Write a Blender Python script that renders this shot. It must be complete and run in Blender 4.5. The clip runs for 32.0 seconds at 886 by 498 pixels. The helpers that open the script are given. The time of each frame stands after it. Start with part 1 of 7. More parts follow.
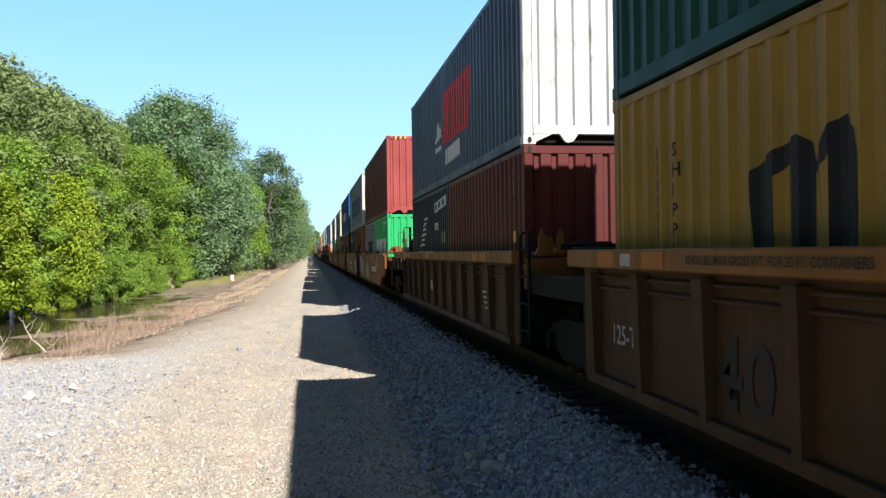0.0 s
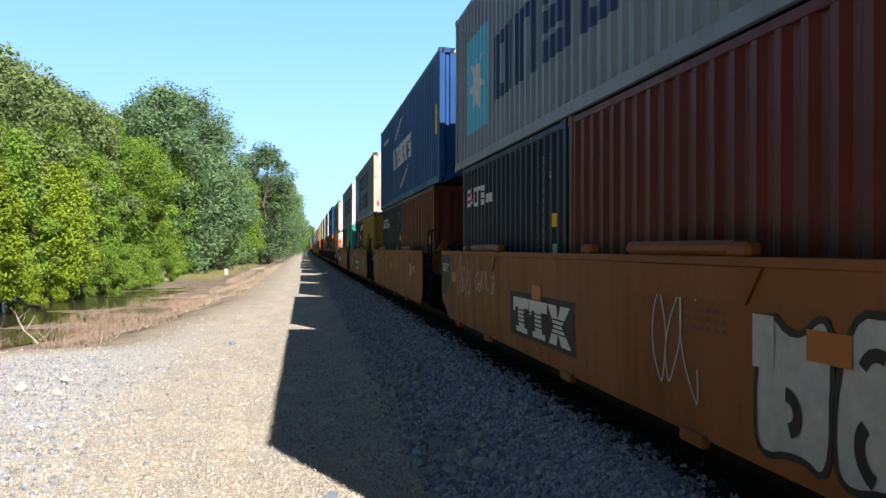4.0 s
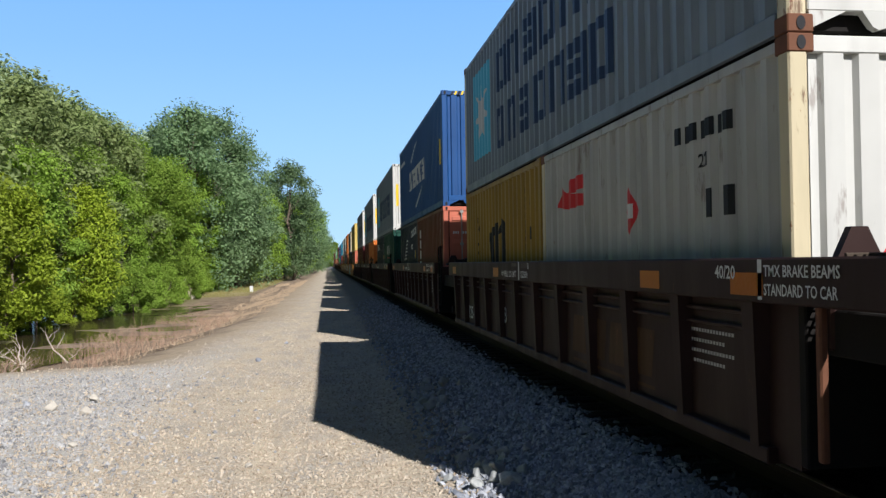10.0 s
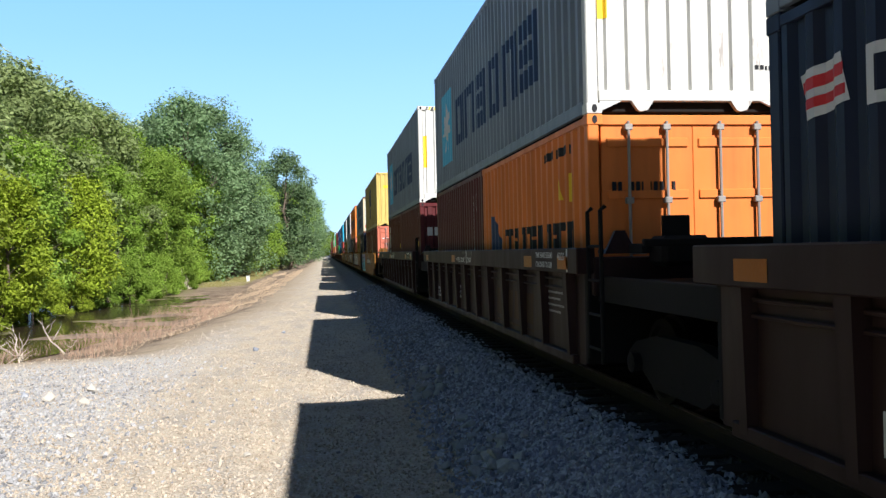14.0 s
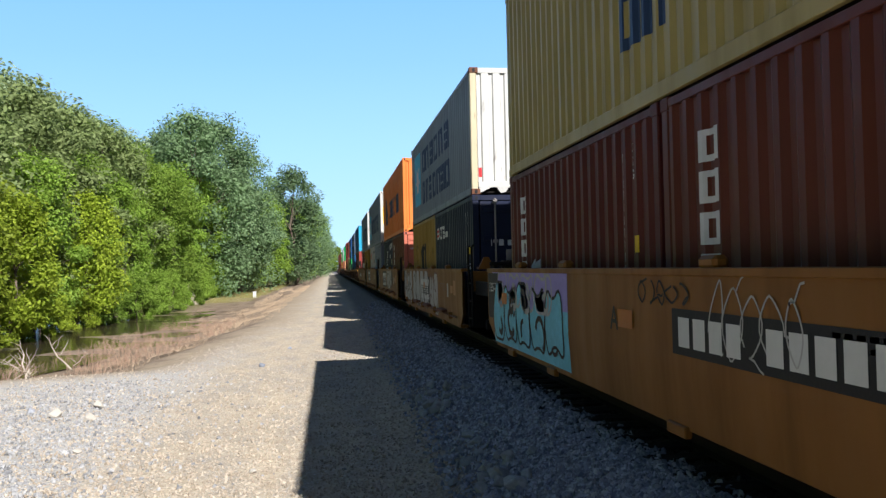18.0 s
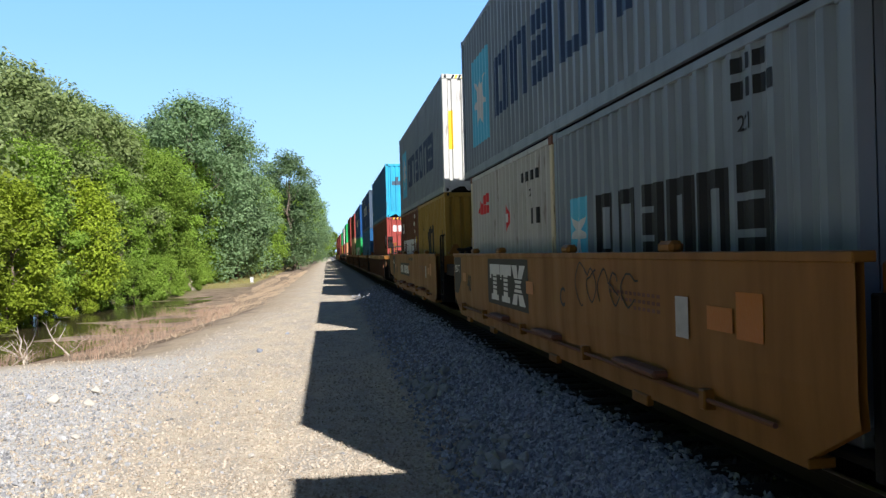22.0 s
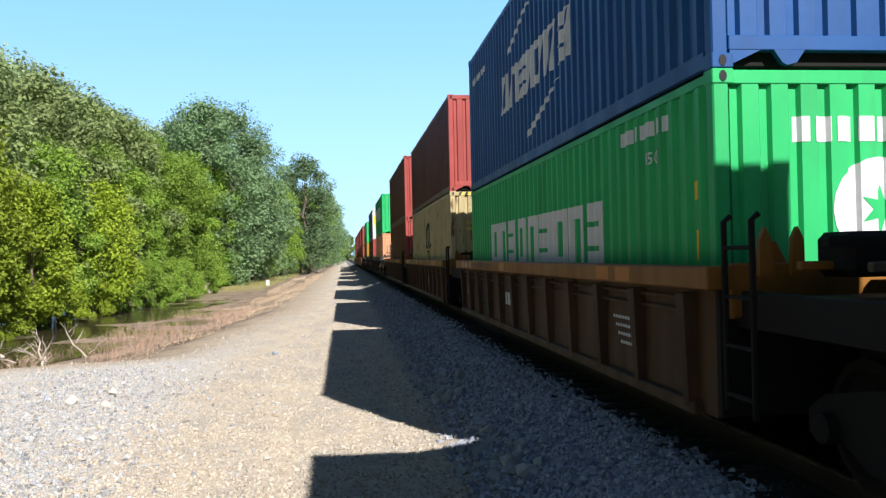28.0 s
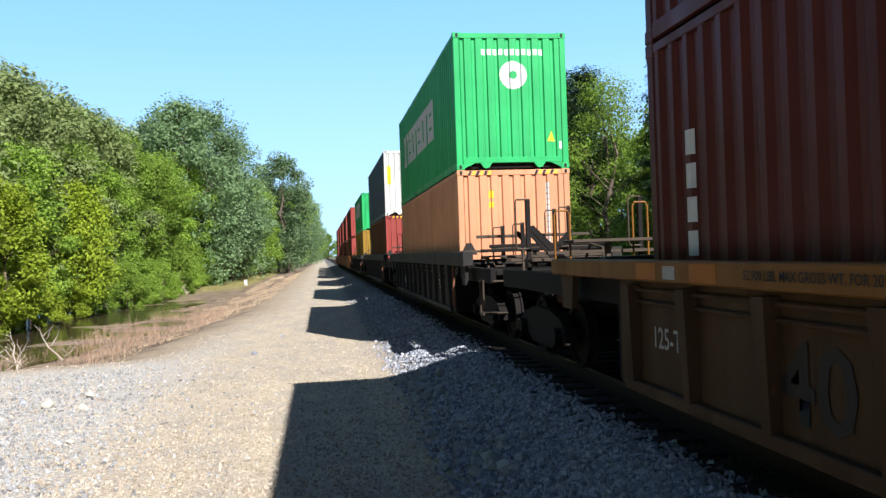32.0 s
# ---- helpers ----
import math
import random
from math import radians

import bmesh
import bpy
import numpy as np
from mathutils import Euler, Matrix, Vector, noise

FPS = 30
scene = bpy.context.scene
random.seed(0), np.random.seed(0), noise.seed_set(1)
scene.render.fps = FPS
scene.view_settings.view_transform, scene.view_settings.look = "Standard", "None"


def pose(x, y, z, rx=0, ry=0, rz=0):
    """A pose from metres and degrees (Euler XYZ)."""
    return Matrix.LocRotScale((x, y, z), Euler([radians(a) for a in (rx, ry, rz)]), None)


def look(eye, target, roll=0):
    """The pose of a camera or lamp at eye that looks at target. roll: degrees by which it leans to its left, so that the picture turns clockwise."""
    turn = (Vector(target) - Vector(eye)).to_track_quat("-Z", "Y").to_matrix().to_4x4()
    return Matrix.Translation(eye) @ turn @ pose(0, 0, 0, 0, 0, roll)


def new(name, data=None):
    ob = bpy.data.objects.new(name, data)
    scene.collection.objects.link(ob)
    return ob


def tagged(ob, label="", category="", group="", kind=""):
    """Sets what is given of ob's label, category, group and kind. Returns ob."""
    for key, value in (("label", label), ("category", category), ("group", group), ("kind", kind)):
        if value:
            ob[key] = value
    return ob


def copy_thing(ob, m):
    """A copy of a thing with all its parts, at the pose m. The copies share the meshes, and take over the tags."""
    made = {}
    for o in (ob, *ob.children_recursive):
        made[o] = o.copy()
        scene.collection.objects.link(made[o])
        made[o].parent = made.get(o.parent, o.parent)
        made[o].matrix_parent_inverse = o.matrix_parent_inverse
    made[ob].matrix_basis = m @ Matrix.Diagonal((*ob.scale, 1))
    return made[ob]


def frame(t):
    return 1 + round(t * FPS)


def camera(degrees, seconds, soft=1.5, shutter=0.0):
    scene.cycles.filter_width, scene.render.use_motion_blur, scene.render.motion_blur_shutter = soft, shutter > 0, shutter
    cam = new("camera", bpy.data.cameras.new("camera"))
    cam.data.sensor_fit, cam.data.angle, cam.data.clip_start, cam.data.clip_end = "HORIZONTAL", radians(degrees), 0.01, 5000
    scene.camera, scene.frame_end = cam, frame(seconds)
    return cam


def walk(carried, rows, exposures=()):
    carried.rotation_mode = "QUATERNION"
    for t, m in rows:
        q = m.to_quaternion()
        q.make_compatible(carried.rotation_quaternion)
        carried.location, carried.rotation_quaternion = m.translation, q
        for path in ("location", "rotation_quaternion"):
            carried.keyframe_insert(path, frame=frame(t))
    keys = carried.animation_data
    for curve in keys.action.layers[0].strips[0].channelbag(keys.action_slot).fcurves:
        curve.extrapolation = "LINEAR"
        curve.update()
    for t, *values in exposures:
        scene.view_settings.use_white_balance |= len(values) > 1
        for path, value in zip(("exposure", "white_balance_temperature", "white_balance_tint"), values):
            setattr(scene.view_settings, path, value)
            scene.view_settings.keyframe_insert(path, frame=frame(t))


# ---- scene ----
EXPO, SKY_STRENGTH, SUN_STRENGTH, BACKDROP = 0.95, 0.036, 5.0, 0.69
# One plan: x to the right of the camera, y along the track, z up; the gravel road lies at z = 0.
EYE_Z = 2.25
RAIL_Z = 0.70            # top of rail
TRACK_X = 4.083          # centre of the track
FLOOR_Z = 0.364          # underside of the lower containers above the rail

cam = camera(56.15, 32.0, soft=1.4)
PATH = [
    # seconds, yaw, pitch, roll of a phone held in one place
    (0.0, -9.15, 0.17, 0.75),
    (0.5, -9.06, -0.30, 0.15),
    (1.0, -8.98, -0.38, -0.02),
    (1.5, -8.74, -0.43, 0.11),
    (2.0, -8.93, -0.13, 0.10),
    (2.5, -9.23, 0.12, 0.10),
    (3.0, -9.49, 0.13, 0.05),
    (3.5, -9.71, -0.11, 0.21),
    (4.0, -9.52, -0.04, -0.07),
    (4.5, -9.03, 0.10, 0.35),
    (6.5, -9.25, 0.24, 0.63),
    (7.0, -9.31, 0.26, 0.75),
    (7.5, -8.50, 0.63, 1.02),
    (8.0, -8.16, 0.70, 0.82),
    (8.5, -7.97, 1.20, 1.07),
    (9.0, -7.56, 1.20, 0.94),
    (9.5, -7.85, 0.90, 0.88),
    (10.0, -7.90, 0.93, 0.86),
    (10.5, -7.98, 1.18, 0.78),
    (11.0, -7.83, 1.16, 0.89),
    (11.5, -8.02, 1.08, 0.46),
    (12.0, -8.69, 0.86, 0.49),
    (12.5, -8.37, 0.70, 0.55),
    (13.0, -8.48, 0.62, 1.33),
    (13.5, -8.43, -0.16, 1.43),
    (14.0, -8.14, 0.12, 1.27),
    (14.5, -8.16, 0.50, 1.11),
    (16.5, -8.29, 0.42, 1.21),
    (17.0, -8.15, 0.51, 1.03),
    (17.5, -7.81, 0.68, 1.08),
    (18.0, -7.70, 1.22, 1.27),
    (18.5, -8.42, 0.71, 1.23),
    (19.0, -8.14, 0.38, 1.54),
    (19.5, -8.10, 0.11, 0.99),
    (20.0, -8.11, 0.36, 1.12),
    (20.5, -7.71, 0.64, 1.22),
    (21.0, -7.64, 0.61, 1.35),
    (21.5, -7.79, 0.34, 1.33),
    (22.0, -7.90, 0.18, 1.44),
    (22.5, -7.46, 0.34, 1.82),
    (23.0, -7.67, 0.24, 1.75),
    (23.5, -7.63, 0.68, 1.37),
    (24.0, -8.34, 0.76, 1.29),
    (24.5, -8.31, 0.66, 1.45),
    (25.0, -8.28, 0.91, 1.64),
    (25.5, -8.45, 0.90, 1.39),
    (27.5, -7.27, 0.77, 0.74),
    (28.0, -6.84, 0.45, 1.26),
    (28.5, -7.83, 0.63, 1.01),
    (29.0, -8.09, 0.40, 1.02),
    (29.5, -8.31, 0.04, 1.25),
    (30.0, -8.19, 0.32, 1.67),
    (30.5, -8.01, 0.25, 1.79),
    (31.0, -7.83, 0.29, 2.12),
    (31.5, -8.10, -0.01, 1.97),
    (32.0, -8.31, 0.23, 1.94),
]
# the phone dims and brightens its picture as pale containers pass
LIGHTNESS = [(0, 0.15), (4.5, 0.12), (7, 0.1), (9.4, -0.12), (10, -0.35), (10.6, -0.05), (12, 0.05), (14, 0.05), (18, -0.05), (22, 0.0), (25, 0.05), (28, 0.12), (32, 0.1)]
walk(cam, [(t, pose(0, 0, EYE_Z, 90 + p, r, y)) for t, y, p, r in PATH],
     exposures=[(t, EXPO + e, 6000, 13) for t, e in LIGHTNESS])

# ---- light ----
SUN = Vector((0.50, -1.18, 1.0)).normalized()
world = bpy.data.worlds.new("sky")
scene.world = world
world.use_nodes = True
wn = world.node_tree
sky = wn.nodes.new("ShaderNodeTexSky")
sky.sky_type = "NISHITA"
sky.sun_disc = False
sky.sun_elevation = math.asin(SUN.z)
sky.sun_rotation = math.atan2(SUN.x, SUN.y)
sky.altitude, sky.air_density, sky.dust_density, sky.ozone_density = 20.0, 1.0, 0.1, 2.0
wn.nodes["Background"].inputs["Strength"].default_value = SKY_STRENGTH
wn.links.new(sky.outputs["Color"], wn.nodes["Background"].inputs["Color"])
sun_data = bpy.data.lights.new("sun", "SUN")
sun_data.energy, sun_data.angle, sun_data.color = SUN_STRENGTH, radians(0.5), (1.0, 0.95, 0.86)
sun = new("sun", sun_data)
sun.matrix_world = look((30, -60, 60), (30 - SUN.x, -60 - SUN.y, 60 - SUN.z))


# A plain far backdrop of bright hazy sky down the line; it thins out to nothing at its edges.
def sky_backdrop():
    m = bpy.data.materials.new("hazy_sky")
    m.use_nodes = True
    n, l = m.node_tree.nodes, m.node_tree.links
    n.remove(n["Principled BSDF"])
    tc, sep = n.new("ShaderNodeTexCoord"), n.new("ShaderNodeSeparateXYZ")
    l.new(tc.outputs["UV"], sep.inputs[0])
    r = n.new("ShaderNodeValToRGB")
    stops = [(0.0, (0.56, 0.79, 0.94)), (0.12, (0.49, 0.75, 0.95)), (0.40, (0.39, 0.67, 0.95)), (0.70, (0.29, 0.56, 0.93)), (1.0, (0.22, 0.48, 0.90))]
    while len(r.color_ramp.elements) < len(stops):
        r.color_ramp.elements.new(0.5)
    for e, (q, c) in zip(r.color_ramp.elements, stops):
        e.position, e.color = q, (*c, 1)
    l.new(sep.outputs["Y"], r.inputs["Fac"])
    em, tr, mx = n.new("ShaderNodeEmission"), n.new("ShaderNodeBsdfTransparent"), n.new("ShaderNodeMixShader")
    em.inputs["Strength"].default_value = BACKDROP
    l.new(r.outputs["Color"], em.inputs["Color"])
    top, ends, both = n.new("ShaderNodeMapRange"), n.new("ShaderNodeMapRange"), n.new("ShaderNodeMath")
    top.inputs["From Min"].default_value, top.inputs["From Max"].default_value = 1.25, 1.0
    l.new(sep.outputs["Y"], top.inputs["Value"])
    ends.inputs["From Min"].default_value, ends.inputs["From Max"].default_value = 1.0, 0.82
    l.new(sep.outputs["X"], ends.inputs["Value"])
    both.operation = "MULTIPLY"
    l.new(top.outputs["Result"], both.inputs[0])
    l.new(ends.outputs["Result"], both.inputs[1])
    l.new(both.outputs[0], mx.inputs["Fac"])
    l.new(tr.outputs["BSDF"], mx.inputs[1])
    l.new(em.outputs["Emission"], mx.inputs[2])
    l.new(mx.outputs["Shader"], n["Material Output"].inputs["Surface"])
    R, cols, rows = 2300.0, 48, 20
    bm = bmesh.new()
    uv = bm.loops.layers.uv.new("UVMap")
    grid = []
    for j in range(rows + 1):
        v = -0.06 + 1.31 * j / rows
        el = radians(20.0) * v
        grid.append([])
        for i in range(cols + 1):
            u = 2 * i / cols - 1
            a = radians(46) * u
            grid[-1].append((bm.verts.new((R * math.sin(a) * math.cos(el), R * math.cos(a) * math.cos(el), R * math.sin(el))), abs(u), v))
    for j in range(rows):
        for i in range(cols):
            q = (grid[j][i], grid[j][i + 1], grid[j + 1][i + 1], grid[j + 1][i])
            f = bm.faces.new([k[0] for k in q])
            for lp, k in zip(f.loops, q):
                lp[uv].uv = (k[1], k[2])
    me = bpy.data.meshes.new("backdrop")
    bm.to_mesh(me)
    bm.free()
    me.materials.append(m)
    return tagged(new("backdrop", me), "pale blue hazy sky far down the line", "sky", kind="structure")


sky_backdrop()


# ---- materials ----
def material(name):
    m = bpy.data.materials.new(name)
    m.use_nodes = True
    return m, m.node_tree.nodes, m.node_tree.links, m.node_tree.nodes["Principled BSDF"]


def noise_node(n, l, coords, scale, detail=4.0, rough=0.55, squash=None):
    tex = n.new("ShaderNodeTexNoise")
    tex.inputs["Scale"].default_value, tex.inputs["Detail"].default_value = scale, detail
    tex.inputs["Roughness"].default_value = rough
    if squash:
        mp = n.new("ShaderNodeMapping")
        mp.inputs["Scale"].default_value = squash
        l.new(coords, mp.inputs["Vector"])
        coords = mp.outputs["Vector"]
    l.new(coords, tex.inputs["Vector"])
    return tex.outputs["Fac"]


def ramp(n, l, fac, stops):
    r = n.new("ShaderNodeValToRGB")
    while len(r.color_ramp.elements) < len(stops):
        r.color_ramp.elements.new(0.5)
    for e, (p, c) in zip(r.color_ramp.elements, stops):
        e.position, e.color = p, (*c, 1) if len(c) == 3 else c
    l.new(fac, r.inputs["Fac"])
    return r.outputs["Color"]


def mix(n, l, fac, a, b, mode="MIX"):
    m = n.new("ShaderNodeMix")
    m.data_type, m.blend_type = "RGBA", mode
    for sock, v in ((m.inputs["Factor"], fac), (m.inputs["A"], a), (m.inputs["B"], b)):
        if isinstance(v, (int, float)):
            sock.default_value = v
        elif isinstance(v, tuple):
            sock.default_value = (*v, 1)
        else:
            l.new(v, sock)
    return m.outputs["Result"]


def shifted(n, l):
    """Object coordinates moved by the object's own random number."""
    tc, oi, add = n.new("ShaderNodeTexCoord"), n.new("ShaderNodeObjectInfo"), n.new("ShaderNodeVectorMath")
    mul = n.new("ShaderNodeMath")
    mul.operation = "MULTIPLY"
    mul.inputs[1].default_value = 37.0
    l.new(oi.outputs["Random"], mul.inputs[0])
    l.new(tc.outputs["Object"], add.inputs[0])
    l.new(mul.outputs[0], add.inputs[1])
    return add.outputs["Vector"], oi.outputs["Random"]


def bump(n, l, bsdf, height, strength, distance):
    b = n.new("ShaderNodeBump")
    b.inputs["Strength"].default_value, b.inputs["Distance"].default_value = strength, distance
    l.new(height, b.inputs["Height"])
    l.new(b.outputs["Normal"], bsdf.inputs["Normal"])


def paint(name, colour, rough=0.45, rust=0.25, dirt=0.35, metal=0.0):
    """Weathered paint on steel: faded patches, streaks of dirt that run down, spots of rust."""
    m, n, l, b = material(name)
    co, rnd = shifted(n, l)
    fade = noise_node(n, l, co, 0.9, 5)
    c = mix(n, l, ramp(n, l, fade, [(0.3, (0.0, 0.0, 0.0)), (0.75, (1, 1, 1))]), colour,
            tuple(min(1, v * 1.25 + 0.006) for v in colour))
    streak = noise_node(n, l, co, 3.0, 6, 0.6, (1.0, 1.0, 0.12))
    c = mix(n, l, ramp(n, l, streak, [(0.48, (0, 0, 0)), (0.75, (dirt, dirt, dirt))]), c, tuple(v * 0.30 + k for v, k in zip(colour, (0.016, 0.012, 0.008))))
    spots = noise_node(n, l, co, 7.0, 8, 0.7, (1.0, 1.0, 0.45))
    c = mix(n, l, ramp(n, l, spots, [(0.72 - 0.14 * rust, (0, 0, 0)), (0.80 - 0.10 * rust, (rust * 2.2,) * 3)]), c,
            (0.20, 0.075, 0.03))
    if rust >= 0.4:
        runs = noise_node(n, l, co, 7.5, 6, 0.62, (1.0, 1.0, 0.22))
        c = mix(n, l, ramp(n, l, runs, [(0.63 - 0.05 * rust, (0, 0, 0)), (0.69 - 0.05 * rust, (min(0.85, rust * 1.1),) * 3)]), c, (0.085, 0.032, 0.014))
    l.new(c, b.inputs["Base Color"])
    b.inputs["Metallic"].default_value = metal
    b.inputs["Specular IOR Level"].default_value = 0.22
    l.new(ramp(n, l, streak, [(0.2, (rough - 0.1,) * 3), (0.9, (min(1, rough + 0.25),) * 3)]), b.inputs["Roughness"])
    bump(n, l, b, noise_node(n, l, co, 2.2, 3), 0.25, 0.02)
    return m


def plain(name, colour, rough=0.6, metal=0.0, vary=0.25, scale=9.0):
    m, n, l, b = material(name)
    co, rnd = shifted(n, l)
    c = mix(n, l, noise_node(n, l, co, scale, 6), tuple(v * (1 - vary) for v in colour), tuple(min(1, v * (1 + vary)) for v in colour))
    l.new(c, b.inputs["Base Color"])
    b.inputs["Roughness"].default_value, b.inputs["Metallic"].default_value = rough, metal
    b.inputs["Specular IOR Level"].default_value = 0.2
    bump(n, l, b, noise_node(n, l, co, scale * 4, 4), 0.2, 0.01)
    return m


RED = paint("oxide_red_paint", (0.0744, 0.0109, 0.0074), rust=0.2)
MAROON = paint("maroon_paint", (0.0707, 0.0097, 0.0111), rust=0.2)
# Sunlit copy of RED and MAROON for end faces; also faded emblems.
PINKRED = paint("sunlit_and_faded_red_paint", (0.235, 0.042, 0.034), rust=0.1)
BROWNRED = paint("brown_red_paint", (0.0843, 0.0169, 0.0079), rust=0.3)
SKYBLUE = paint("mid_blue_paint", (0.010, 0.075, 0.19), rust=0.15)
NAVY = paint("navy_paint", (0.0038, 0.0077, 0.0264), rust=0.12)
BLUE = paint("blue_paint", (0.0070, 0.0336, 0.1330), rust=0.12)
ROYAL = paint("royal_blue_paint", (0.008, 0.052, 0.17), rust=0.1)
CYAN = paint("turquoise_blue_paint", (0.03, 0.30, 0.46), rust=0.45)
TEAL = paint("sea_green_paint", (0.0306, 0.2754, 0.2142), rust=0.2)
GREEN = paint("bright_green_paint", (0.02, 0.30, 0.085), rust=0.08)
DKGREEN = paint("dark_green_paint", (0.0056, 0.044, 0.030), rust=0.15)
# The blue of open shade is mixed into this grey.
GREY = paint("bluish_shaded_grey_paint", (0.150, 0.176, 0.208), rust=0.15, dirt=0.25)
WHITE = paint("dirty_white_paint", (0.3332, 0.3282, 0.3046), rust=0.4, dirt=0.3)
# White ends; on GREY and WHITE boxes a lighter copy that paints in sun.
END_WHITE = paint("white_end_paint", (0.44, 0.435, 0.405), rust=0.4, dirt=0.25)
CREAM = paint("rusty_cream_paint", (0.44, 0.38, 0.25), rust=0.8)
TAN = paint("rusty_tan_paint", (0.3300, 0.2640, 0.1320), rust=0.75)
YELLOW = paint("mustard_yellow_paint", (0.2312, 0.1358, 0.0173), rust=0.3)
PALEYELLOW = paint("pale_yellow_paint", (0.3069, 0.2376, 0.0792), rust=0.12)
# Lighter copy of PALEYELLOW: sunlight painted onto the end.
END_YELLOW = paint("sunlit_yellow_end_paint", (0.46, 0.34, 0.10), rust=0.12)
ORANGE = paint("orange_paint", (0.558, 0.153, 0.027), rust=0.1)
PEACH = paint("faded_orange_paint", (0.48, 0.22, 0.115), rust=0.25)
SLATE = paint("slate_blue_paint", (0.0540, 0.0780, 0.1140), rust=0.15)
CAR_ORANGE = paint("railcar_orange_yellow_paint", (0.165, 0.054, 0.007), rust=0.45, dirt=0.38, rough=0.6)
CAR_YELLOW = paint("railcar_yellow_paint", (0.165, 0.066, 0.006), rust=0.3, dirt=0.4, rough=0.55)
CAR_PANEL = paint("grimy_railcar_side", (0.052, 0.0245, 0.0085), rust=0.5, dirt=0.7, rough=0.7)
CAR_BROWN = paint("railcar_brown_paint", (0.0192, 0.0061, 0.0042), rust=0.2, dirt=0.4, rough=0.6)
CAR_GREY = paint("grimy_black_railcar_paint", (0.0171, 0.0152, 0.0137), rust=0.3, dirt=0.5, rough=0.7)
# Grimy steel, darkened below its own tone to paint in under-car shade.
UNDER = plain("grimy_shaded_underframe_steel", (0.009, 0.0075, 0.0065), 0.85)
RUSTY = plain("rusty_steel", (0.13, 0.055, 0.03), 0.75)
PIPE = plain("grimy_grey_steel", (0.06, 0.045, 0.032), 0.6, 0.2)
# Lighter copy of RED and BROWNRED: sunlight painted onto door ends.
END_RED = paint("sunlit_red_end_paint", (0.40, 0.115, 0.07), rust=0.3)
GALVANISED = plain("galvanised_steel", (0.26, 0.24, 0.22), 0.5, 0.3)
WHEEL_RED = paint("orange_red_paint", (0.42, 0.085, 0.03), rust=0.4)
STEEL = plain("polished_rail_steel", (0.35, 0.34, 0.33), 0.32, 1.0)
# Rail web and tie colours are lowered to paint in the train's shade.
RAIL_RUST = plain("rusty_rail_web", (0.018, 0.012, 0.009), 0.8)
TIE = plain("creosoted_timber", (0.022, 0.017, 0.014), 0.9, 0, 0.5, 5.0)
WHITE_MARK = plain("white_marking", (0.54, 0.54, 0.53), 0.6, 0, 0.12)
BLACK_MARK = plain("black_marking", (0.012, 0.012, 0.014), 0.6, 0, 0.2)
BLUE_MARK = plain("pale_blue_marking", (0.10, 0.42, 0.60), 0.5, 0, 0.1)
RED_MARK = plain("red_marking", (0.50, 0.03, 0.035), 0.5, 0, 0.15)
NAVY_MARK = plain("dark_blue_marking", (0.025, 0.045, 0.10), 0.5, 0, 0.15)
YELLOW_MARK = plain("yellow_marking", (0.70, 0.47, 0.02), 0.5, 0, 0.1)
ORANGE_MARK = plain("orange_reflector", (0.31, 0.088, 0.003), 0.4, 0, 0.1)
SILVER_TAG = plain("faded_white_spray_paint", (0.36, 0.35, 0.34), 0.6, 0, 0.3)
LILAC_TAG = plain("lilac_spray_paint", (0.30, 0.25, 0.55), 0.6, 0, 0.2)
CYAN_TAG = plain("light_blue_spray_paint", (0.16, 0.48, 0.62), 0.6, 0, 0.3)
SPRAY_BLACK = plain("black_spray_paint", (0.02, 0.018, 0.018), 0.6, 0, 0.3)


# ---- helpers ----
CACHE = {}


def to_mesh(name, bm):
    me = bpy.data.meshes.new(name)
    bm.to_mesh(me)
    bm.free()
    me.materials.append(None)
    return me


def cached(key, build):
    if key not in CACHE:
        bm = bmesh.new()
        build(bm)
        CACHE[key] = to_mesh(str(key[0]), bm)
    return CACHE[key]


def put(name, mesh, mat, parent=None, m=None, label=""):
    """Links a mesh as one object with its own material."""
    ob = new(name, mesh)
    ob.parent = parent
    if m is not None:
        ob.matrix_basis = m if isinstance(m, Matrix) else Matrix.Translation(m)
    ob.material_slots[0].link = "OBJECT"
    ob.material_slots[0].material = mat
    return tagged(ob, label) if label else ob


def box(bm, x0, x1, y0, y1, z0, z1, bevel=0.0):
    v = [bm.verts.new((x, y, z)) for x in (x0, x1) for y in (y0, y1) for z in (z0, z1)]
    f = [bm.faces.new([v[i] for i in q]) for q in ((0, 1, 3, 2), (4, 6, 7, 5), (0, 4, 5, 1), (2, 3, 7, 6), (0, 2, 6, 4), (1, 5, 7, 3))]
    if bevel:
        es = {e for q in f for e in q.edges}
        bmesh.ops.bevel(bm, geom=list(es), offset=bevel, segments=1, affect="EDGES")


def boxed(name, size, mat, parent, at, bevel=0.01, label=""):
    """A bevelled bar of the given size, centred in x and y, its foot at the given place."""
    sx, sy, sz = (round(v, 3) for v in size)
    me = cached((name, sx, sy, sz), lambda bm: box(bm, -sx / 2, sx / 2, -sy / 2, sy / 2, 0, sz, min(bevel, sx / 3, sy / 3, sz / 3)))
    return put(name, me, mat, parent, at, label)


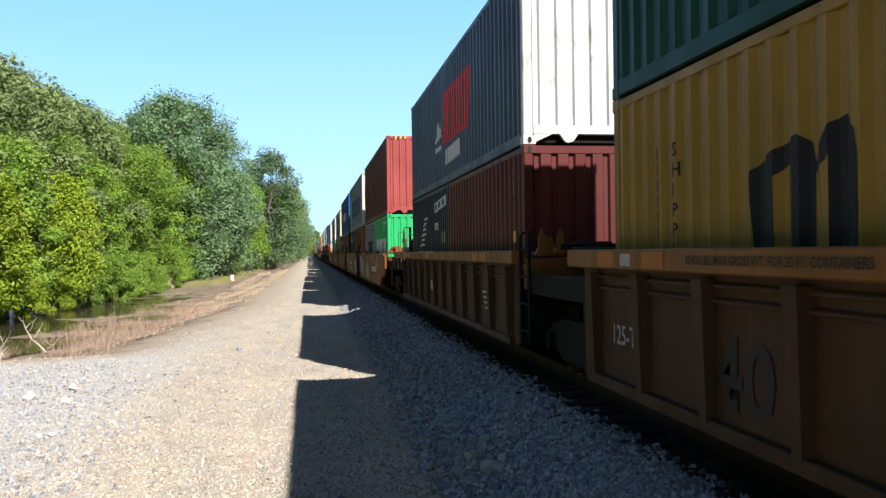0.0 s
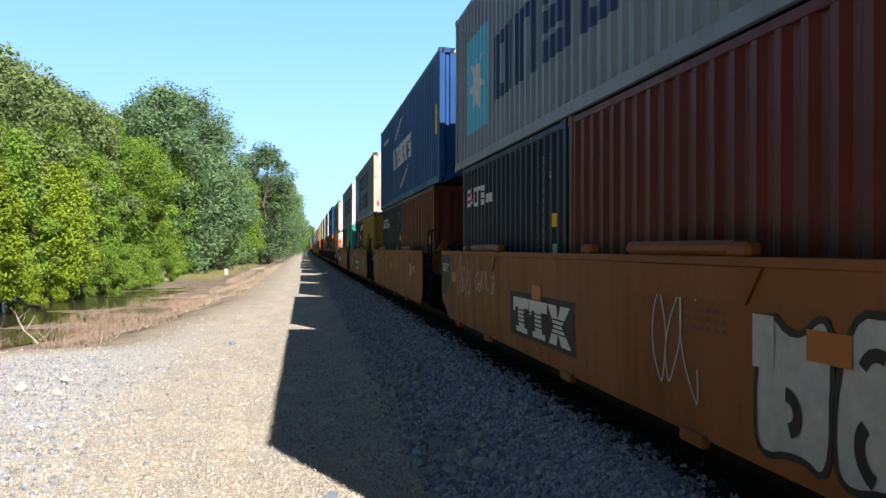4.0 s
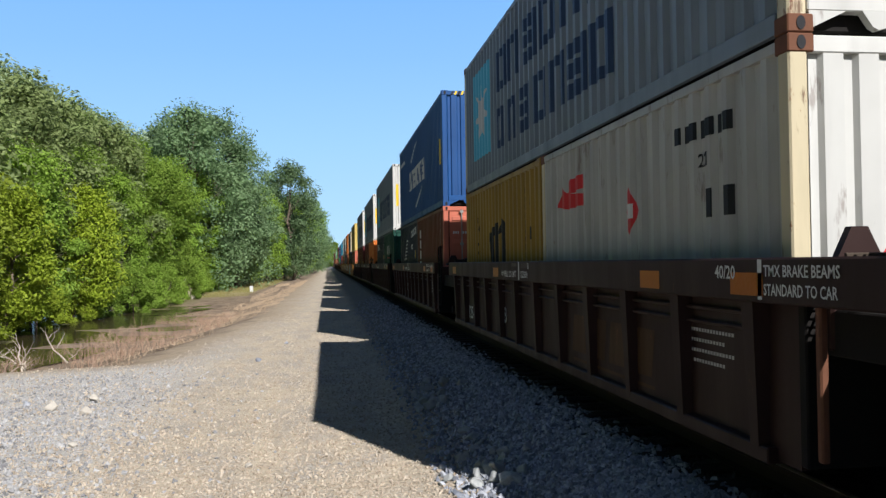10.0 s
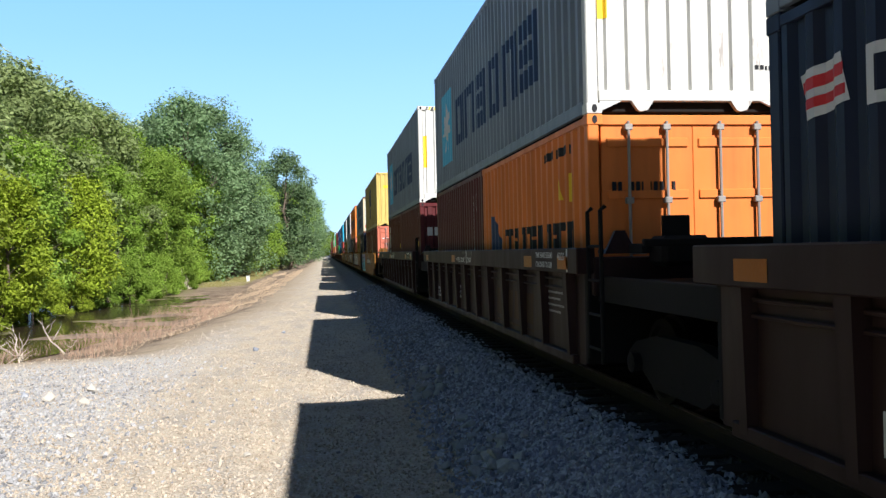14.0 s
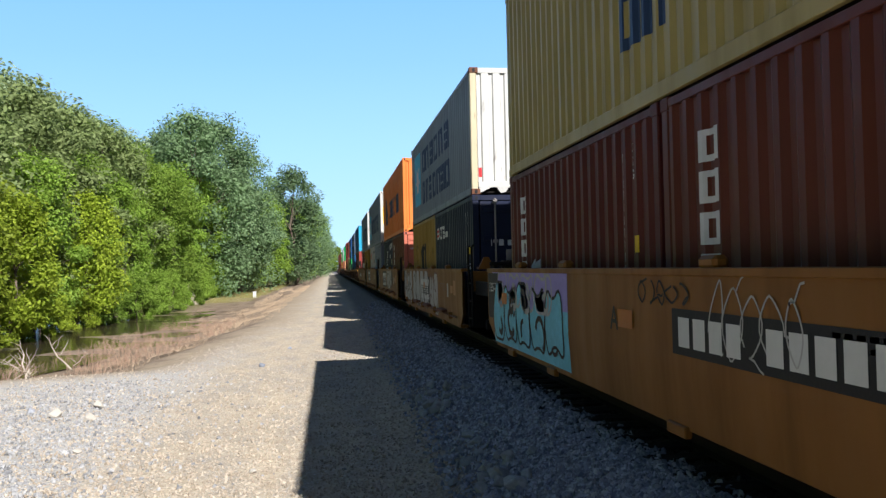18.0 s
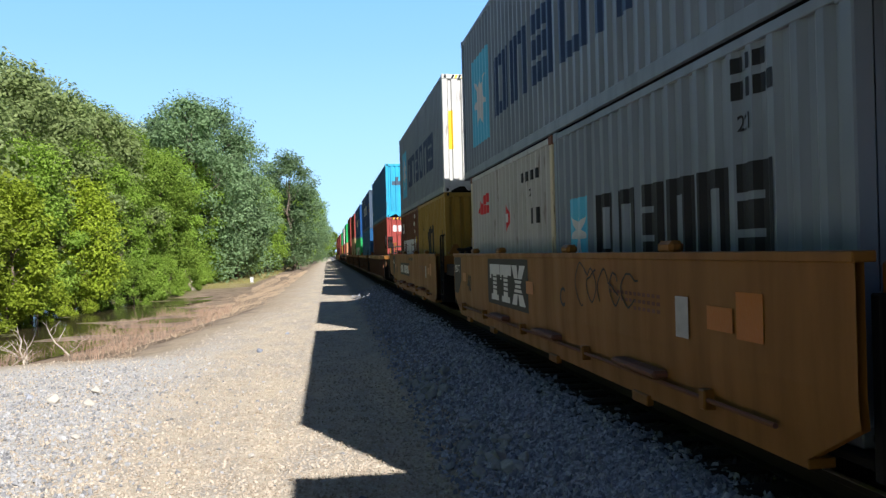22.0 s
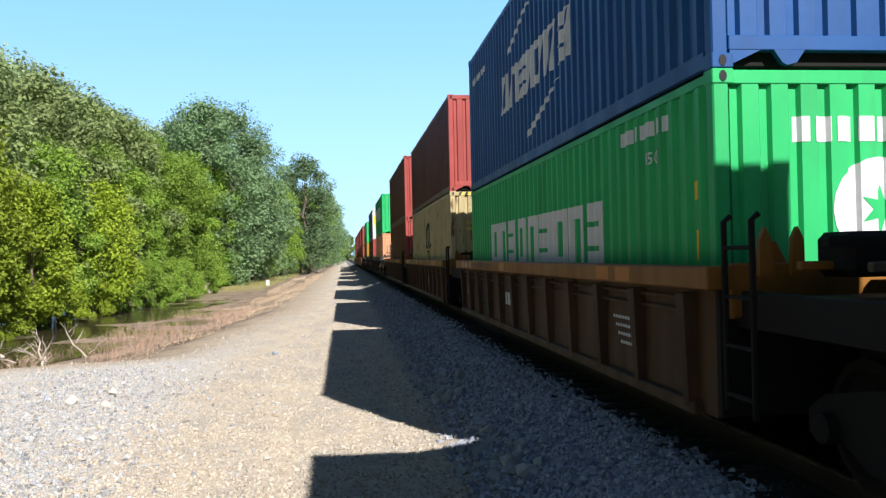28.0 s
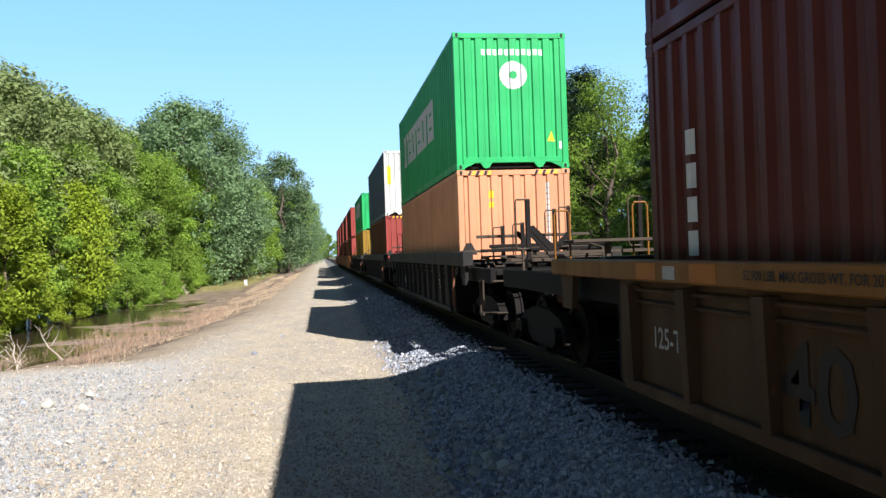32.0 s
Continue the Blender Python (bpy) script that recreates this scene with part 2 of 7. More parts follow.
def prism(bm, outline, axis, a, b):
    """A closed outline drawn out along an axis from a to b. axis x: points are (y, z); y: (x, z); z: (x, y)."""
    def at(p, d):
        return {"x": (d, p[0], p[1]), "y": (p[0], d, p[1]), "z": (p[0], p[1], d)}[axis]
    va, vb = [bm.verts.new(at(p, a)) for p in outline], [bm.verts.new(at(p, b)) for p in outline]
    n = len(outline)
    bm.faces.new(va)
    bm.faces.new(vb[::-1])
    for i in range(n):
        bm.faces.new((va[i], vb[i], vb[(i + 1) % n], va[(i + 1) % n]))
    bmesh.ops.recalc_face_normals(bm, faces=bm.faces[:])


def tube(bm, pts, r, sides=8):
    """A round bar along a line of points."""
    pts = [Vector(p) for p in pts]
    rings = []
    for i, p in enumerate(pts):
        d = (pts[min(i + 1, len(pts) - 1)] - pts[max(i - 1, 0)]).normalized()
        u = d.orthogonal().normalized()
        if rings:
            u = (last - d * last.dot(d)).normalized()
        last = u
        w = d.cross(u)
        rings.append([bm.verts.new(p + (u * math.cos(a) + w * math.sin(a)) * r) for a in (2 * math.pi * k / sides for k in range(sides))])
    for a, b in zip(rings, rings[1:]):
        for k in range(sides):
            bm.faces.new((a[k], a[(k + 1) % sides], b[(k + 1) % sides], b[k]))
    bm.faces.new(rings[0][::-1])
    bm.faces.new(rings[-1])


def lathe(bm, prof, axis="x", sides=24):
    """A body of revolution from (distance along the axis, radius)."""
    rings = []
    for d, r in prof:
        ring = []
        for k in range(sides):
            a = 2 * math.pi * k / sides
            c, s = r * math.cos(a), r * math.sin(a)
            ring.append(bm.verts.new({"x": (d, c, s), "y": (c, d, s), "z": (c, s, d)}[axis]))
        rings.append(ring)
    for a, b in zip(rings, rings[1:]):
        for k in range(sides):
            bm.faces.new((a[k], a[(k + 1) % sides], b[(k + 1) % sides], b[k]))
    bm.faces.new(rings[0][::-1])
    bm.faces.new(rings[-1])
    bmesh.ops.recalc_face_normals(bm, faces=bm.faces[:])


def empty(name, m):
    ob = new(name)
    ob.empty_display_size = 0.2
    ob.matrix_basis = m
    return ob


MOVING = []              # every thing of the train: the object and its place at the clip's start


# ---- containers ----
W2 = 1.219


def shape_of(period):
    """Where a fold starts to sink, is at its depth, and starts to rise, as shares of its period."""
    return (0.26, 0.5, 0.76) if period == SIDE_P else (0.56, 0.66, 0.90)


def fold(u, period, depth):
    """Depth of a trapezoid corrugation at u."""
    a, b, c = shape_of(period)
    q = (u / period) % 1.0
    if q < a:
        return 0.0
    if q < b:
        return depth * (q - a) / (b - a)
    if q < c:
        return depth
    return depth * (1 - (q - c) / (1 - c))


def breaks(a, b, period):
    out, k = {a, b}, math.floor(a / period) - 1
    while k * period < b:
        for q in (0.0, *shape_of(period)):
            u = (k + q) * period
            if a < u < b:
                out.add(u)
        k += 1
    return sorted(out)


SIDE_P, SIDE_D, END_P, END_D = 0.278, 0.036, 0.244, 0.040


def side_mesh(length, height):
    def build(bm):
        us = breaks(0.16, length - 0.16, SIDE_P)
        lo, hi = [], []
        for u in us:
            x = -W2 + 0.006 + fold(u, SIDE_P, SIDE_D)
            lo.append(bm.verts.new((x, u, 0.15)))
            hi.append(bm.verts.new((x, u, height - 0.09)))
        for i in range(len(us) - 1):
            bm.faces.new((lo[i], hi[i], hi[i + 1], lo[i + 1]))
        inner = [bm.verts.new((-W2 + 0.05, u, z)) for u, z in ((us[0], 0.15), (us[-1], 0.15), (us[-1], height - 0.09), (us[0], height - 0.09))]
        bm.faces.new(inner)
    return cached(("side_panel", length, height), build)


def end_mesh(height):
    def build(bm):
        us = breaks(-W2 + 0.14, W2 - 0.14, END_P)
        lo = [bm.verts.new((u, 0.012 + fold(u + W2, END_P, END_D), 0.26)) for u in us]
        hi = [bm.verts.new((u, 0.012 + fold(u + W2, END_P, END_D), height - 0.12)) for u in us]
        for i in range(len(us) - 1):
            bm.faces.new((lo[i], lo[i + 1], hi[i + 1], hi[i]))
        bm.faces.new([bm.verts.new(p) for p in ((-W2 + 0.14, 0.06, 0.26), (-W2 + 0.14, 0.06, height - 0.12), (W2 - 0.14, 0.06, height - 0.12), (W2 - 0.14, 0.06, 0.26))])
    return cached(("end_panel", height), build)


def casting(bm):
    """A solid corner fitting; a black oval laid on its front paints the hole."""
    box(bm, -0.089, 0.089, -0.081, 0.081, -0.059, 0.059, 0.008)


# Thin black oval that paints the dark inside of a corner hole.
def hole(bm):
    pts = [(0.03 * math.cos(a), 0.045 * math.sin(a)) for a in (math.pi * k / 6 for k in range(12))]
    prism(bm, pts, "y", -0.003, 0.0)


def door_mesh(height):
    def build(bm):
        w = W2 - 0.16
        box(bm, 0.0, w, 0.0, 0.05, 0.14, height - 0.12, 0.006)
    return cached(("door", height), build)


def door_rib_meshes(height):
    w = W2 - 0.16
    for z0, z1 in ((0.30, 0.42), (height * 0.36, height * 0.36 + 0.10), (height * 0.64, height * 0.64 + 0.10), (height - 0.36, height - 0.26)):
        yield cached(("door_rib", height, z0), lambda bm: box(bm, 0.06, w - 0.06, -0.022, 0.0, z0, z1, 0.008))


def rod_mesh(height):
    def build(bm):
        tube(bm, [(0, 0, 0.10), (0, 0, height - 0.08)], 0.018, 8)
        for z in (0.16, height * 0.35, height * 0.62, height - 0.18):
            box(bm, -0.045, 0.045, -0.02, 0.04, z, z + 0.07, 0.008)
        box(bm, -0.03, 0.16, -0.045, -0.02, 1.05, 1.09, 0.006)
    return cached(("lock_rod", height), build)


def container(length, height, mat, at, label, end_mat=None, doors=False, plain_far=False, hazard=False, post_mat=None):
    """A steel shipping container, its front left foot plane at y = 0, standing at the given place."""
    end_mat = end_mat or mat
    post_mat = post_mat or mat
    root = empty("shipping_container", Matrix.Translation(at))
    tagged(root, label, "container", "containers on the train")
    flip = Matrix.Rotation(math.pi, 4, "Z")
    put("side_panel", side_mesh(length, height), mat, root)
    put("side_panel", side_mesh(length, height), mat, root, Matrix.Translation((0, length, 0)) @ flip)
    put("end_panel", end_mesh(height), mat, root, Matrix.Translation((0, length, 0)) @ flip)
    if doors:
        for sgn in (-1, 1):
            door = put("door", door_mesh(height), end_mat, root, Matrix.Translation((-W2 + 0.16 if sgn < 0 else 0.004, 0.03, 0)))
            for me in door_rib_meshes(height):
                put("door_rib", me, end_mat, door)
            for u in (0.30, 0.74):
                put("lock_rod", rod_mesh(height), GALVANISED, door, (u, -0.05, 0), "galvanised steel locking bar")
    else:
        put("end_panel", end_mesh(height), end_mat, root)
    boxed("roof", (2 * W2 - 0.1, length - 0.2, 0.03), mat, root, (0, length / 2, height - 0.045))
    boxed("floor", (2 * W2 - 0.1, length - 0.2, 0.12), UNDER, root, (0, length / 2, 0.03))
    for sgn in (-1, 1):
        boxed("bottom_rail", (0.05, length - 0.3, 0.14), mat, root, (sgn * (W2 - 0.025), length / 2, 0.02), 0.006)
        boxed("top_rail", (0.06, length - 0.3, 0.075), mat, root, (sgn * (W2 - 0.03), length / 2, height - 0.095), 0.006)
        for y in (0.07, length - 0.07):
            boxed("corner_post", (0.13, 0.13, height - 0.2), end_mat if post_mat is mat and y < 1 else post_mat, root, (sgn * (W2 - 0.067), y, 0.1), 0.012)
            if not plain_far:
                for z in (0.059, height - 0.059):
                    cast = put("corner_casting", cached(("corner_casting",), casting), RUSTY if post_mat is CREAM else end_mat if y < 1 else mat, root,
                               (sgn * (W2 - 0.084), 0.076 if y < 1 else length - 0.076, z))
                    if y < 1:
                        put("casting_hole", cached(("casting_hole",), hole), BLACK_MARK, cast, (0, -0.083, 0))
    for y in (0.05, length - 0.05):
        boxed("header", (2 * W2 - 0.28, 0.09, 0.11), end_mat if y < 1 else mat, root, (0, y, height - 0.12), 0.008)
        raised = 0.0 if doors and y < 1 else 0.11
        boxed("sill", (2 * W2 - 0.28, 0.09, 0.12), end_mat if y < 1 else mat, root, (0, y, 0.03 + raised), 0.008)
    if not plain_far:
        for sgn in (-1, 1):
            me = cached(("gusset", sgn), lambda bm: prism(bm, [(0, 0), (sgn * 0.26, 0), (0, -0.12)], "y", -0.02, 0.02))
            put("gusset", me, end_mat, root, (-sgn * (W2 - 0.15), 0.03, 0.145))
            foot = cached(("sill_foot",), lambda bm: prism(bm, [(-0.13, 0), (0.13, 0), (0.06, -0.10), (-0.02, -0.12), (-0.06, -0.10)], "y", -0.03, 0.03))
            put("sill_foot", foot, end_mat, root, (sgn * 0.58, 0.03, 0.145))
        if hazard:
            for sgn in (-1, 1):
                for k in range(6):
                    me = cached(("hazard_stripe",), lambda bm: prism(bm, [(0, 0), (0.05, 0), (0.09, 0.09), (0.04, 0.09)], "y", -0.003, 0.0))
                    put("hazard_stripe", me, YELLOW_MARK if k % 2 else BLACK_MARK, root, (sgn * 0.72 - 0.27 + k * 0.085, 0.003, height - 0.11))
    return root


# ---- flat markings that follow the folds of a side ----
def mark(name, outlines, mat, parent, x=-W2, folded=True, label="", proud=0.004):
    """Painted shapes on a left side. Outlines are lists of (y, z); the paint dips into every fold."""
    bm = bmesh.new()
    for o in outlines:
        try:
            bm.faces.new([bm.verts.new((0, y, z)) for y, z in o])
        except ValueError:
            continue
    bmesh.ops.remove_doubles(bm, verts=bm.verts[:], dist=1e-4)
    if folded:
        ys = [v.co.y for v in bm.verts]
        for u in breaks(min(ys), max(ys), SIDE_P)[1:-1]:
            bmesh.ops.bisect_plane(bm, geom=bm.verts[:] + bm.edges[:] + bm.faces[:], plane_co=(0, u, 0), plane_no=(0, 1, 0), dist=1e-5)
    for v in bm.verts:
        v.co.x = x - proud + (0.006 + fold(v.co.y, SIDE_P, SIDE_D) if folded else 0.0)
    return put(name, to_mesh(name, bm), mat, parent, label=label)


def rect(y0, y1, z0, z1, skew=0.0):
    return [(y0, z0), (y1, z0), (y1 + skew, z1), (y0 + skew, z1)]


def lettering(bm_target, text, size, width=None):
    cu = bpy.data.curves.new("lettering", "FONT")
    cu.body, cu.size, cu.resolution_u, cu.offset = text, size, 2, size * 0.014
    ob = bpy.data.objects.new("lettering", cu)
    scene.collection.objects.link(ob)
    me = bpy.data.meshes.new_from_object(ob)
    bpy.data.objects.remove(ob)
    if me.vertices:
        xs = [v.co.x for v in me.vertices]
        k = (width / (max(xs) - min(xs))) if width else 1.0
        x0 = min(xs)
        for v in me.vertices:
            v.co.x = (v.co.x - x0) * k
    bm_target.from_mesh(me)
    bpy.data.meshes.remove(me)


def words(text, mat, parent, y, z, size, width=None, x=-W2, folded=True, vertical=False, proud=0.005, front=False, label=""):
    """Stencilled words. On a left side they read from the far end towards the near one, on a front from left to right."""
    bm = bmesh.new()
    lines = list(text) if vertical else [text]
    for i, line in enumerate(lines):
        if line == " ":
            continue
        one = bmesh.new()
        lettering(one, line, size, None if vertical else width)
        for v in one.verts:
            v.co.y -= i * size * 1.0
        tmp = bpy.data.meshes.new("tmp")
        one.to_mesh(tmp)
        one.free()
        bm.from_mesh(tmp)
        bpy.data.meshes.remove(tmp)
    for v in bm.verts:
        a, b = v.co.x, v.co.y
        v.co = (y + a, -proud, z + b) if front else (0, y - a, z + b)
    if not front:
        if folded and bm.verts:
            ys = [v.co.y for v in bm.verts]
            for u in breaks(min(ys), max(ys), SIDE_P)[1:-1]:
                bmesh.ops.bisect_plane(bm, geom=bm.verts[:] + bm.edges[:] + bm.faces[:], plane_co=(0, u, 0), plane_no=(0, 1, 0), dist=1e-5)
        for v in bm.verts:
            v.co.x = x - proud + (0.006 + fold(v.co.y, SIDE_P, SIDE_D) if folded else 0.0)
    return put("lettering", to_mesh("lettering", bm), mat, parent, label=label)


# ---- well cars ----
OUT = 1.53               # half width over the side sills
TOP = 1.50               # top of the sides above the rail; set anew for the lower cars at the rear


def smooth_side(bm):
    """A plain plate side with a top flange, a crease and corners cut away at the foot."""
    y0, y1, zt, zb = -0.42, 12.62, TOP, 0.33
    def x(z):
        return -OUT + (0.0 if z > 0.78 else 0.03 * (0.78 - z) / 0.45)
    cols = [(y0, 0.62), (y0 + 0.55, zb), (y1 - 0.55, zb), (y1, 0.62)]
    for inner in (0, 1):
        off = 0.05 * inner
        rows = []
        for z in (None, 0.78, zt):
            rows.append([bm.verts.new((x(zz if z is None else z) + off, y, zz if z is None else z)) for y, zz in cols])
        for a, b in zip(rows, rows[1:]):
            for i in range(3):
                bm.faces.new((a[i], b[i], b[i + 1], a[i + 1]) if not inner else (a[i + 1], b[i + 1], b[i], a[i]))
    box(bm, -OUT - 0.015, -OUT + 0.12, y0, y1, zt - 0.055, zt + 0.004, 0.006)
    box(bm, -OUT + 0.035, -OUT + 0.20, y0 + 0.5, y1 - 0.5, zb - 0.03, zb + 0.03, 0.006)


def recessed_side(bm):
    box(bm, -OUT + 0.13, -OUT + 0.18, -0.35, 12.55, 0.32, TOP - 0.1)


def rib(bm):
    """A tapering stake between the top chord and the foot of the side."""
    v = []
    for x, w, z in ((-OUT + 0.02, 0.075, TOP - 0.16), (-OUT + 0.06, 0.05, 0.34)):
        for dy in (-w, w):
            v.append(bm.verts.new((x, dy, z)))
        for dy in (-w, w):
            v.append(bm.verts.new((-OUT + 0.15, dy * 1.25, z)))
    for q in ((0, 4, 5, 1), (0, 2, 6, 4), (1, 5, 7, 3), (0, 1, 3, 2), (4, 6, 7, 5)):
        bm.faces.new([v[i] for i in q])


def hand_rod(bm):
    tube(bm, [(0, 0.3, 0), (0, 3.2, 0), (0, 6.4, 0), (0, 12.0, 0)], 0.018, 6)


def wheelset_mesh(bm):
    for s in (-1, 1):
        lathe_prof = [(s * 0.685, 0.10), (s * 0.685, 0.455), (s * 0.715, 0.455), (s * 0.725, 0.425), (s * 0.815, 0.419), (s * 0.82, 0.36), (s * 0.78, 0.33), (s * 0.79, 0.14), (s * 0.86, 0.12), (s * 0.86, 0.08)]
        lathe(bm, lathe_prof, "x", 28)
    lathe(bm, [(-1.05, 0.07), (-0.7, 0.085), (0.7, 0.085), (1.05, 0.07)], "x", 12)


def side_frame(bm):
    """The cast side frame of a truck, with its two openings."""
    top = [(-1.15, 0.50), (-0.95, 0.62), (-0.45, 0.72), (0.45, 0.72), (0.95, 0.62), (1.15, 0.50), (1.15, 0.34), (0.80, 0.36), (0.52, 0.22), (-0.52, 0.22), (-0.80, 0.36), (-1.15, 0.34)]
    prism(bm, top, "x", -0.07, 0.07)


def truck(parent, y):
    t = put("truck", cached(("bolster",), lambda bm: box(bm, -1.05, 1.05, -0.2, 0.2, 0.40, 0.62, 0.03)), UNDER, parent, (0, y, 0), "grimy cast steel truck with shade painted into its colour")
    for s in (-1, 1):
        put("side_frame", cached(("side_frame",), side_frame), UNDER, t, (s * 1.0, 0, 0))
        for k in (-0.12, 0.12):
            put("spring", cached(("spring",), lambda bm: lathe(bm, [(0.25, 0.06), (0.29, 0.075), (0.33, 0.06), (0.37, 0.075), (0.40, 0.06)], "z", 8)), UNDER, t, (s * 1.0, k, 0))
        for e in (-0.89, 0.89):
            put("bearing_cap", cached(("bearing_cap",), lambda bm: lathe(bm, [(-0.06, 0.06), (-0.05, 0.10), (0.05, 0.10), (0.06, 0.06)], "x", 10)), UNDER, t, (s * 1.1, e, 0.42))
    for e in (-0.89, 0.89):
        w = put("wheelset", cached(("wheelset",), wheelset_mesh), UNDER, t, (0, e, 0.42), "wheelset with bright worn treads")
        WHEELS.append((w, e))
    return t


WHEELS = []


def ladder(parent, x, y, z0, z1, mat):
    """Two stiles and their rungs; the stiles reach above the side as grab posts."""
    root = put("ladder", cached(("ladder", round(z1 - z0, 2)), lambda bm: [tube(bm, [(0, s * 0.2, 0), (0, s * 0.2, z1 - z0 - 0.04), (0.05, s * 0.2, z1 - z0)], 0.022, 6) for s in (-1, 1)]), mat, parent, (x, y, z0))
    for k in range(4):
        put("rung", cached(("rung",), lambda bm: tube(bm, [(0, -0.2, 0), (0, 0.2, 0)], 0.016, 6)), mat, root, (0, 0, 0.12 + 0.34 * k))
    return root


def brake_wheel(bm):
    """A dished wheel cut from one plate: hub, eight spokes, a rolled rim."""
    n, radii = 48, (0.03, 0.08, 0.175, 0.24, 0.305, 0.33, 0.352)
    dish = (-0.05, -0.05, -0.03, -0.02, -0.015, -0.03, -0.01)
    rings = [[bm.verts.new((r * math.cos(2 * math.pi * k / n), d, r * math.sin(2 * math.pi * k / n))) for k in range(n)] for r, d in zip(radii, dish)]
    faces = []
    for j, (a, b) in enumerate(zip(rings, rings[1:])):
        for k in range(n):
            if j not in (2, 3) or k % 6 < 2:
                faces.append(bm.faces.new((a[k], b[k], b[(k + 1) % n], a[(k + 1) % n])))
    grown = bmesh.ops.extrude_face_region(bm, geom=faces)
    bmesh.ops.translate(bm, verts=[v for v in grown["geom"] if isinstance(v, bmesh.types.BMVert)], vec=(0, 0.035, 0))
    bmesh.ops.recalc_face_normals(bm, faces=bm.faces[:])


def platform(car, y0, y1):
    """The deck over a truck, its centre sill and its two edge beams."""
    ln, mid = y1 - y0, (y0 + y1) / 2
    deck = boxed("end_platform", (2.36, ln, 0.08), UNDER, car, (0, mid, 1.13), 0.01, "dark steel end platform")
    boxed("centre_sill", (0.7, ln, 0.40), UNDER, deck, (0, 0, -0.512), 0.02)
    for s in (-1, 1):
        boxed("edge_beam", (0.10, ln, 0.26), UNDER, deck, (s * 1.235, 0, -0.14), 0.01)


def walkway(car, x, y, z):
    """A raised walkway of bars with gaps between them."""
    w = put("walkway", cached(("walkway",), lambda bm: box(bm, -0.56, -0.53, -0.3, 0.3, -0.03, 0.03)), PIPE, car, (x, y, z), "steel grating walkway")
    put("walkway_edge", cached(("walkway_edge",), lambda bm: box(bm, 0.53, 0.56, -0.3, 0.3, -0.03, 0.03)), PIPE, w)
    for k in range(9):
        put("slat", cached(("slat",), lambda bm: box(bm, -0.53, 0.53, -0.015, 0.015, 0, 0.03)), PIPE, w, (0, -0.265 + k * 0.066, 0))


def reservoir(bm):
    lathe(bm, [(-0.50, 0.03), (-0.48, 0.13), (-0.40, 0.205), (-0.27, 0.21), (-0.26, 0.22), (-0.22, 0.22), (-0.21, 0.21), (0.40, 0.205), (0.48, 0.13), (0.50, 0.03)], "x", 20)


def rail_post(bm, h):
    tube(bm, [(0, 0, 0), (0, 0, h - 0.06), (0.03, 0, h), (0.20, 0, h), (0.23, 0, h - 0.06), (0.23, 0, 0.02)], 0.015, 7)


def cone(bm):
    """A corner guide for the lower container: a bent plate with a triangular face."""
    prism(bm, [(-0.17, 0), (0.17, 0), (0.05, 0.24), (-0.05, 0.24)], "y", -0.03, 0.03)
    box(bm, -0.15, 0.15, -0.02, 0.26, 0, 0.05, 0.01)


def end_sides(car, kind, mat, y0, y1, deep):
    """The side sills run on past the load, over the truck; y0 is the open end."""
    ahead = -1 if y0 < y1 else 1
    ln, mid = abs(y1 - y0), (y0 + y1) / 2
    for s in (-1, 1):
        if kind in "SZ":
            me = cached(("sill_plate", ahead), lambda bm: prism(bm, [(0, 0.64), (0, TOP), (ahead * ln, TOP), (ahead * ln, 0.98), (ahead * (ln - 0.25), 0.72)], "x", -0.03, 0.03))
            plate_ = put("sill_plate", me, mat, car, (s * (OUT - 0.03), y1, 0), "side plate running on over the truck")
            put("sill_flange", cached(("sill_flange", ahead), lambda bm: box(bm, -0.10, 0.045, min(0, ahead * ln), max(0, ahead * ln), TOP - 0.05, TOP + 0.004, 0.006)), mat, plate_, Matrix.Diagonal((-s, 1, 1, 1)))
        else:
            boxed("sill_beam", (0.20, ln, deep), mat, car, (s * (OUT - 0.1), mid, TOP + 0.05 - deep), 0.012, "top chord running on over the truck")
            me = cached(("sill_bracket",), lambda bm: prism(bm, [(-0.22, 0.0), (0.22, 0.0), (0.16, -0.36), (-0.16, -0.36)], "x", -0.03, 0.03))
            put("sill_bracket", me, PANELS[kind], car, (s * (OUT - 0.1), y0 - ahead * 0.35, TOP + 0.05 - deep))


def perforated(car, x, y, z, w, d):
    """A walking plate with rows of round holes."""
    def build(bm):
        nx_, ny_ = int(w / 0.055), int(d / 0.055)
        for i in range(nx_):
            for j in range(ny_):
                cx, cy = -w / 2 + (i + 0.5) * w / nx_, -d / 2 + (j + 0.5) * d / ny_
                hx, hy = w / nx_ / 2, d / ny_ / 2
                o = [bm.verts.new((cx + a * hx, cy + b * hy, 0)) for a, b in ((-1, -1), (1, -1), (1, 1), (-1, 1))]
                q = [bm.verts.new((cx + a * 0.018, cy + b * 0.018, 0)) for a, b in ((-1, -1), (1, -1), (1, 1), (-1, 1))]
                for k in range(4):
                    bm.faces.new((o[k], o[(k + 1) % 4], q[(k + 1) % 4], q[k]))
    put("perforated_plate", cached(("perforated_plate", w, d), build), PIPE, car, (x, y, z), "walking plate full of round holes")
    for s in (-1, 1):
        boxed("plate_edge", (w, 0.02, 0.05), PIPE, car, (x, y + s * d / 2, z - 0.04), 0.004)


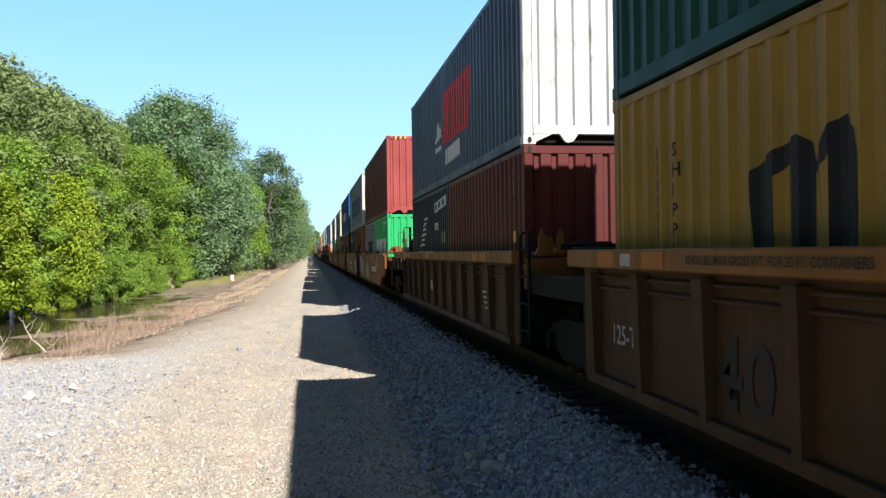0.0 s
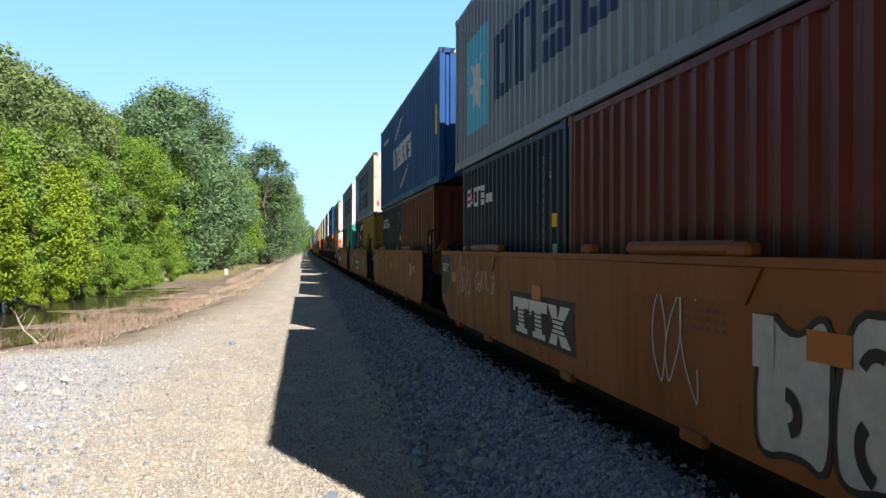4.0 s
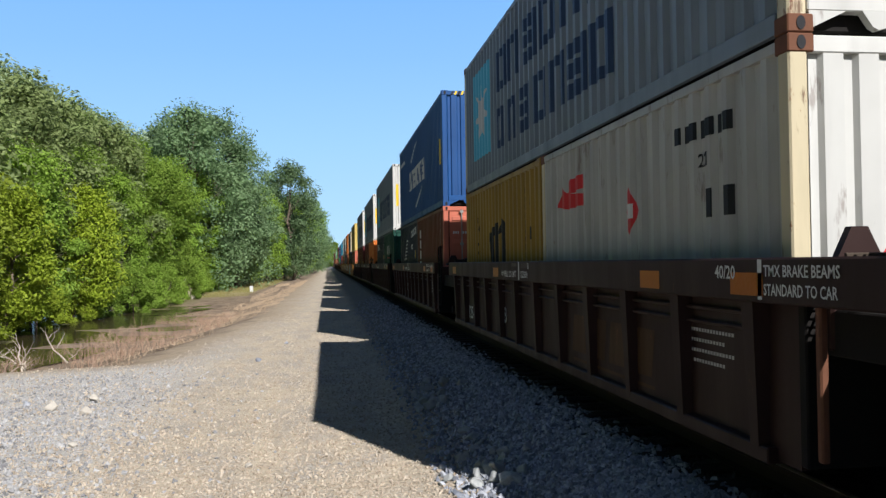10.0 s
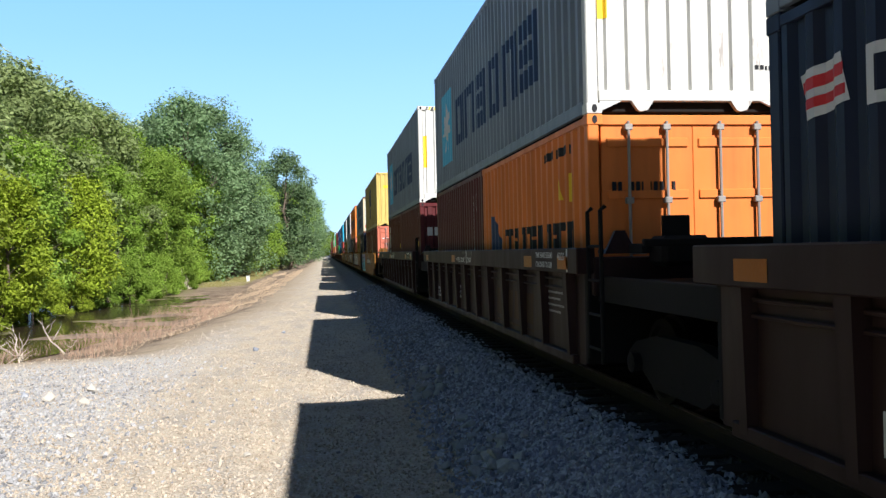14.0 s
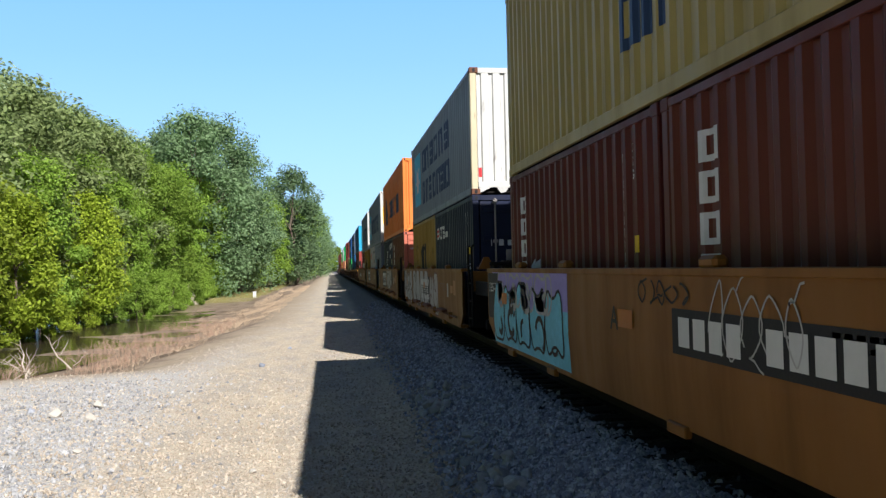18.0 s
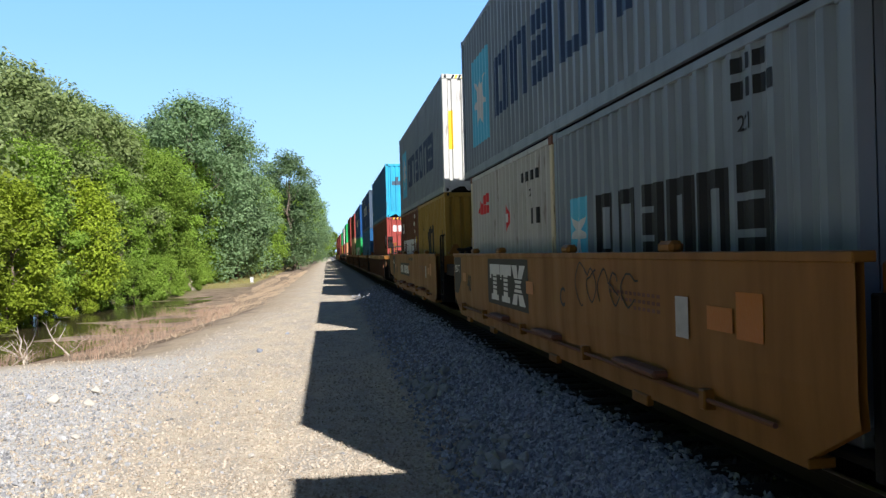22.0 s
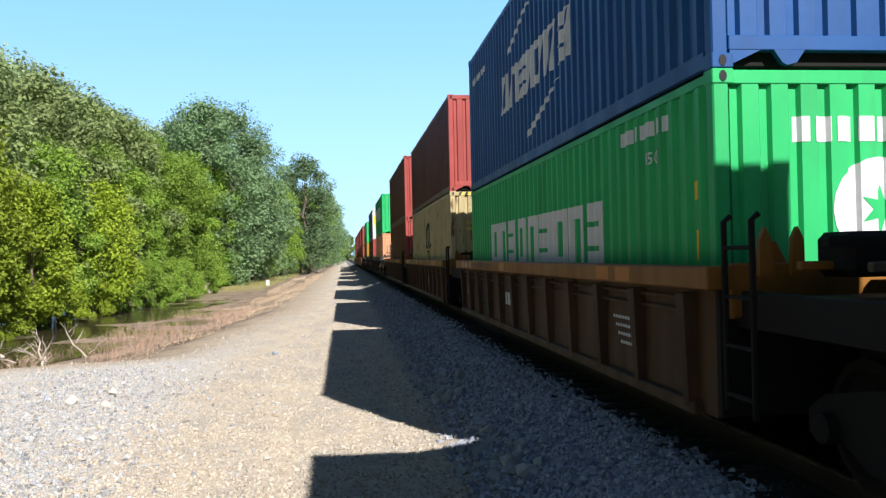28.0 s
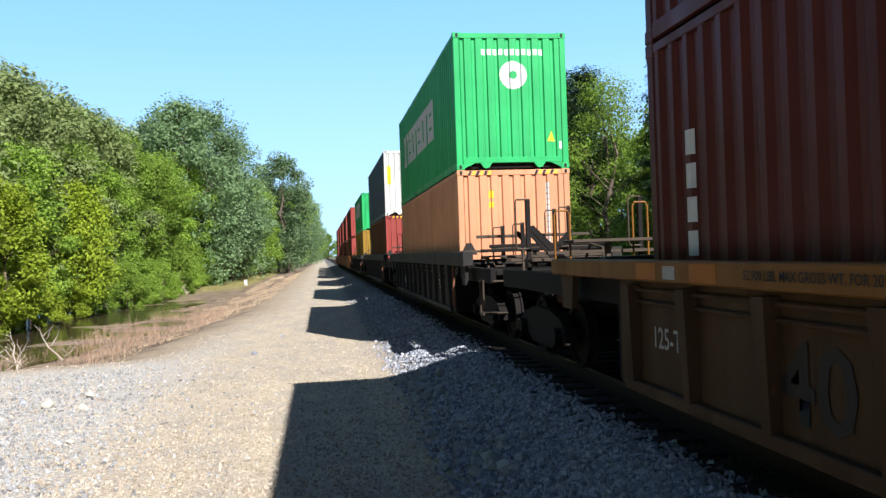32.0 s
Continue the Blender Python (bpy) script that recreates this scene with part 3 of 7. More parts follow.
def coupler_end(car, kind, mat, brown=False):
    """Gear on the open end of a car: brake stand, reservoir, posts, walkway and coupler."""
    y1, y0 = -0.42, -3.45
    platform(car, y0, y1)
    truck(car, -1.95)
    boxed("coupler", (0.30, 0.75, 0.28), RUSTY, car, (0, y0 - 0.3, 0.62), 0.04, "rusty steel coupler")
    boxed("end_beam", (2.6, 0.16, 0.36), mat, car, (0, y1 - 0.02, 1.02), 0.015)
    for s in (-1, 1):
        put("cone_support", cached(("cone_support",), cone), mat if kind != "R" else CAR_YELLOW, car, (s * 1.1, y1 - 0.04, TOP - 0.02))
        boxed("step", (0.45, 0.28, 0.04), PIPE, car, (s * 1.18, y0 + 0.3, 0.45), 0.008)
        put("step_hanger", cached(("step_hanger",), lambda bm: [tube(bm, [(0, d, 0.45), (0, d, 1.05)], 0.018, 6) for d in (-0.13, 0.13)]), PIPE, car, (s * 1.38, y0 + 0.3, 0))
    end_sides(car, kind, mat, -2.15, y1 - 0.005, 0.17 if kind == "R" else 0.27)
    for x, y in ((-0.35, -1.0), (0.55, -1.3)):
        walkway(car, x, y, 1.42)
    perforated(car, -1.05, -0.85, TOP + 0.06, 0.55, 0.33)
    perforated(car, 1.05, -0.85, TOP + 0.06, 0.55, 0.33)
    perforated(car, 0.1, -2.55, 1.38, 1.7, 0.38)
    if kind == "R":
        for s in (-1, 1):
            for d in (0.0, 0.22):
                boxed("yellow_bracket", (0.07, 0.05, 0.46), CAR_YELLOW, car, (s * (0.98 + d - 0.1), -0.62, 1.5), 0.01)
            boxed("yellow_crosspiece", (0.36, 0.06, 0.07), CAR_YELLOW, car, (s * 0.99, -0.62, 1.96), 0.01)
        boxed("end_handrail", (1.7, 0.06, 0.05), PIPE, car, (0, -0.75, 1.84), 0.01)
    for x in (-0.35, 0.55):
        for d in (-0.5, 0.5):
            boxed("walkway_leg", (0.05, 0.05, 0.33), PIPE, car, (x + d, -1.15, 1.10))
    posts = {"S": ((-0.75, -1.25, 1.25), (-0.35, -1.6, 1.15), (0.25, -1.5, 1.45)), "B": ((-0.33, -1.2, 1.25), (-0.48, -2.7, 1.42), (0.75, -1.6, 1.3)),
             "R": ((-0.35, -1.2, 1.25), (-0.48, -2.7, 1.42), (0.75, -1.5, 1.3)), "G": ((-0.55, -1.2, 1.0), (-0.2, -1.4, 1.05), (0.45, -1.4, 1.3), (0.7, -1.5, 1.35))}[kind]
    for x, y, h in posts:
        boxed("upright", (0.075, 0.06, h - 0.05), UNDER if kind != "S" else PIPE, car, (x, y, 1.08), 0.01, "dark steel upright")
        put("grab_rail", cached(("grab_rail", h, "high"), lambda bm: [tube(bm, [(0.2, 0, h), (0.02, 0, h), (0, 0, h - 0.04), (0, 0, h - 0.72), (0.02, 0, h - 0.76), (0.2, 0, h - 0.76)], 0.014, 7)]), PIPE, car, (x - 0.2, y - 0.03, 1.0), "bent grab rail")
    if kind == "S":
        boxed("equipment_cabinet", (0.72, 0.46, 0.52), UNDER, car, (-0.42, -1.05, 1.2), 0.04, "dark valve cabinet on the end platform")
        put("lever_plate", cached(("lever_plate",), lambda bm: prism(bm, [(-0.30, 0.0), (0.62, 0.0), (0.66, 0.55), (0.42, 0.86), (0.22, 0.84), (0.02, 0.45)], "y", -0.03, 0.03)), UNDER, car, (0.05, -1.58, 1.18), "dark slanting brake lever plate")
        for k, d in enumerate((-0.36, 0.30)):
            put("reservoir_strap", cached(("reservoir_strap",), lambda bm: lathe(bm, [(-0.03, 0.20), (-0.03, 0.222), (0.03, 0.222), (0.03, 0.20)], "x", 20)), PIPE, car, (d - 0.05, -1.1, 1.80))
        put("corner_gusset", cached(("corner_gusset",), lambda bm: prism(bm, [(-0.30, 0.0), (0.22, 0.0), (0.14, 0.26), (-0.20, 0.26)], "y", -0.02, 0.02)), mat, car, (-0.92, -0.55, TOP), "bent steel corner guide")
        boxed("reservoir_hanger", (0.16, 0.05, 0.16), PIPE, car, (-0.72, -1.15, 1.86), 0.01)
        put("hanger_arm", cached(("hanger_arm",), lambda bm: prism(bm, [(-0.03, 0), (0.05, 0), (0.16, -0.55), (0.08, -0.55)], "y", -0.02, 0.02)), PIPE, car, (-0.72, -1.15, 1.88))
        for k, (x0_, z0_) in enumerate(((0.62, 1.62), (0.72, 1.52), (0.80, 1.44))):
            put("brake_pipe", cached(("bent_pipe", k), lambda bm: tube(bm, [(-0.12, 0, -0.4), (-0.10, 0, -0.1), (0.02, 0.02, 0.16), (0.22, 0.03, 0.22 - 0.04 * k), (0.40, 0, 0.08), (0.44, 0, -0.30)], 0.020 + 0.006 * (k == 1), 7)), PIPE if k else RUSTY, car, (x0_, -1.9 + 0.12 * k, z0_), "bent brake pipe")
        boxed("valve_body", (0.34, 0.24, 0.30), PIPE, car, (0.78, -1.85, 1.55), 0.05, "cast brake valve")
        boxed("pipe_crossbar", (0.95, 0.05, 0.05), PIPE, car, (0.72, -1.95, 1.98), 0.01)
    else:
        for x0_, y0_, side_ in ((-0.33, -1.25, 1), (-0.48, -2.75, 1), (0.75, -1.65, -1)):
            put("diagonal_brace", cached(("diagonal_brace", side_), lambda bm: prism(bm, [(0, 0.72), (side_ * 0.08, 0.76), (side_ * 0.74, 0.10), (side_ * 0.74, 0.0), (side_ * 0.66, 0.0)], "y", -0.025, 0.025)), UNDER, car, (x0_, y0_, 1.16), "diagonal brace of an upright")
        for z_, y_, m_ in ((1.80, -1.05, PIPE), (1.52, -1.45, UNDER), (1.60, -2.3, UNDER)):
            boxed("crossbar", (2.3, 0.07, 0.06), m_, car, (0.1, y_, z_), 0.01)
        perforated(car, 0.2, -1.2, 1.62, 1.9, 0.42)
        perforated(car, 0.2, -2.0, 1.44, 1.9, 0.42)
    if kind == "S":
        put("air_reservoir", cached(("air_reservoir",), reservoir), RUSTY if brown else PIPE, car, (-0.05, -1.1, 1.80), "grimy steel air reservoir")
        boxed("reservoir_bracket", (0.10, 0.5, 0.5), PIPE, car, (-0.05, -1.1, 1.10))
    if kind == "S":
        gear = RUSTY
        stand = boxed("brake_stand", (0.20, 0.18, 0.95), gear, car, (0.38, -1.53, 1.08), 0.03, "hand brake stand")
        wheel_at = Matrix.Translation((-0.1, -0.14, 1.06)) @ Matrix.Rotation(radians(8), 4, "Z")
    elif kind in "BR":
        gear = WHEEL_RED if kind == "B" else UNDER
        stand = boxed("brake_stand", (0.11, 0.16, 0.92), gear, car, (-1.14, -2.2, 1.08), 0.03, "hand brake stand at the side of the platform")
        wheel_at = Matrix.Translation((-0.30, 0.0, 1.0)) @ Matrix.Rotation(radians(88), 4, "Z") @ Matrix.Diagonal((0.86, 1, 0.86, 1))
    if kind != "G":
        put("gear_housing", cached(("gear_housing", kind == "S"), lambda bm: box(bm, -0.11, 0.11, -0.05, 0.16, -0.34, 0.12, 0.04) if kind == "S" else
            prism(bm, [(-0.09, -0.30), (0.10, -0.34), (0.14, -0.12), (0.09, -0.02), (0.13, 0.12), (0.08, 0.20), (-0.09, 0.20), (-0.12, 0.06), (-0.06, -0.06)], "x", -0.20, 0.02)), gear, stand, (0, 0, 1.02 if kind != "S" else 1.05))
        put("brake_wheel", cached(("brake_wheel",), brake_wheel), {"S": RUSTY if brown else WHEEL_RED, "B": CAR_BROWN, "R": UNDER}[kind], stand, wheel_at, "spoked hand brake wheel")
        put("brake_chain", cached(("brake_chain",), lambda bm: [lathe_link(bm, k) for k in range(9)]), RUSTY, stand, (-0.12, -0.06, 0.1))
    for s in (-1, 1):
        put("air_hose", cached(("air_hose", s), lambda bm: tube(bm, [(s * 0.5, y0 + 0.5, 1.2), (s * 0.55, y0 + 0.2, 1.62), (s * 0.7, y0 + 0.0, 1.55), (s * 0.72, y0 - 0.05, 1.15)], 0.025, 7)), PIPE, car)
    boxed("uncoupling_lever", (2.5, 0.03, 0.03), PIPE, car, (0, y0 - 0.05, 1.02), 0.006)
    boxed("valve_box", (0.42, 0.34, 0.26), PIPE, car, (0.62, -2.5, 1.10), 0.03)


def lathe_link(bm, k):
    tube(bm, [(0.02 * (k % 2), 0.02 * ((k + 1) % 2), 0.1 * k), (-0.02 * (k % 2), -0.02 * ((k + 1) % 2), 0.1 * k + 0.11)], 0.012, 5)


def joint_end(car, kind, mat, gap, tank):
    """The shared truck and hood between two units of one car."""
    y1, y0 = -0.42, -gap + 0.42
    platform(car, y0, y1)
    truck(car, -gap / 2)
    boxed("end_beam", (2.7, 0.16, 0.40), mat, car, (0, y1 - 0.02, 1.05), 0.015)
    boxed("hood", (0.85, 0.7, 0.36), UNDER, car, (0.15, -1.0, 1.10), 0.05, "rounded steel hood")
    boxed("equipment_box", (0.5, 0.4, 0.3), UNDER, car, (-0.62, -0.95, 1.35), 0.05)
    boxed("cross_beam", (2.3, 0.08, 0.07), UNDER, car, (0, -1.35, 1.55), 0.01)
    ladder(car, -1.42, -0.75, 0.42, 1.95 if kind in "SZB" else 1.78, UNDER)
    for s in (-1, 1):
        put("cone_support", cached(("cone_support",), cone), mat, car, (s * 1.05, y1 - 0.04, TOP - 0.02))
    if tank:
        put("air_reservoir", cached(("air_reservoir",), reservoir), PIPE, car, (-0.62, -1.35, 1.76), "grimy steel air reservoir")
        boxed("reservoir_leg", (0.5, 0.12, 0.5), UNDER, car, (-0.62, -1.35, 1.10), 0.01)
    if kind == "R":
        for x in (-1.16, -0.92, 0.92, 1.16):
            put("yellow_bracket", cached(("slotted_bracket",), lambda bm: prism(bm, [(-0.05, 0), (0.05, 0), (0.04, 0.26), (0.0, 0.34), (-0.04, 0.26)], "y", -0.025, 0.025)), CAR_YELLOW, car, (x, -0.62, TOP - 0.02))
        for y in (-0.95, -1.7):
            boxed("low_rail", (2.2, 0.06, 0.06), CAR_YELLOW if y > -1 else PIPE, car, (0, y, TOP + 0.02), 0.01)
    elif kind in "SZB":
        boxed("mounting_plate", (0.30, 0.03, 0.26), GALVANISED if kind == "Z" else UNDER, car, (-0.55, -0.72, TOP + 0.10), 0.03, "rounded steel plate")
        for x in (-0.95, 0.25):
            boxed("bracket_arm", (0.09, 0.36, 0.10), UNDER, car, (x, -0.75, TOP - 0.02), 0.01)


SIDES = {"S": CAR_ORANGE, "Z": CAR_YELLOW, "R": CAR_YELLOW, "B": CAR_BROWN, "G": CAR_GREY}
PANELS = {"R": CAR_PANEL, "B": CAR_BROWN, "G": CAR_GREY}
CAR_LABEL = {
    "S": "weathered orange well car with plain graffiti-covered plate sides", "Z": "yellow well car with plain plate sides and pipe runs",
    "R": "grimy well car with yellow top chord and ribbed sides", "B": "brown well car with white stencils and ribbed sides",
    "G": "soot-black well car with ribbed sides and dark top chord"}


def well_car(kind, at, gap, coupled, last, rich=True, lift=0.0, ahead=7.8):
    """One unit of an articulated well car; y = 0 is the front of its load."""
    mat = SIDES[kind]
    car = empty("well_car", Matrix.Translation(at))
    tagged(car, CAR_LABEL[kind], "railcar", "well cars of the train")
    flip = Matrix.Rotation(math.pi, 4, "Z")
    other = Matrix.Translation((0, 12.192, 0)) @ flip
    if kind in "SZ":
        for m in (Matrix(), other):
            put("side_plate", cached(("side_plate",), smooth_side), mat, car, m)
        if rich:
            for k, y in enumerate((1.9, 4.6, 8.2, 10.4)):
                boxed("guide_bracket", (0.12, 0.26, 0.10), mat, car, (-OUT + 0.05, y, TOP - 0.01), 0.03)
                if kind == "S" and k in (0, 2):
                    boxed("guide_cover", (0.17, 1.7, 0.10), mat, car, (-OUT + 0.08, y + 0.9, TOP + 0.005), 0.035, "long raised guide along the top edge")
                boxed("bottom_pad", (0.06, 0.34, 0.09), mat, car, (-OUT + 0.03, y + 0.6, 0.24), 0.01)
            if kind == "S":
                for y in (2.6, 9.2):
                    put("folded_flap", cached(("folded_flap",), lambda bm: prism(bm, [(-1.0, 0.0), (1.0, 0.0), (0.82, -0.22), (-0.82, -0.22)], "x", -0.012, 0.0)), mat, car, (-OUT - 0.004, y, TOP - 0.06))
            elif at[1] > 200:
                put("brake_pipe", cached(("brake_pipe",), hand_rod), RUSTY, car, (-OUT - 0.03, 0, 0.50), "rusty brake pipe along the side")
                for y in (1.2, 3.9, 6.6, 9.3, 11.4):
                    boxed("pipe_bracket", (0.10, 0.09, 0.14), mat, car, (-OUT - 0.01, y, 0.43), 0.01)
                for y in (2.4, 5.3, 8.0):
                    boxed("pipe_guard", (0.14, 0.95, 0.06), RUSTY, car, (-OUT - 0.04, y, 0.53), 0.02)
    else:
        deep = 0.17 if kind == "R" else 0.27
        for m in (Matrix(), other):
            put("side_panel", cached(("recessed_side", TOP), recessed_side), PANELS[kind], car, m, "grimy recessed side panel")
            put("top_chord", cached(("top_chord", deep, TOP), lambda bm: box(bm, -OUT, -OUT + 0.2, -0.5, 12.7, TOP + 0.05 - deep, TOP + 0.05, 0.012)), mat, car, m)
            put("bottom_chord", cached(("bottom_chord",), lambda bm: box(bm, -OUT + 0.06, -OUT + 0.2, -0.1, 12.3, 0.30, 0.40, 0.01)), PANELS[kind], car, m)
            for k in range(12 if rich else 7):
                y = 0.05 + k * 1.099 if rich else 0.05 + k * 2.0
                put("rib", cached(("rib", TOP), rib), PANELS[kind], car, m @ Matrix.Translation((0, y, 0)))
        for z in (TOP - deep - 0.03, TOP - deep - 0.13):
            put("conduit", cached(("conduit",), lambda bm: tube(bm, [(0, 0, 0), (0, 12.2, 0)], 0.016, 6)), PANELS[kind], car, (-OUT + 0.10, 0, z))
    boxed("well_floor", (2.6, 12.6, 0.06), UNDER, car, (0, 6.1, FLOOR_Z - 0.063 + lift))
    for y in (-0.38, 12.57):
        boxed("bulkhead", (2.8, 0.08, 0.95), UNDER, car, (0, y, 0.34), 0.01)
    if coupled:
        coupler_end(car, {"Z": "S"}.get(kind, kind), mat, kind == "Z")
        boxed("corner_ladder_post", (0.05, 0.05, 1.0), RUSTY, car, (-1.48, -0.7, 0.45))
    else:
        joint_end(car, kind, mat, gap, at[1] > 340)
    if last:
        far = max(0.0, ahead - 7.8)
        truck(car, 12.192 + 1.95 + far)
        platform(car, 12.62, 15.55 + far)
        end_sides(car, kind, mat, 14.35, 12.625, 0.17 if kind == "R" else 0.27)
        for x, h in ((-0.7, 1.1), (0.5, 1.2)):
            put("grab_rail", cached(("grab_rail", h), lambda bm: rail_post(bm, h - 0.1)), CAR_YELLOW if kind in "RB" else PIPE, car, (x, 14.6 + far, 1.1))
        boxed("brake_platform", (1.2, 0.5, 0.05), PIPE, car, (0.1, 14.6 + far, 1.62), 0.01)
        for x, y in ((-0.92, 15.3 + far), (0.85, 15.2 + far)):
            boxed("upright", (0.075, 0.06, 1.25), UNDER, car, (x, y, 1.08), 0.01, "dark steel upright")
            put("grab_rail", cached(("grab_rail", 1.3, "high"), lambda bm: [tube(bm, [(0.2, 0, 1.3), (0.02, 0, 1.3), (0, 0, 1.26), (0, 0, 0.58), (0.02, 0, 0.54), (0.2, 0, 0.54)], 0.014, 7)]), PIPE, car, (x - 0.2, y - 0.03, 1.02), "bent grab rail")
        put("diagonal_brace", cached(("diagonal_brace", 1), lambda bm: prism(bm, [(0, 0.72), (0.08, 0.76), (0.74, 0.10), (0.74, 0.0), (0.66, 0.0)], "y", -0.025, 0.025)), UNDER, car, (-0.92, 15.3 + far, 1.16), "diagonal brace of an upright")
        for y, z in ((13.5, 1.30), (14.0, 1.40), (15.0 + far, 1.36)):
            boxed("tread_board", (2.3, 0.26, 0.045), PIPE, car, (0.1, y, z), 0.008, "steel tread board across the end platform")
        perforated(car, 0.1, 15.3 + far, 1.5, 1.9, 0.36)
        boxed("platform_leg", (0.08, 0.08, 0.52), PIPE, car, (0.1, 14.6 + far, 1.10))
        boxed("coupler", (0.30, 0.75, 0.28), RUSTY, car, (0, 15.7 + far, 0.62), 0.04, "rusty steel coupler")
    return car


# ---- the train, front to rear: place at the clip's start, kind of car, lower load, upper load ----
S86, S96 = 2.591, 2.896
UNITS = [
    (-20.20, "R", [("red", 0), ("navy", 0)], ("maroon", S96), 0.0),
    (-4.67, "R", [("red", 0), ("mustard", 0)], ("dkgreen", S86), 0.0),
    (10.85, "R", [("red", 0), ("wing", 0)], ("redpatch", S86), 0.02),
    (30.58, "S", [("lettered", 0), ("star", 0)], ("maroonpink", S96), 0.0),
    (45.85, "S", [("reddoor", 1), ("flag", 0)], ("paleblue45", S96), 0.04),
    (61.48, "S", [("brown", 0), ("flag", 0)], ("royal45", S96), 0.02),
    (77.70, "S", [("mustard", 0), ("wing", 0)], ("rustypost", S86), 0.0),
    (93.30, "S", [("teal", 0), ("darkred", 0)], ("paleblue", S86), 0.0),
    (113.15, "B", [("whitered", 0), ("mustard", 0)], ("rustypost", S86), 0.0),
    (128.80, "B", [("rustdoor", 1), ("wing", 0)], ("royal", S96), 0.0),
    (144.62, "B", [("greendoor", 1), ("flag", 0)], ("paleblue", S96), 0.05),
    (160.52, "B", [("orange", 1), ("darkred", 0)], ("paleblue", S96), 0.05),
    (176.52, "B", [("whiteend", 0), ("stencilred", 0)], ("paleblue", S96), 0.05),
    (196.68, "Z", [("rustdoor", 1), ("stencilred", 0)], ("paleyellow", S96), 0.0),
    (212.42, "Z", [("flag", 1), ("mustard", 0)], ("rustypost", S86), 0.04),
    (228.25, "Z", [("rustdoor", 1), ("wing", 0)], ("orange", S96), 0.0),
    (243.85, "Z", [("star", 0), ("whitered", 0)], ("paleblue45", S96), 0.05),
    (259.80, "Z", [("mustard", 0), ("redwhite", 0)], ("paleblue", S96), 0.05),
    (279.90, "R", [("longred40", 0)], ("cyan", S86), 0.02),
    (296.15, "R", [("blue40", 0)], ("royalgrey", S86), 0.0),
    (312.60, "R", [("lettered40", 0)], ("royallight", S96), 0.0),
    (328.48, "R", [("rustytan40", 0)], ("redpink", S86), 0.0),
    (344.60, "R", [("red40", 0)], ("redpink", S96), 0.03),
    (367.05, "G", [("peach40", 0)], ("ringed", S96), 0.0),
    (386.80, "G", [("red40", 0)], ("whitefront", S96), 0.0),
    (407.50, "G", [("mustard40", 0)], ("ringed", S86), 0.0),
    (429.60, "S", [("red40", 0)], ("redpink", S96), 0.0),
    (445.40, "S", [("red40", 0)], ("redpink", S96), 0.0),
    (461.20, "S", [("red40", 0)], ("redpink", S96), 0.0),
    (477.20, "S", [("red40", 0)], ("redpink", S96), 0.0),
    (495.00, "S", [("red40", 0)], ("redpink", S96), 0.0),
]
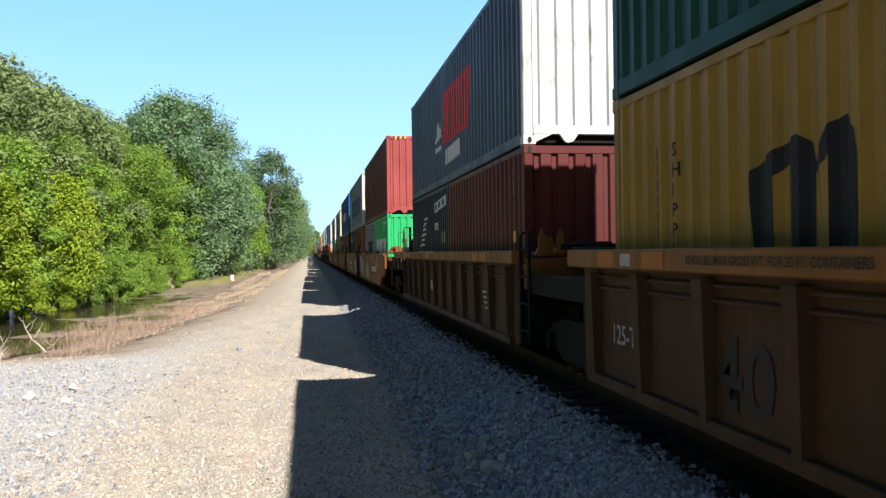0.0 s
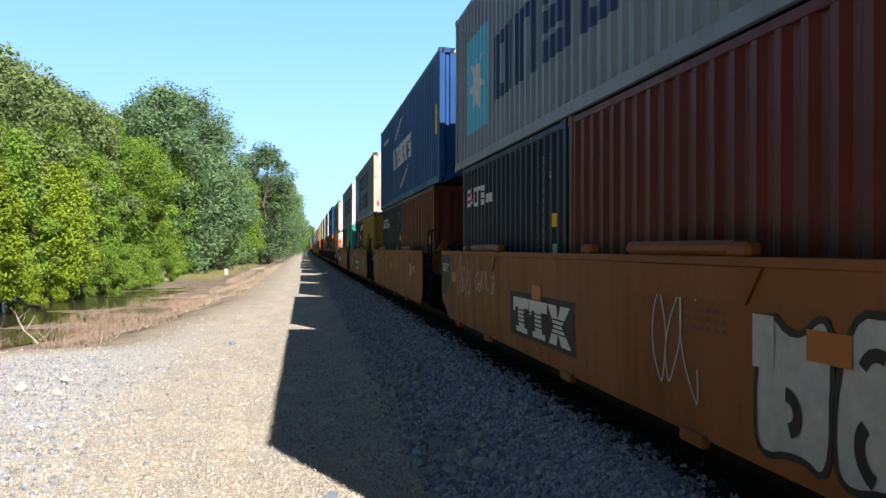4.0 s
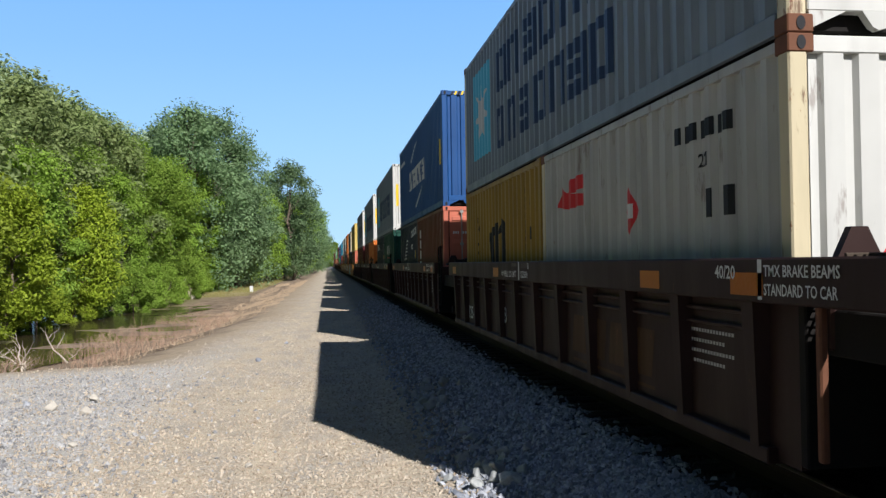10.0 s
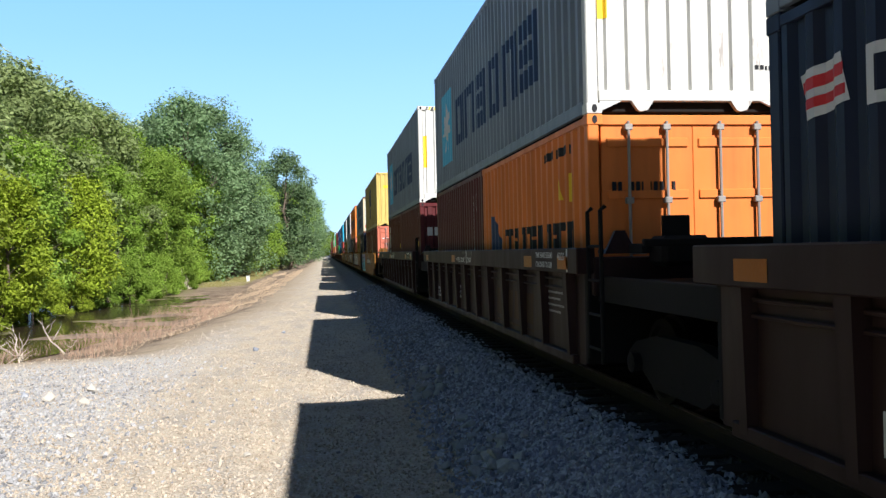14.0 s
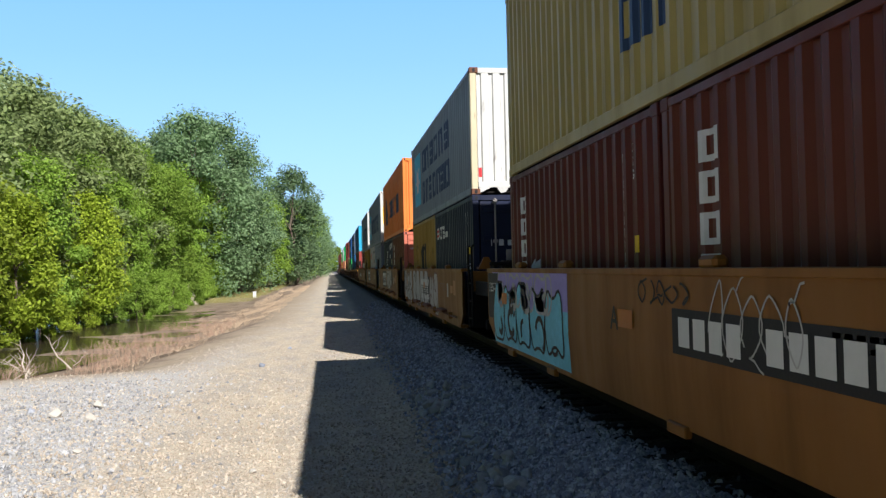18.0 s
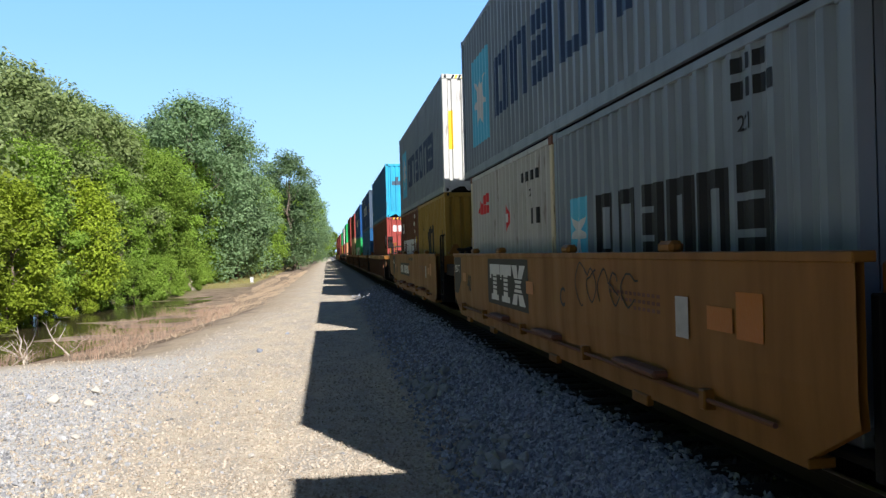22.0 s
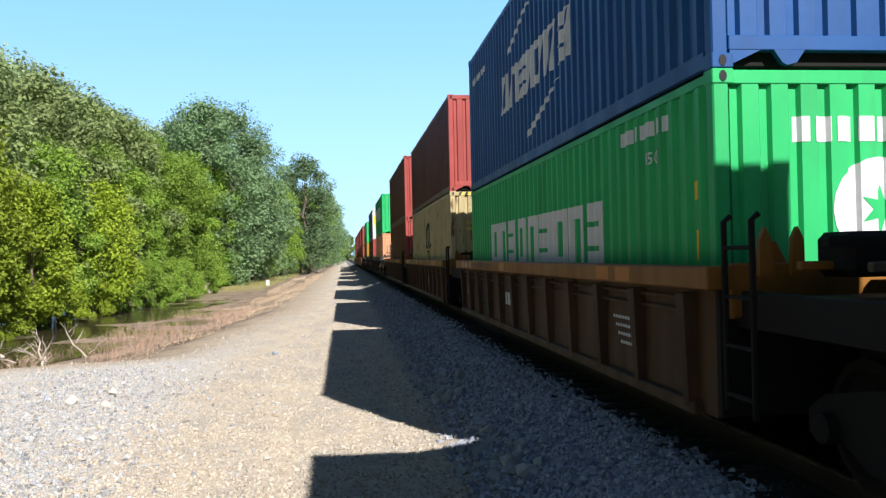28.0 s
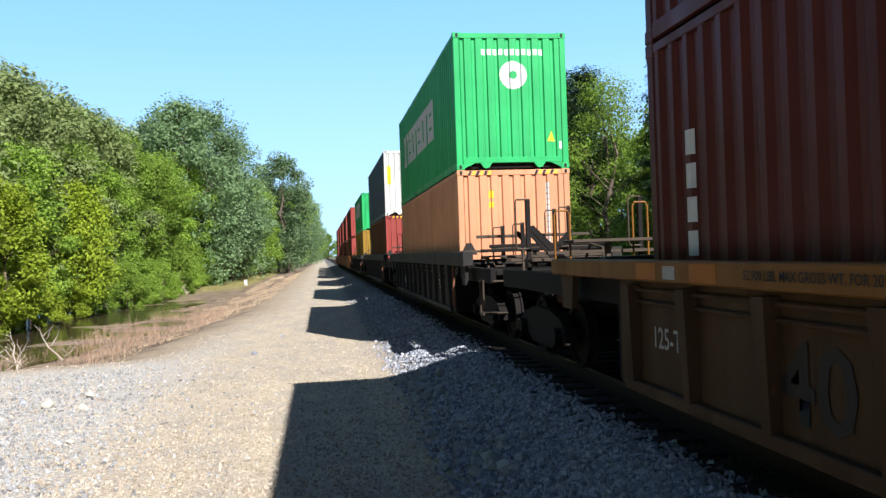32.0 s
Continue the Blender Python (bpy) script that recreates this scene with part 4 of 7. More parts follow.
# load: side paint, end paint (lighter where sunlight is painted in), height for a lower box, label
LOADS = {
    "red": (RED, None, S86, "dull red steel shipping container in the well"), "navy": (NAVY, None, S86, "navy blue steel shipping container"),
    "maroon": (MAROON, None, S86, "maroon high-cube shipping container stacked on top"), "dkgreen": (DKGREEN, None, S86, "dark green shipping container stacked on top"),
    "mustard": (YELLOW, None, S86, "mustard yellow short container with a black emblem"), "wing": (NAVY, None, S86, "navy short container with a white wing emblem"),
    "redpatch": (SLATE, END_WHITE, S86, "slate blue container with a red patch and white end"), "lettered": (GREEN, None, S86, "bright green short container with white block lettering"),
    "star": (GREY, None, S86, "light grey short container with a pale blue emblem"), "maroonpink": (MAROON, PINKRED, S96, "maroon high-cube container, its end coloured a sunlit red"),
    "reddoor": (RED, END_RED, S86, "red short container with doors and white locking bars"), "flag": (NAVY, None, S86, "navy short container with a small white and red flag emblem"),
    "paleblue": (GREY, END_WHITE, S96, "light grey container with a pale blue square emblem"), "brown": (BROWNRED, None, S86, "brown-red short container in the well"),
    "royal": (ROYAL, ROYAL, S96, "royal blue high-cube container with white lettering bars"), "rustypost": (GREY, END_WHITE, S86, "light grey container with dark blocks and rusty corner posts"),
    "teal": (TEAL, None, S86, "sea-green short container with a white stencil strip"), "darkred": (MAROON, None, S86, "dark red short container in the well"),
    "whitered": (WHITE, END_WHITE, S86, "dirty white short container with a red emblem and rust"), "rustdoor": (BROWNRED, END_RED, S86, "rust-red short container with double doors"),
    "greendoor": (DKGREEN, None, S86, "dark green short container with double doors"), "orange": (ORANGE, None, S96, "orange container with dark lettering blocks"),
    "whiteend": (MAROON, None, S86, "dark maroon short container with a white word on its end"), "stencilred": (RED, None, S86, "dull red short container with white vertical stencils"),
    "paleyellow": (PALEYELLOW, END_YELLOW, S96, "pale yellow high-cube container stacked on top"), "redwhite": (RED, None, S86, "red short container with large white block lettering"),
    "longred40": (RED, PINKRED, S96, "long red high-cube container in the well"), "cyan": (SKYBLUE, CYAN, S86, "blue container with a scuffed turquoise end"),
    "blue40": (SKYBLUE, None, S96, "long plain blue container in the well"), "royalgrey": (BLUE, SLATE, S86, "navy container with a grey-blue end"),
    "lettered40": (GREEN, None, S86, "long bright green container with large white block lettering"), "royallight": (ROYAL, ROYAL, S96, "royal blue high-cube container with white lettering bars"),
    "rustytan40": (TAN, None, S96, "long tan container streaked with rust"), "redpink": (RED, PINKRED, S96, "dull red container, its end coloured a sunlit red"),
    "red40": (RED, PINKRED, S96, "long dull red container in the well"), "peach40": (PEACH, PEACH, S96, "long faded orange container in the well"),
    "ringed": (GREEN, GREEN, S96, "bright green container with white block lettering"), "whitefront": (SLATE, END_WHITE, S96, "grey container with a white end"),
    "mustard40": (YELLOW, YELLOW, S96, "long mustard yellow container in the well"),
}
COUPLED = (30.58, 113.15, 196.68, 279.90, 367.05, 386.80, 407.50, 429.60)
BOXES = []               # (load, container, unit number, seat) for the lettering
for i, (y0, kind, lower, upper, lift) in enumerate(UNITS):
    near = y0 < 410
    TOP = 1.38 if 18 <= i < 23 else 1.50
    gap = y0 - (UNITS[i - 1][0] + 12.192) if i else 3.5
    last = i + 1 < len(UNITS) and UNITS[i + 1][0] in COUPLED
    ahead = UNITS[i + 1][0] - y0 - 12.192 if last else 0.0
    car = well_car(kind, (TRACK_X, y0, RAIL_Z), gap, y0 in COUPLED, last, near, lift, ahead)
    MOVING.append((car, (TRACK_X, y0, RAIL_Z)))
    z = RAIL_Z + FLOOR_Z + lift
    low_h = S86
    if len(lower) == 1:
        load = lower[0][0]
        mat, end, low_h, text = LOADS[load]
        at = (TRACK_X, y0, z)
        c = container(12.192, low_h, mat, at, text, end, False, not near, low_h > 2.7)
        MOVING.append((c, at))
        BOXES.append((load, c, i, "lower"))
    else:
        for k, (load, doors) in enumerate(lower):
            mat, end, low_h, text = LOADS[load][0], LOADS[load][1], S86, LOADS[load][3]
            at = (TRACK_X, y0 + k * 6.134, z)
            c = container(6.058, S86, mat, at, text, end, bool(doors), not near, False, CREAM if load == "whitered" else None)
            MOVING.append((c, at))
            BOXES.append((load, c, i, "front" if k == 0 else "rear"))
    load, h = upper
    long = 13.716 if load.endswith("45") else 12.192
    load = load.removesuffix("45")
    mat, end, _, text = LOADS[load]
    at = (TRACK_X, y0 + (12.192 - long) / 2, z + low_h + 0.004)
    c = container(long, h, mat, at, text, end, False, not near, h > 2.7 and load in ("paleblue", "maroonpink", "redpink", "royal"), CREAM if load == "rustypost" else None)
    MOVING.append((c, at))
    BOXES.append((load, c, i, "upper"))


# ---- paint and stencils on the load ----
def blocks(parent, far, near, z0, z1, count, mat, gap=0.18, skew=0.0, slit=True, rise=0.0, label=""):
    """A row of plain blocks, one for each sign of a word, from the far end towards the near one."""
    step = (far - near) / count
    for k in range(count):
        a = far - k * step
        b = a - step * (1 - gap)
        lo, hi = z0 + rise * k / count, z1 + rise * k / count
        w, t = (a - b) * 0.32, (hi - lo) * 0.2
        if slit and k % 3 == 0:
            out = [rect(a - w, a, lo, hi, skew), rect(b, b + w, lo, hi, skew), rect(b + w, a - w, hi - t, hi, skew), rect(b + w, a - w, lo, lo + t, skew)]
        elif slit and k % 3 == 1:
            out = [rect(a - w, a, lo, hi, skew), rect(b, b + w, lo, hi, skew), rect(b + w, a - w, hi - t, hi, skew)]
        elif slit:
            out = [rect(b + w, a, hi - 1.4 * t, hi, skew), rect(b + w, a, lo + 1.8 * t, hi - 1.8 * t, skew), rect(b + w, a, lo, lo + 1.4 * t, skew), rect(b, b + w, lo, hi, skew)]
        else:
            out = [rect(b, a, lo, hi, skew)]
        mark("painted_block", out, mat, parent)


def star(cy, cz, r, points=7, inner=0.42):
    return [(cy + (r if k % 2 == 0 else r * inner) * math.sin(math.pi * k / points), cz + (r if k % 2 == 0 else r * inner) * math.cos(math.pi * k / points)) for k in range(2 * points)]


def disc(cy, cz, r, sides=20):
    return [(cy + r * math.cos(2 * math.pi * k / sides), cz + r * math.sin(2 * math.pi * k / sides)) for k in range(sides)]


def on_front(name, outlines, mat, parent, proud=0.004, label=""):
    """Flat paint on a front end; outlines are lists of (x, z)."""
    bm = bmesh.new()
    for o in outlines:
        bm.faces.new([bm.verts.new((x, 0, z)) for x, z in o])
    for u in breaks(-W2, W2, END_P)[1:-1]:
        bmesh.ops.bisect_plane(bm, geom=bm.verts[:] + bm.edges[:] + bm.faces[:], plane_co=(u - 0.0, 0, 0), plane_no=(1, 0, 0), dist=1e-5)
    for v in bm.verts:
        v.co.y = 0.012 + fold(v.co.x + W2, END_P, END_D) - proud
    return put(name, to_mesh(name, bm), mat, parent, label=label)


def bars_front(parent, x0, x1, z, h, count, mat):
    w = (x1 - x0) / count
    for k in range(count):
        on_front("stencil_bar", [rect(x0 + k * w, x0 + (k + 0.72) * w, z, z + h)], mat, parent)


def tall_bars(parent, y, z0, z1, count, mat, width=0.12):
    h = (z1 - z0) / count
    for k in range(count):
        mark("stencil_bar", [rect(y - width, y, z0 + k * h, z0 + (k + 0.74) * h)], mat, parent)


def short_bars(parent, far, near, z, h, count, mat):
    w = (far - near) / count
    for k in range(count):
        mark("stencil_bar", [rect(far - (k + 0.75) * w, far - k * w, z, z + h)], mat, parent)


def emblem_bars(parent, far, near, z0, z1, mat, wave=True):
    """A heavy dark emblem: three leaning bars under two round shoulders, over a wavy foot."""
    w, h = far - near, z1 - z0

    def p(u, v):
        return far - u * w, z0 + v * h
    out = [[p(0.06, 0.02), p(0.26, 0.02), p(0.24, 0.92), p(0.03, 0.80), p(0.02, 0.70)],
           [p(0.36, 0.08), p(0.56, 0.08), p(0.57, 0.78), p(0.36, 0.84)],
           [p(0.70, 0.04), p(0.90, 0.04), p(0.90, 0.80), p(0.70, 0.82)],
           [p(0.24, 0.92), p(0.24, 0.72), p(0.36, 0.80), p(0.36, 0.84), p(0.57, 0.78), p(0.55, 0.92), p(0.46, 1.0)],
           [p(0.57, 0.78), p(0.56, 0.70), p(0.68, 0.78), p(0.70, 0.82), p(0.90, 0.80), p(0.88, 0.95), p(0.80, 1.06), p(0.70, 1.02)]]
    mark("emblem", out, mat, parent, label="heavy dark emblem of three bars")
    if wave:
        pts = [(far + 0.12 * w - 1.28 * w * k / 24, z0 + h * (0.0 + 0.055 * math.cos(2 * math.pi * 2 * k / 24) + (0.05 if k in (0, 24) else 0.0))) for k in range(25)]
        mark("emblem_wave", ribbon(pts, h * 0.11), mat, parent, proud=0.006)


def ribbon(pts, w):
    """A painted stroke along points, as quads of (y, z) that share their ends."""
    ends = []
    for k, (y, z) in enumerate(pts):
        (a, b), (c, d) = pts[max(0, k - 1)], pts[min(len(pts) - 1, k + 1)]
        if k in (0, len(pts) - 1) and pts[0] == pts[-1]:
            (a, b), (c, d) = pts[-2], pts[1]
        n = math.hypot(c - a, d - b) or 1
        u, v = -(d - b) / n * w / 2, (c - a) / n * w / 2
        ends.append(((y + u, z + v), (y - u, z - v)))
    return [[p, q, s, r] for (p, r), (q, s) in zip(ends, ends[1:])]


def wing(parent, far, near, z0, z1, mat):
    out, n = [], 6
    for k in range(n):
        t = k / n
        a = far - (far - near) * (0.05 + 0.55 * t)
        z = z0 + (z1 - z0) * t
        ln = (far - near) * (0.42 - 0.16 * t)
        h = (z1 - z0) / n
        out.append([(a, z), (a - ln * 0.5, z + h * 0.35), (a - ln, z + h * 0.25), (a - ln - 0.05, z + h * 0.62), (a - ln * 0.5, z + h * 0.75), (a - 0.02, z + h * 0.45)])
    mark("emblem", out, mat, parent, label="white wing emblem of slanting strokes")


for load, c, i, seat in BOXES:
    far_away = UNITS[i][0] > 420
    if load == "paleblue":
        long = 13.716 if UNITS[i][3][0].endswith("45") else 12.192
        e = long - 12.192
        mark("emblem", [rect(9.5 + e, 11.1 + e, 0.55, 2.2)], BLUE_MARK, c, label="pale blue square emblem")
        mark("emblem_star", [star(10.3 + e, 1.38, 0.62)], WHITE_MARK, c, proud=0.007)
        blocks(c, 9.0 + e, 1.9 + e * 0.4, 0.80, 1.78, 6, NAVY_MARK, label="row of dark blue painted blocks")
        if i != 7:
            on_front("warning_strip", [rect(-W2 + 0.145, -W2 + 0.255, 1.05, 2.0)], YELLOW_MARK, c, label="yellow height warning strip")
        bars_front(c, 0.75, 1.0, 0.5, 0.05, 4, BLACK_MARK)
    elif load == "rustypost":
        mark("emblem", [rect(9.6, 11.2, 0.55, 2.2)], BLUE_MARK, c, label="pale blue square emblem")
        mark("emblem_star", [star(10.4, 1.38, 0.62)], WHITE_MARK, c, proud=0.007)
        blocks(c, 9.1, 3.1, 1.45, 2.12, 6, NAVY_MARK, label="row of dark blue painted blocks")
        blocks(c, 9.1, 3.1, 0.50, 1.17, 7, NAVY_MARK, label="row of dark blue painted blocks")
        on_front("stencil_column", [rect(0.78, 0.88, 0.7 + 0.14 * k, 0.80 + 0.14 * k) for k in range(11)], BLACK_MARK, c)
        on_front("small_label", [rect(-W2 + 0.15, -W2 + 0.22, 0.36, 0.55)], RED_MARK, c)
    elif load in ("royal", "royallight", "royalgrey"):
        e = 0.8 if UNITS[i][3][0].endswith("45") else 0.0
        blocks(c, 8.6 + e, 3.9 + e, 1.08, 1.72, 6, WHITE_MARK, skew=-0.12, rise=0.02, label="row of white painted blocks")
        mark("swoosh", [[(8.0 + e, 2.05), (6.6 + e, 2.45), (5.8 + e, 2.50), (6.6 + e, 2.38), (7.9 + e, 1.98)], [(6.6 + e, 0.45), (5.0 + e, 0.85), (4.6 + e, 0.95), (5.1 + e, 0.75), (6.5 + e, 0.37)]], WHITE_MARK, c, label="white slanting stroke")
        short_bars(c, 11.7 + e, 10.2 + e, 2.25, 0.12, 8, WHITE_MARK)
        mark("warning_strip", [rect(0.40, 0.58, 1.1, 1.75)], YELLOW_MARK, c)
        if load == "royal" and e == 0:
            on_front("warning_sign", [rect(0.28, 0.62, 0.95, 1.55)], YELLOW_MARK, c, label="yellow high container warning sign")
            words("CAUTION", BLACK_MARK, c, 0.31, 1.44, 0.075, 0.28, front=True, proud=-0.002)
            words("9'6 HIGH", BLACK_MARK, c, 0.31, 1.25, 0.075, 0.28, front=True, proud=-0.002)
            words("CONTAINER", BLACK_MARK, c, 0.30, 1.02, 0.065, 0.30, front=True, proud=-0.002)
    elif load == "redpatch":
        mark("emblem", [rect(3.9, 6.9, 0.85, 1.95, -0.1)], RED_MARK, c, label="red rectangle patch")
        mark("emblem_stripe", [rect(4.4 + 0.7 * k, 4.75 + 0.7 * k, 0.95, 1.8, -0.1) for k in range(3)], PINKRED, c, proud=0.007)
        mark("emblem_bird", [[(7.9, 1.0), (7.4, 1.5), (7.2, 1.25), (7.05, 1.6), (7.0, 1.1)], rect(7.1, 7.9, 0.8, 0.9)], WHITE_MARK, c, label="small white emblem")
        blocks(c, 6.6, 4.8, 0.40, 0.72, 6, WHITE_MARK, slit=False, rise=0.05)
    elif load == "maroonpink":
        on_front("warning_sign", [[(-0.02, 1.94), (0.12, 1.94), (0.05, 2.18)]], YELLOW_MARK, c, label="yellow warning triangle")
        on_front("diamond_sign", [[(0.16, 1.46), (0.32, 1.62), (0.16, 1.80), (0.0, 1.62)]], WHITE_MARK, c, label="white diamond placard")
        on_front("stencil_column", [rect(0.74, 0.81, 1.2 + 0.13 * k, 1.30 + 0.13 * k) for k in range(11)], WHITE_MARK, c)
        mark("small_label", [rect(8.2, 8.32, 1.4, 1.8)], WHITE_MARK, c)
        short_bars(c, 11.8, 11.1, 2.3, 0.12, 4, WHITE_MARK)
        short_bars(c, 11.8, 11.1, 2.05, 0.12, 4, WHITE_MARK)
    elif load == "orange":
        if seat == "upper":
            mark("emblem", [rect(9.9, 10.5, 0.75, 2.1), [(9.85, 0.75), (9.0, 0.75), (9.0, 1.3), (9.85, 2.1)]], NAVY_MARK, c, label="dark blue emblem of two blocks")
            blocks(c, 8.0, 2.3, 0.95, 1.75, 11, NAVY_MARK, gap=0.3, label="row of dark blue painted blocks")
        else:
            mark("emblem", [rect(5.15, 5.45, 0.95, 1.7), [(5.1, 0.95), (4.65, 0.95), (4.65, 1.3), (5.1, 1.7)]], NAVY_MARK, c, label="dark blue emblem of two blocks")
            blocks(c, 4.3, 0.5, 0.92, 1.45, 11, BLACK_MARK, gap=0.25, label="row of black painted blocks")
            short_bars(c, 1.9, 0.6, 2.25, 0.11, 7, BLACK_MARK)
            mark("warning_sign", [[(1.28, 1.72), (1.06, 1.72), (1.17, 1.98)]], YELLOW_MARK, c, label="yellow warning triangle")
            mark("number_label", [rect(0.62, 0.80, 1.68, 2.02)], YELLOW_MARK, c, label="yellow height label")
            bars_front(c, -0.95, -0.2, 1.75, 0.10, 11, BLACK_MARK)
            on_front("warning_sign", [[(-0.5, 0.95), (-0.22, 0.95), (-0.36, 1.2)]], WHITE_MARK, c, proud=0.05)
    elif load == "paleyellow":
        emblem_bars(c, 7.3, 5.6, 1.45, 2.45, NAVY_MARK)
        blocks(c, 7.1, 5.8, 0.65, 1.25, 2, NAVY_MARK)
        on_front("warning_label", [rect(-0.85, -0.45, 2.05, 2.2)], YELLOW_MARK, c, label="yellow warning label")
        on_front("stencil_column", [rect(0.74, 0.80, 1.35 + 0.125 * k, 1.44 + 0.125 * k) for k in range(11)], BROWNRED, c)
    elif load == "ringed":
        blocks(c, 10.8, 3.4, 1.15, 2.15, 9, WHITE_MARK, label="row of large white painted blocks")
        h = 2.0
        on_front("emblem", [disc(0.06, h, 0.30)], WHITE_MARK, c, label="round white emblem")
        on_front("emblem_centre", [disc(0.06, h, 0.09, 8)], GREEN, c, proud=0.007)
        bars_front(c, -0.62, 0.75, h + 0.42, 0.13, 11, WHITE_MARK)
        on_front("warning_sign", [[(0.76, 0.58), (0.94, 0.58), (0.85, 0.80)]], YELLOW_MARK, c, label="yellow warning triangle")
        on_front("small_label", [rect(1.02, 1.07, 0.42, 0.58)], WHITE_MARK, c)
    elif load in ("lettered", "lettered40"):
        if load == "lettered":
            blocks(c, 5.05, 0.75, 0.98, 1.72, 9, WHITE_MARK, gap=0.14, label="row of large white painted blocks")
            words("22G1", WHITE_MARK, c, 1.75, 2.02, 0.16)
            short_bars(c, 1.95, 0.85, 2.24, 0.14, 7, WHITE_MARK)
            bars_front(c, -0.1, 0.65, 2.02, 0.16, 6, WHITE_MARK)
            on_front("emblem", [disc(0.05, 1.55, 0.36)], WHITE_MARK, c, label="round white emblem")
        else:
            blocks(c, 9.8, 2.7, 0.98, 1.76, 9, WHITE_MARK, gap=0.14, label="row of large white painted blocks")
            bars_front(c, -0.55, 0.9, 2.02, 0.20, 8, WHITE_MARK)
            on_front("emblem", [disc(0.18, 1.48, 0.42)], WHITE_MARK, c, label="round white emblem")
            on_front("emblem_centre", [star(0.18, 1.48, 0.20, 6)], GREEN, c, proud=0.007)
            words("45G1", WHITE_MARK, c, 1.5, 2.0, 0.16)
            short_bars(c, 2.2, 0.9, 2.26, 0.14, 7, WHITE_MARK)
        mark("small_label", [rect(0.32, 0.46, 1.6, 1.75)], YELLOW_MARK, c)
        mark("small_label", [rect(0.32, 0.44, 1.1, 1.35)], YELLOW_MARK, c)
    elif load == "star":
        mark("emblem", [rect(4.75, 5.5, 0.92, 1.72)], BLUE_MARK, c, label="pale blue square emblem")
        mark("emblem_star", [star(5.12, 1.32, 0.30)], WHITE_MARK, c, proud=0.007)
        blocks(c, 4.45, 0.75, 0.98, 1.70, 6, BLACK_MARK, label="row of black painted blocks")
        words("221", BLACK_MARK, c, 1.35, 1.93, 0.16)
        short_bars(c, 1.4, 0.8, 2.15, 0.13, 4, BLACK_MARK)
        short_bars(c, 1.4, 0.95, 2.34, 0.11, 3, BLACK_MARK)
    elif load == "wing":
        wing(c, 4.6, 2.9, 1.28, 2.05, WHITE_MARK)
        blocks(c, 4.9, 2.4, 0.98, 1.18, 11, WHITE_MARK, slit=False)
        mark("number_label", [rect(1.98 - 0.18 * (k + 1), 1.98 - 0.18 * k, 2.06 + 0.012 * k, 2.28 + 0.012 * k) for k in range(9)], WHITE_MARK, c, label="white number labels")
        mark("label_digits", [rect(1.93 - 0.18 * k - 0.09, 1.93 - 0.18 * k, 2.11 + 0.012 * k, 2.23 + 0.012 * k) for k in range(9)], NAVY_MARK, c, proud=0.007)
        mark("number_label", [rect(1.6, 1.95, 1.66, 1.82)], WHITE_MARK, c)
        words("22G1", NAVY_MARK, c, 1.93, 1.69, 0.12, 0.30, proud=0.008)
        mark("small_label", [rect(0.55, 0.68, 1.35, 1.6)], YELLOW_MARK, c)
        mark("small_label", [rect(0.85, 0.95, 1.35, 1.6)], WHITE_MARK, c)
    elif load == "flag":
        mark("flag_emblem", [[(5.75, 2.15), (5.3, 2.20), (5.25, 1.92), (5.65, 1.86)]], WHITE_MARK, c, label="white and red flag emblem")
        mark("flag_stripe", [[(5.72, 2.10), (5.28, 2.14), (5.28, 2.07), (5.71, 2.03)], [(5.70, 1.98), (5.27, 2.02), (5.27, 1.96), (5.68, 1.92)]], RED_MARK, c, proud=0.007)
        blocks(c, 5.1, 4.2, 1.86, 2.18, 3, WHITE_MARK)
        blocks(c, 4.15, 3.65, 1.88, 2.02, 4, WHITE_MARK, slit=False)
        tall_bars(c, 0.98, 0.95, 2.3, 11, WHITE_MARK, 0.09)
        words("22G1", WHITE_MARK, c, 0.66, 2.2, 0.11, vertical=True)
        mark("small_label", [rect(0.46, 0.55, 1.40, 1.56)], YELLOW_MARK, c)
        mark("small_label", [rect(0.46, 0.54, 1.08, 1.20)], WHITE_MARK, c)
        if seat == "front":
            bars_front(c, -0.85, -0.2, 1.55, 0.13, 4, WHITE_MARK)
    elif load == "mustard":
        far, near, low = {1: (3.65, 2.40, 1.02), 6: (3.46, 1.86, 1.08)}.get(i, (3.65, 2.25, 1.06))
        emblem_bars(c, far, near, low, 1.86, BLACK_MARK)
        words("SHIPPING", BLACK_MARK, c, 4.78, 1.92, 0.16, vertical=True)
        tall_bars(c, 5.15, 0.75, 2.05, 10, BLACK_MARK, 0.09)
        tall_bars(c, 1.05, 1.0, 2.3, 11, BLACK_MARK, 0.07)
        words("22G1", BLACK_MARK, c, 0.72, 2.25, 0.13, vertical=True)
        mark("small_label", [rect(0.55, 0.7, 1.5, 1.68)], BLACK_MARK, c)
    elif load in ("rustytan40", "mustard40"):
        emblem_bars(c, 6.75, 5.4, 1.5, 2.3, BLACK_MARK)
        blocks(c, 6.6, 5.6, 0.95, 1.38, 2, BLACK_MARK)
        words("SHIPPING", BLACK_MARK, c, 11.2, 2.2, 0.17, vertical=True)
        tall_bars(c, 11.6, 1.0, 2.4, 11, BLACK_MARK, 0.09)
        tall_bars(c, 1.25, 0.9, 2.4, 11, BLACK_MARK, 0.07)
        words("45G1", BLACK_MARK, c, 0.95, 2.3, 0.13, vertical=True)
        words("CAUTION", YELLOW_MARK, c, -0.80, 2.02, 0.10, 0.55, front=True, proud=-0.006)
        words("HIGH TRAILER", YELLOW_MARK, c, -0.82, 1.86, 0.10, 0.60, front=True, proud=-0.006)
    elif load == "whitered":
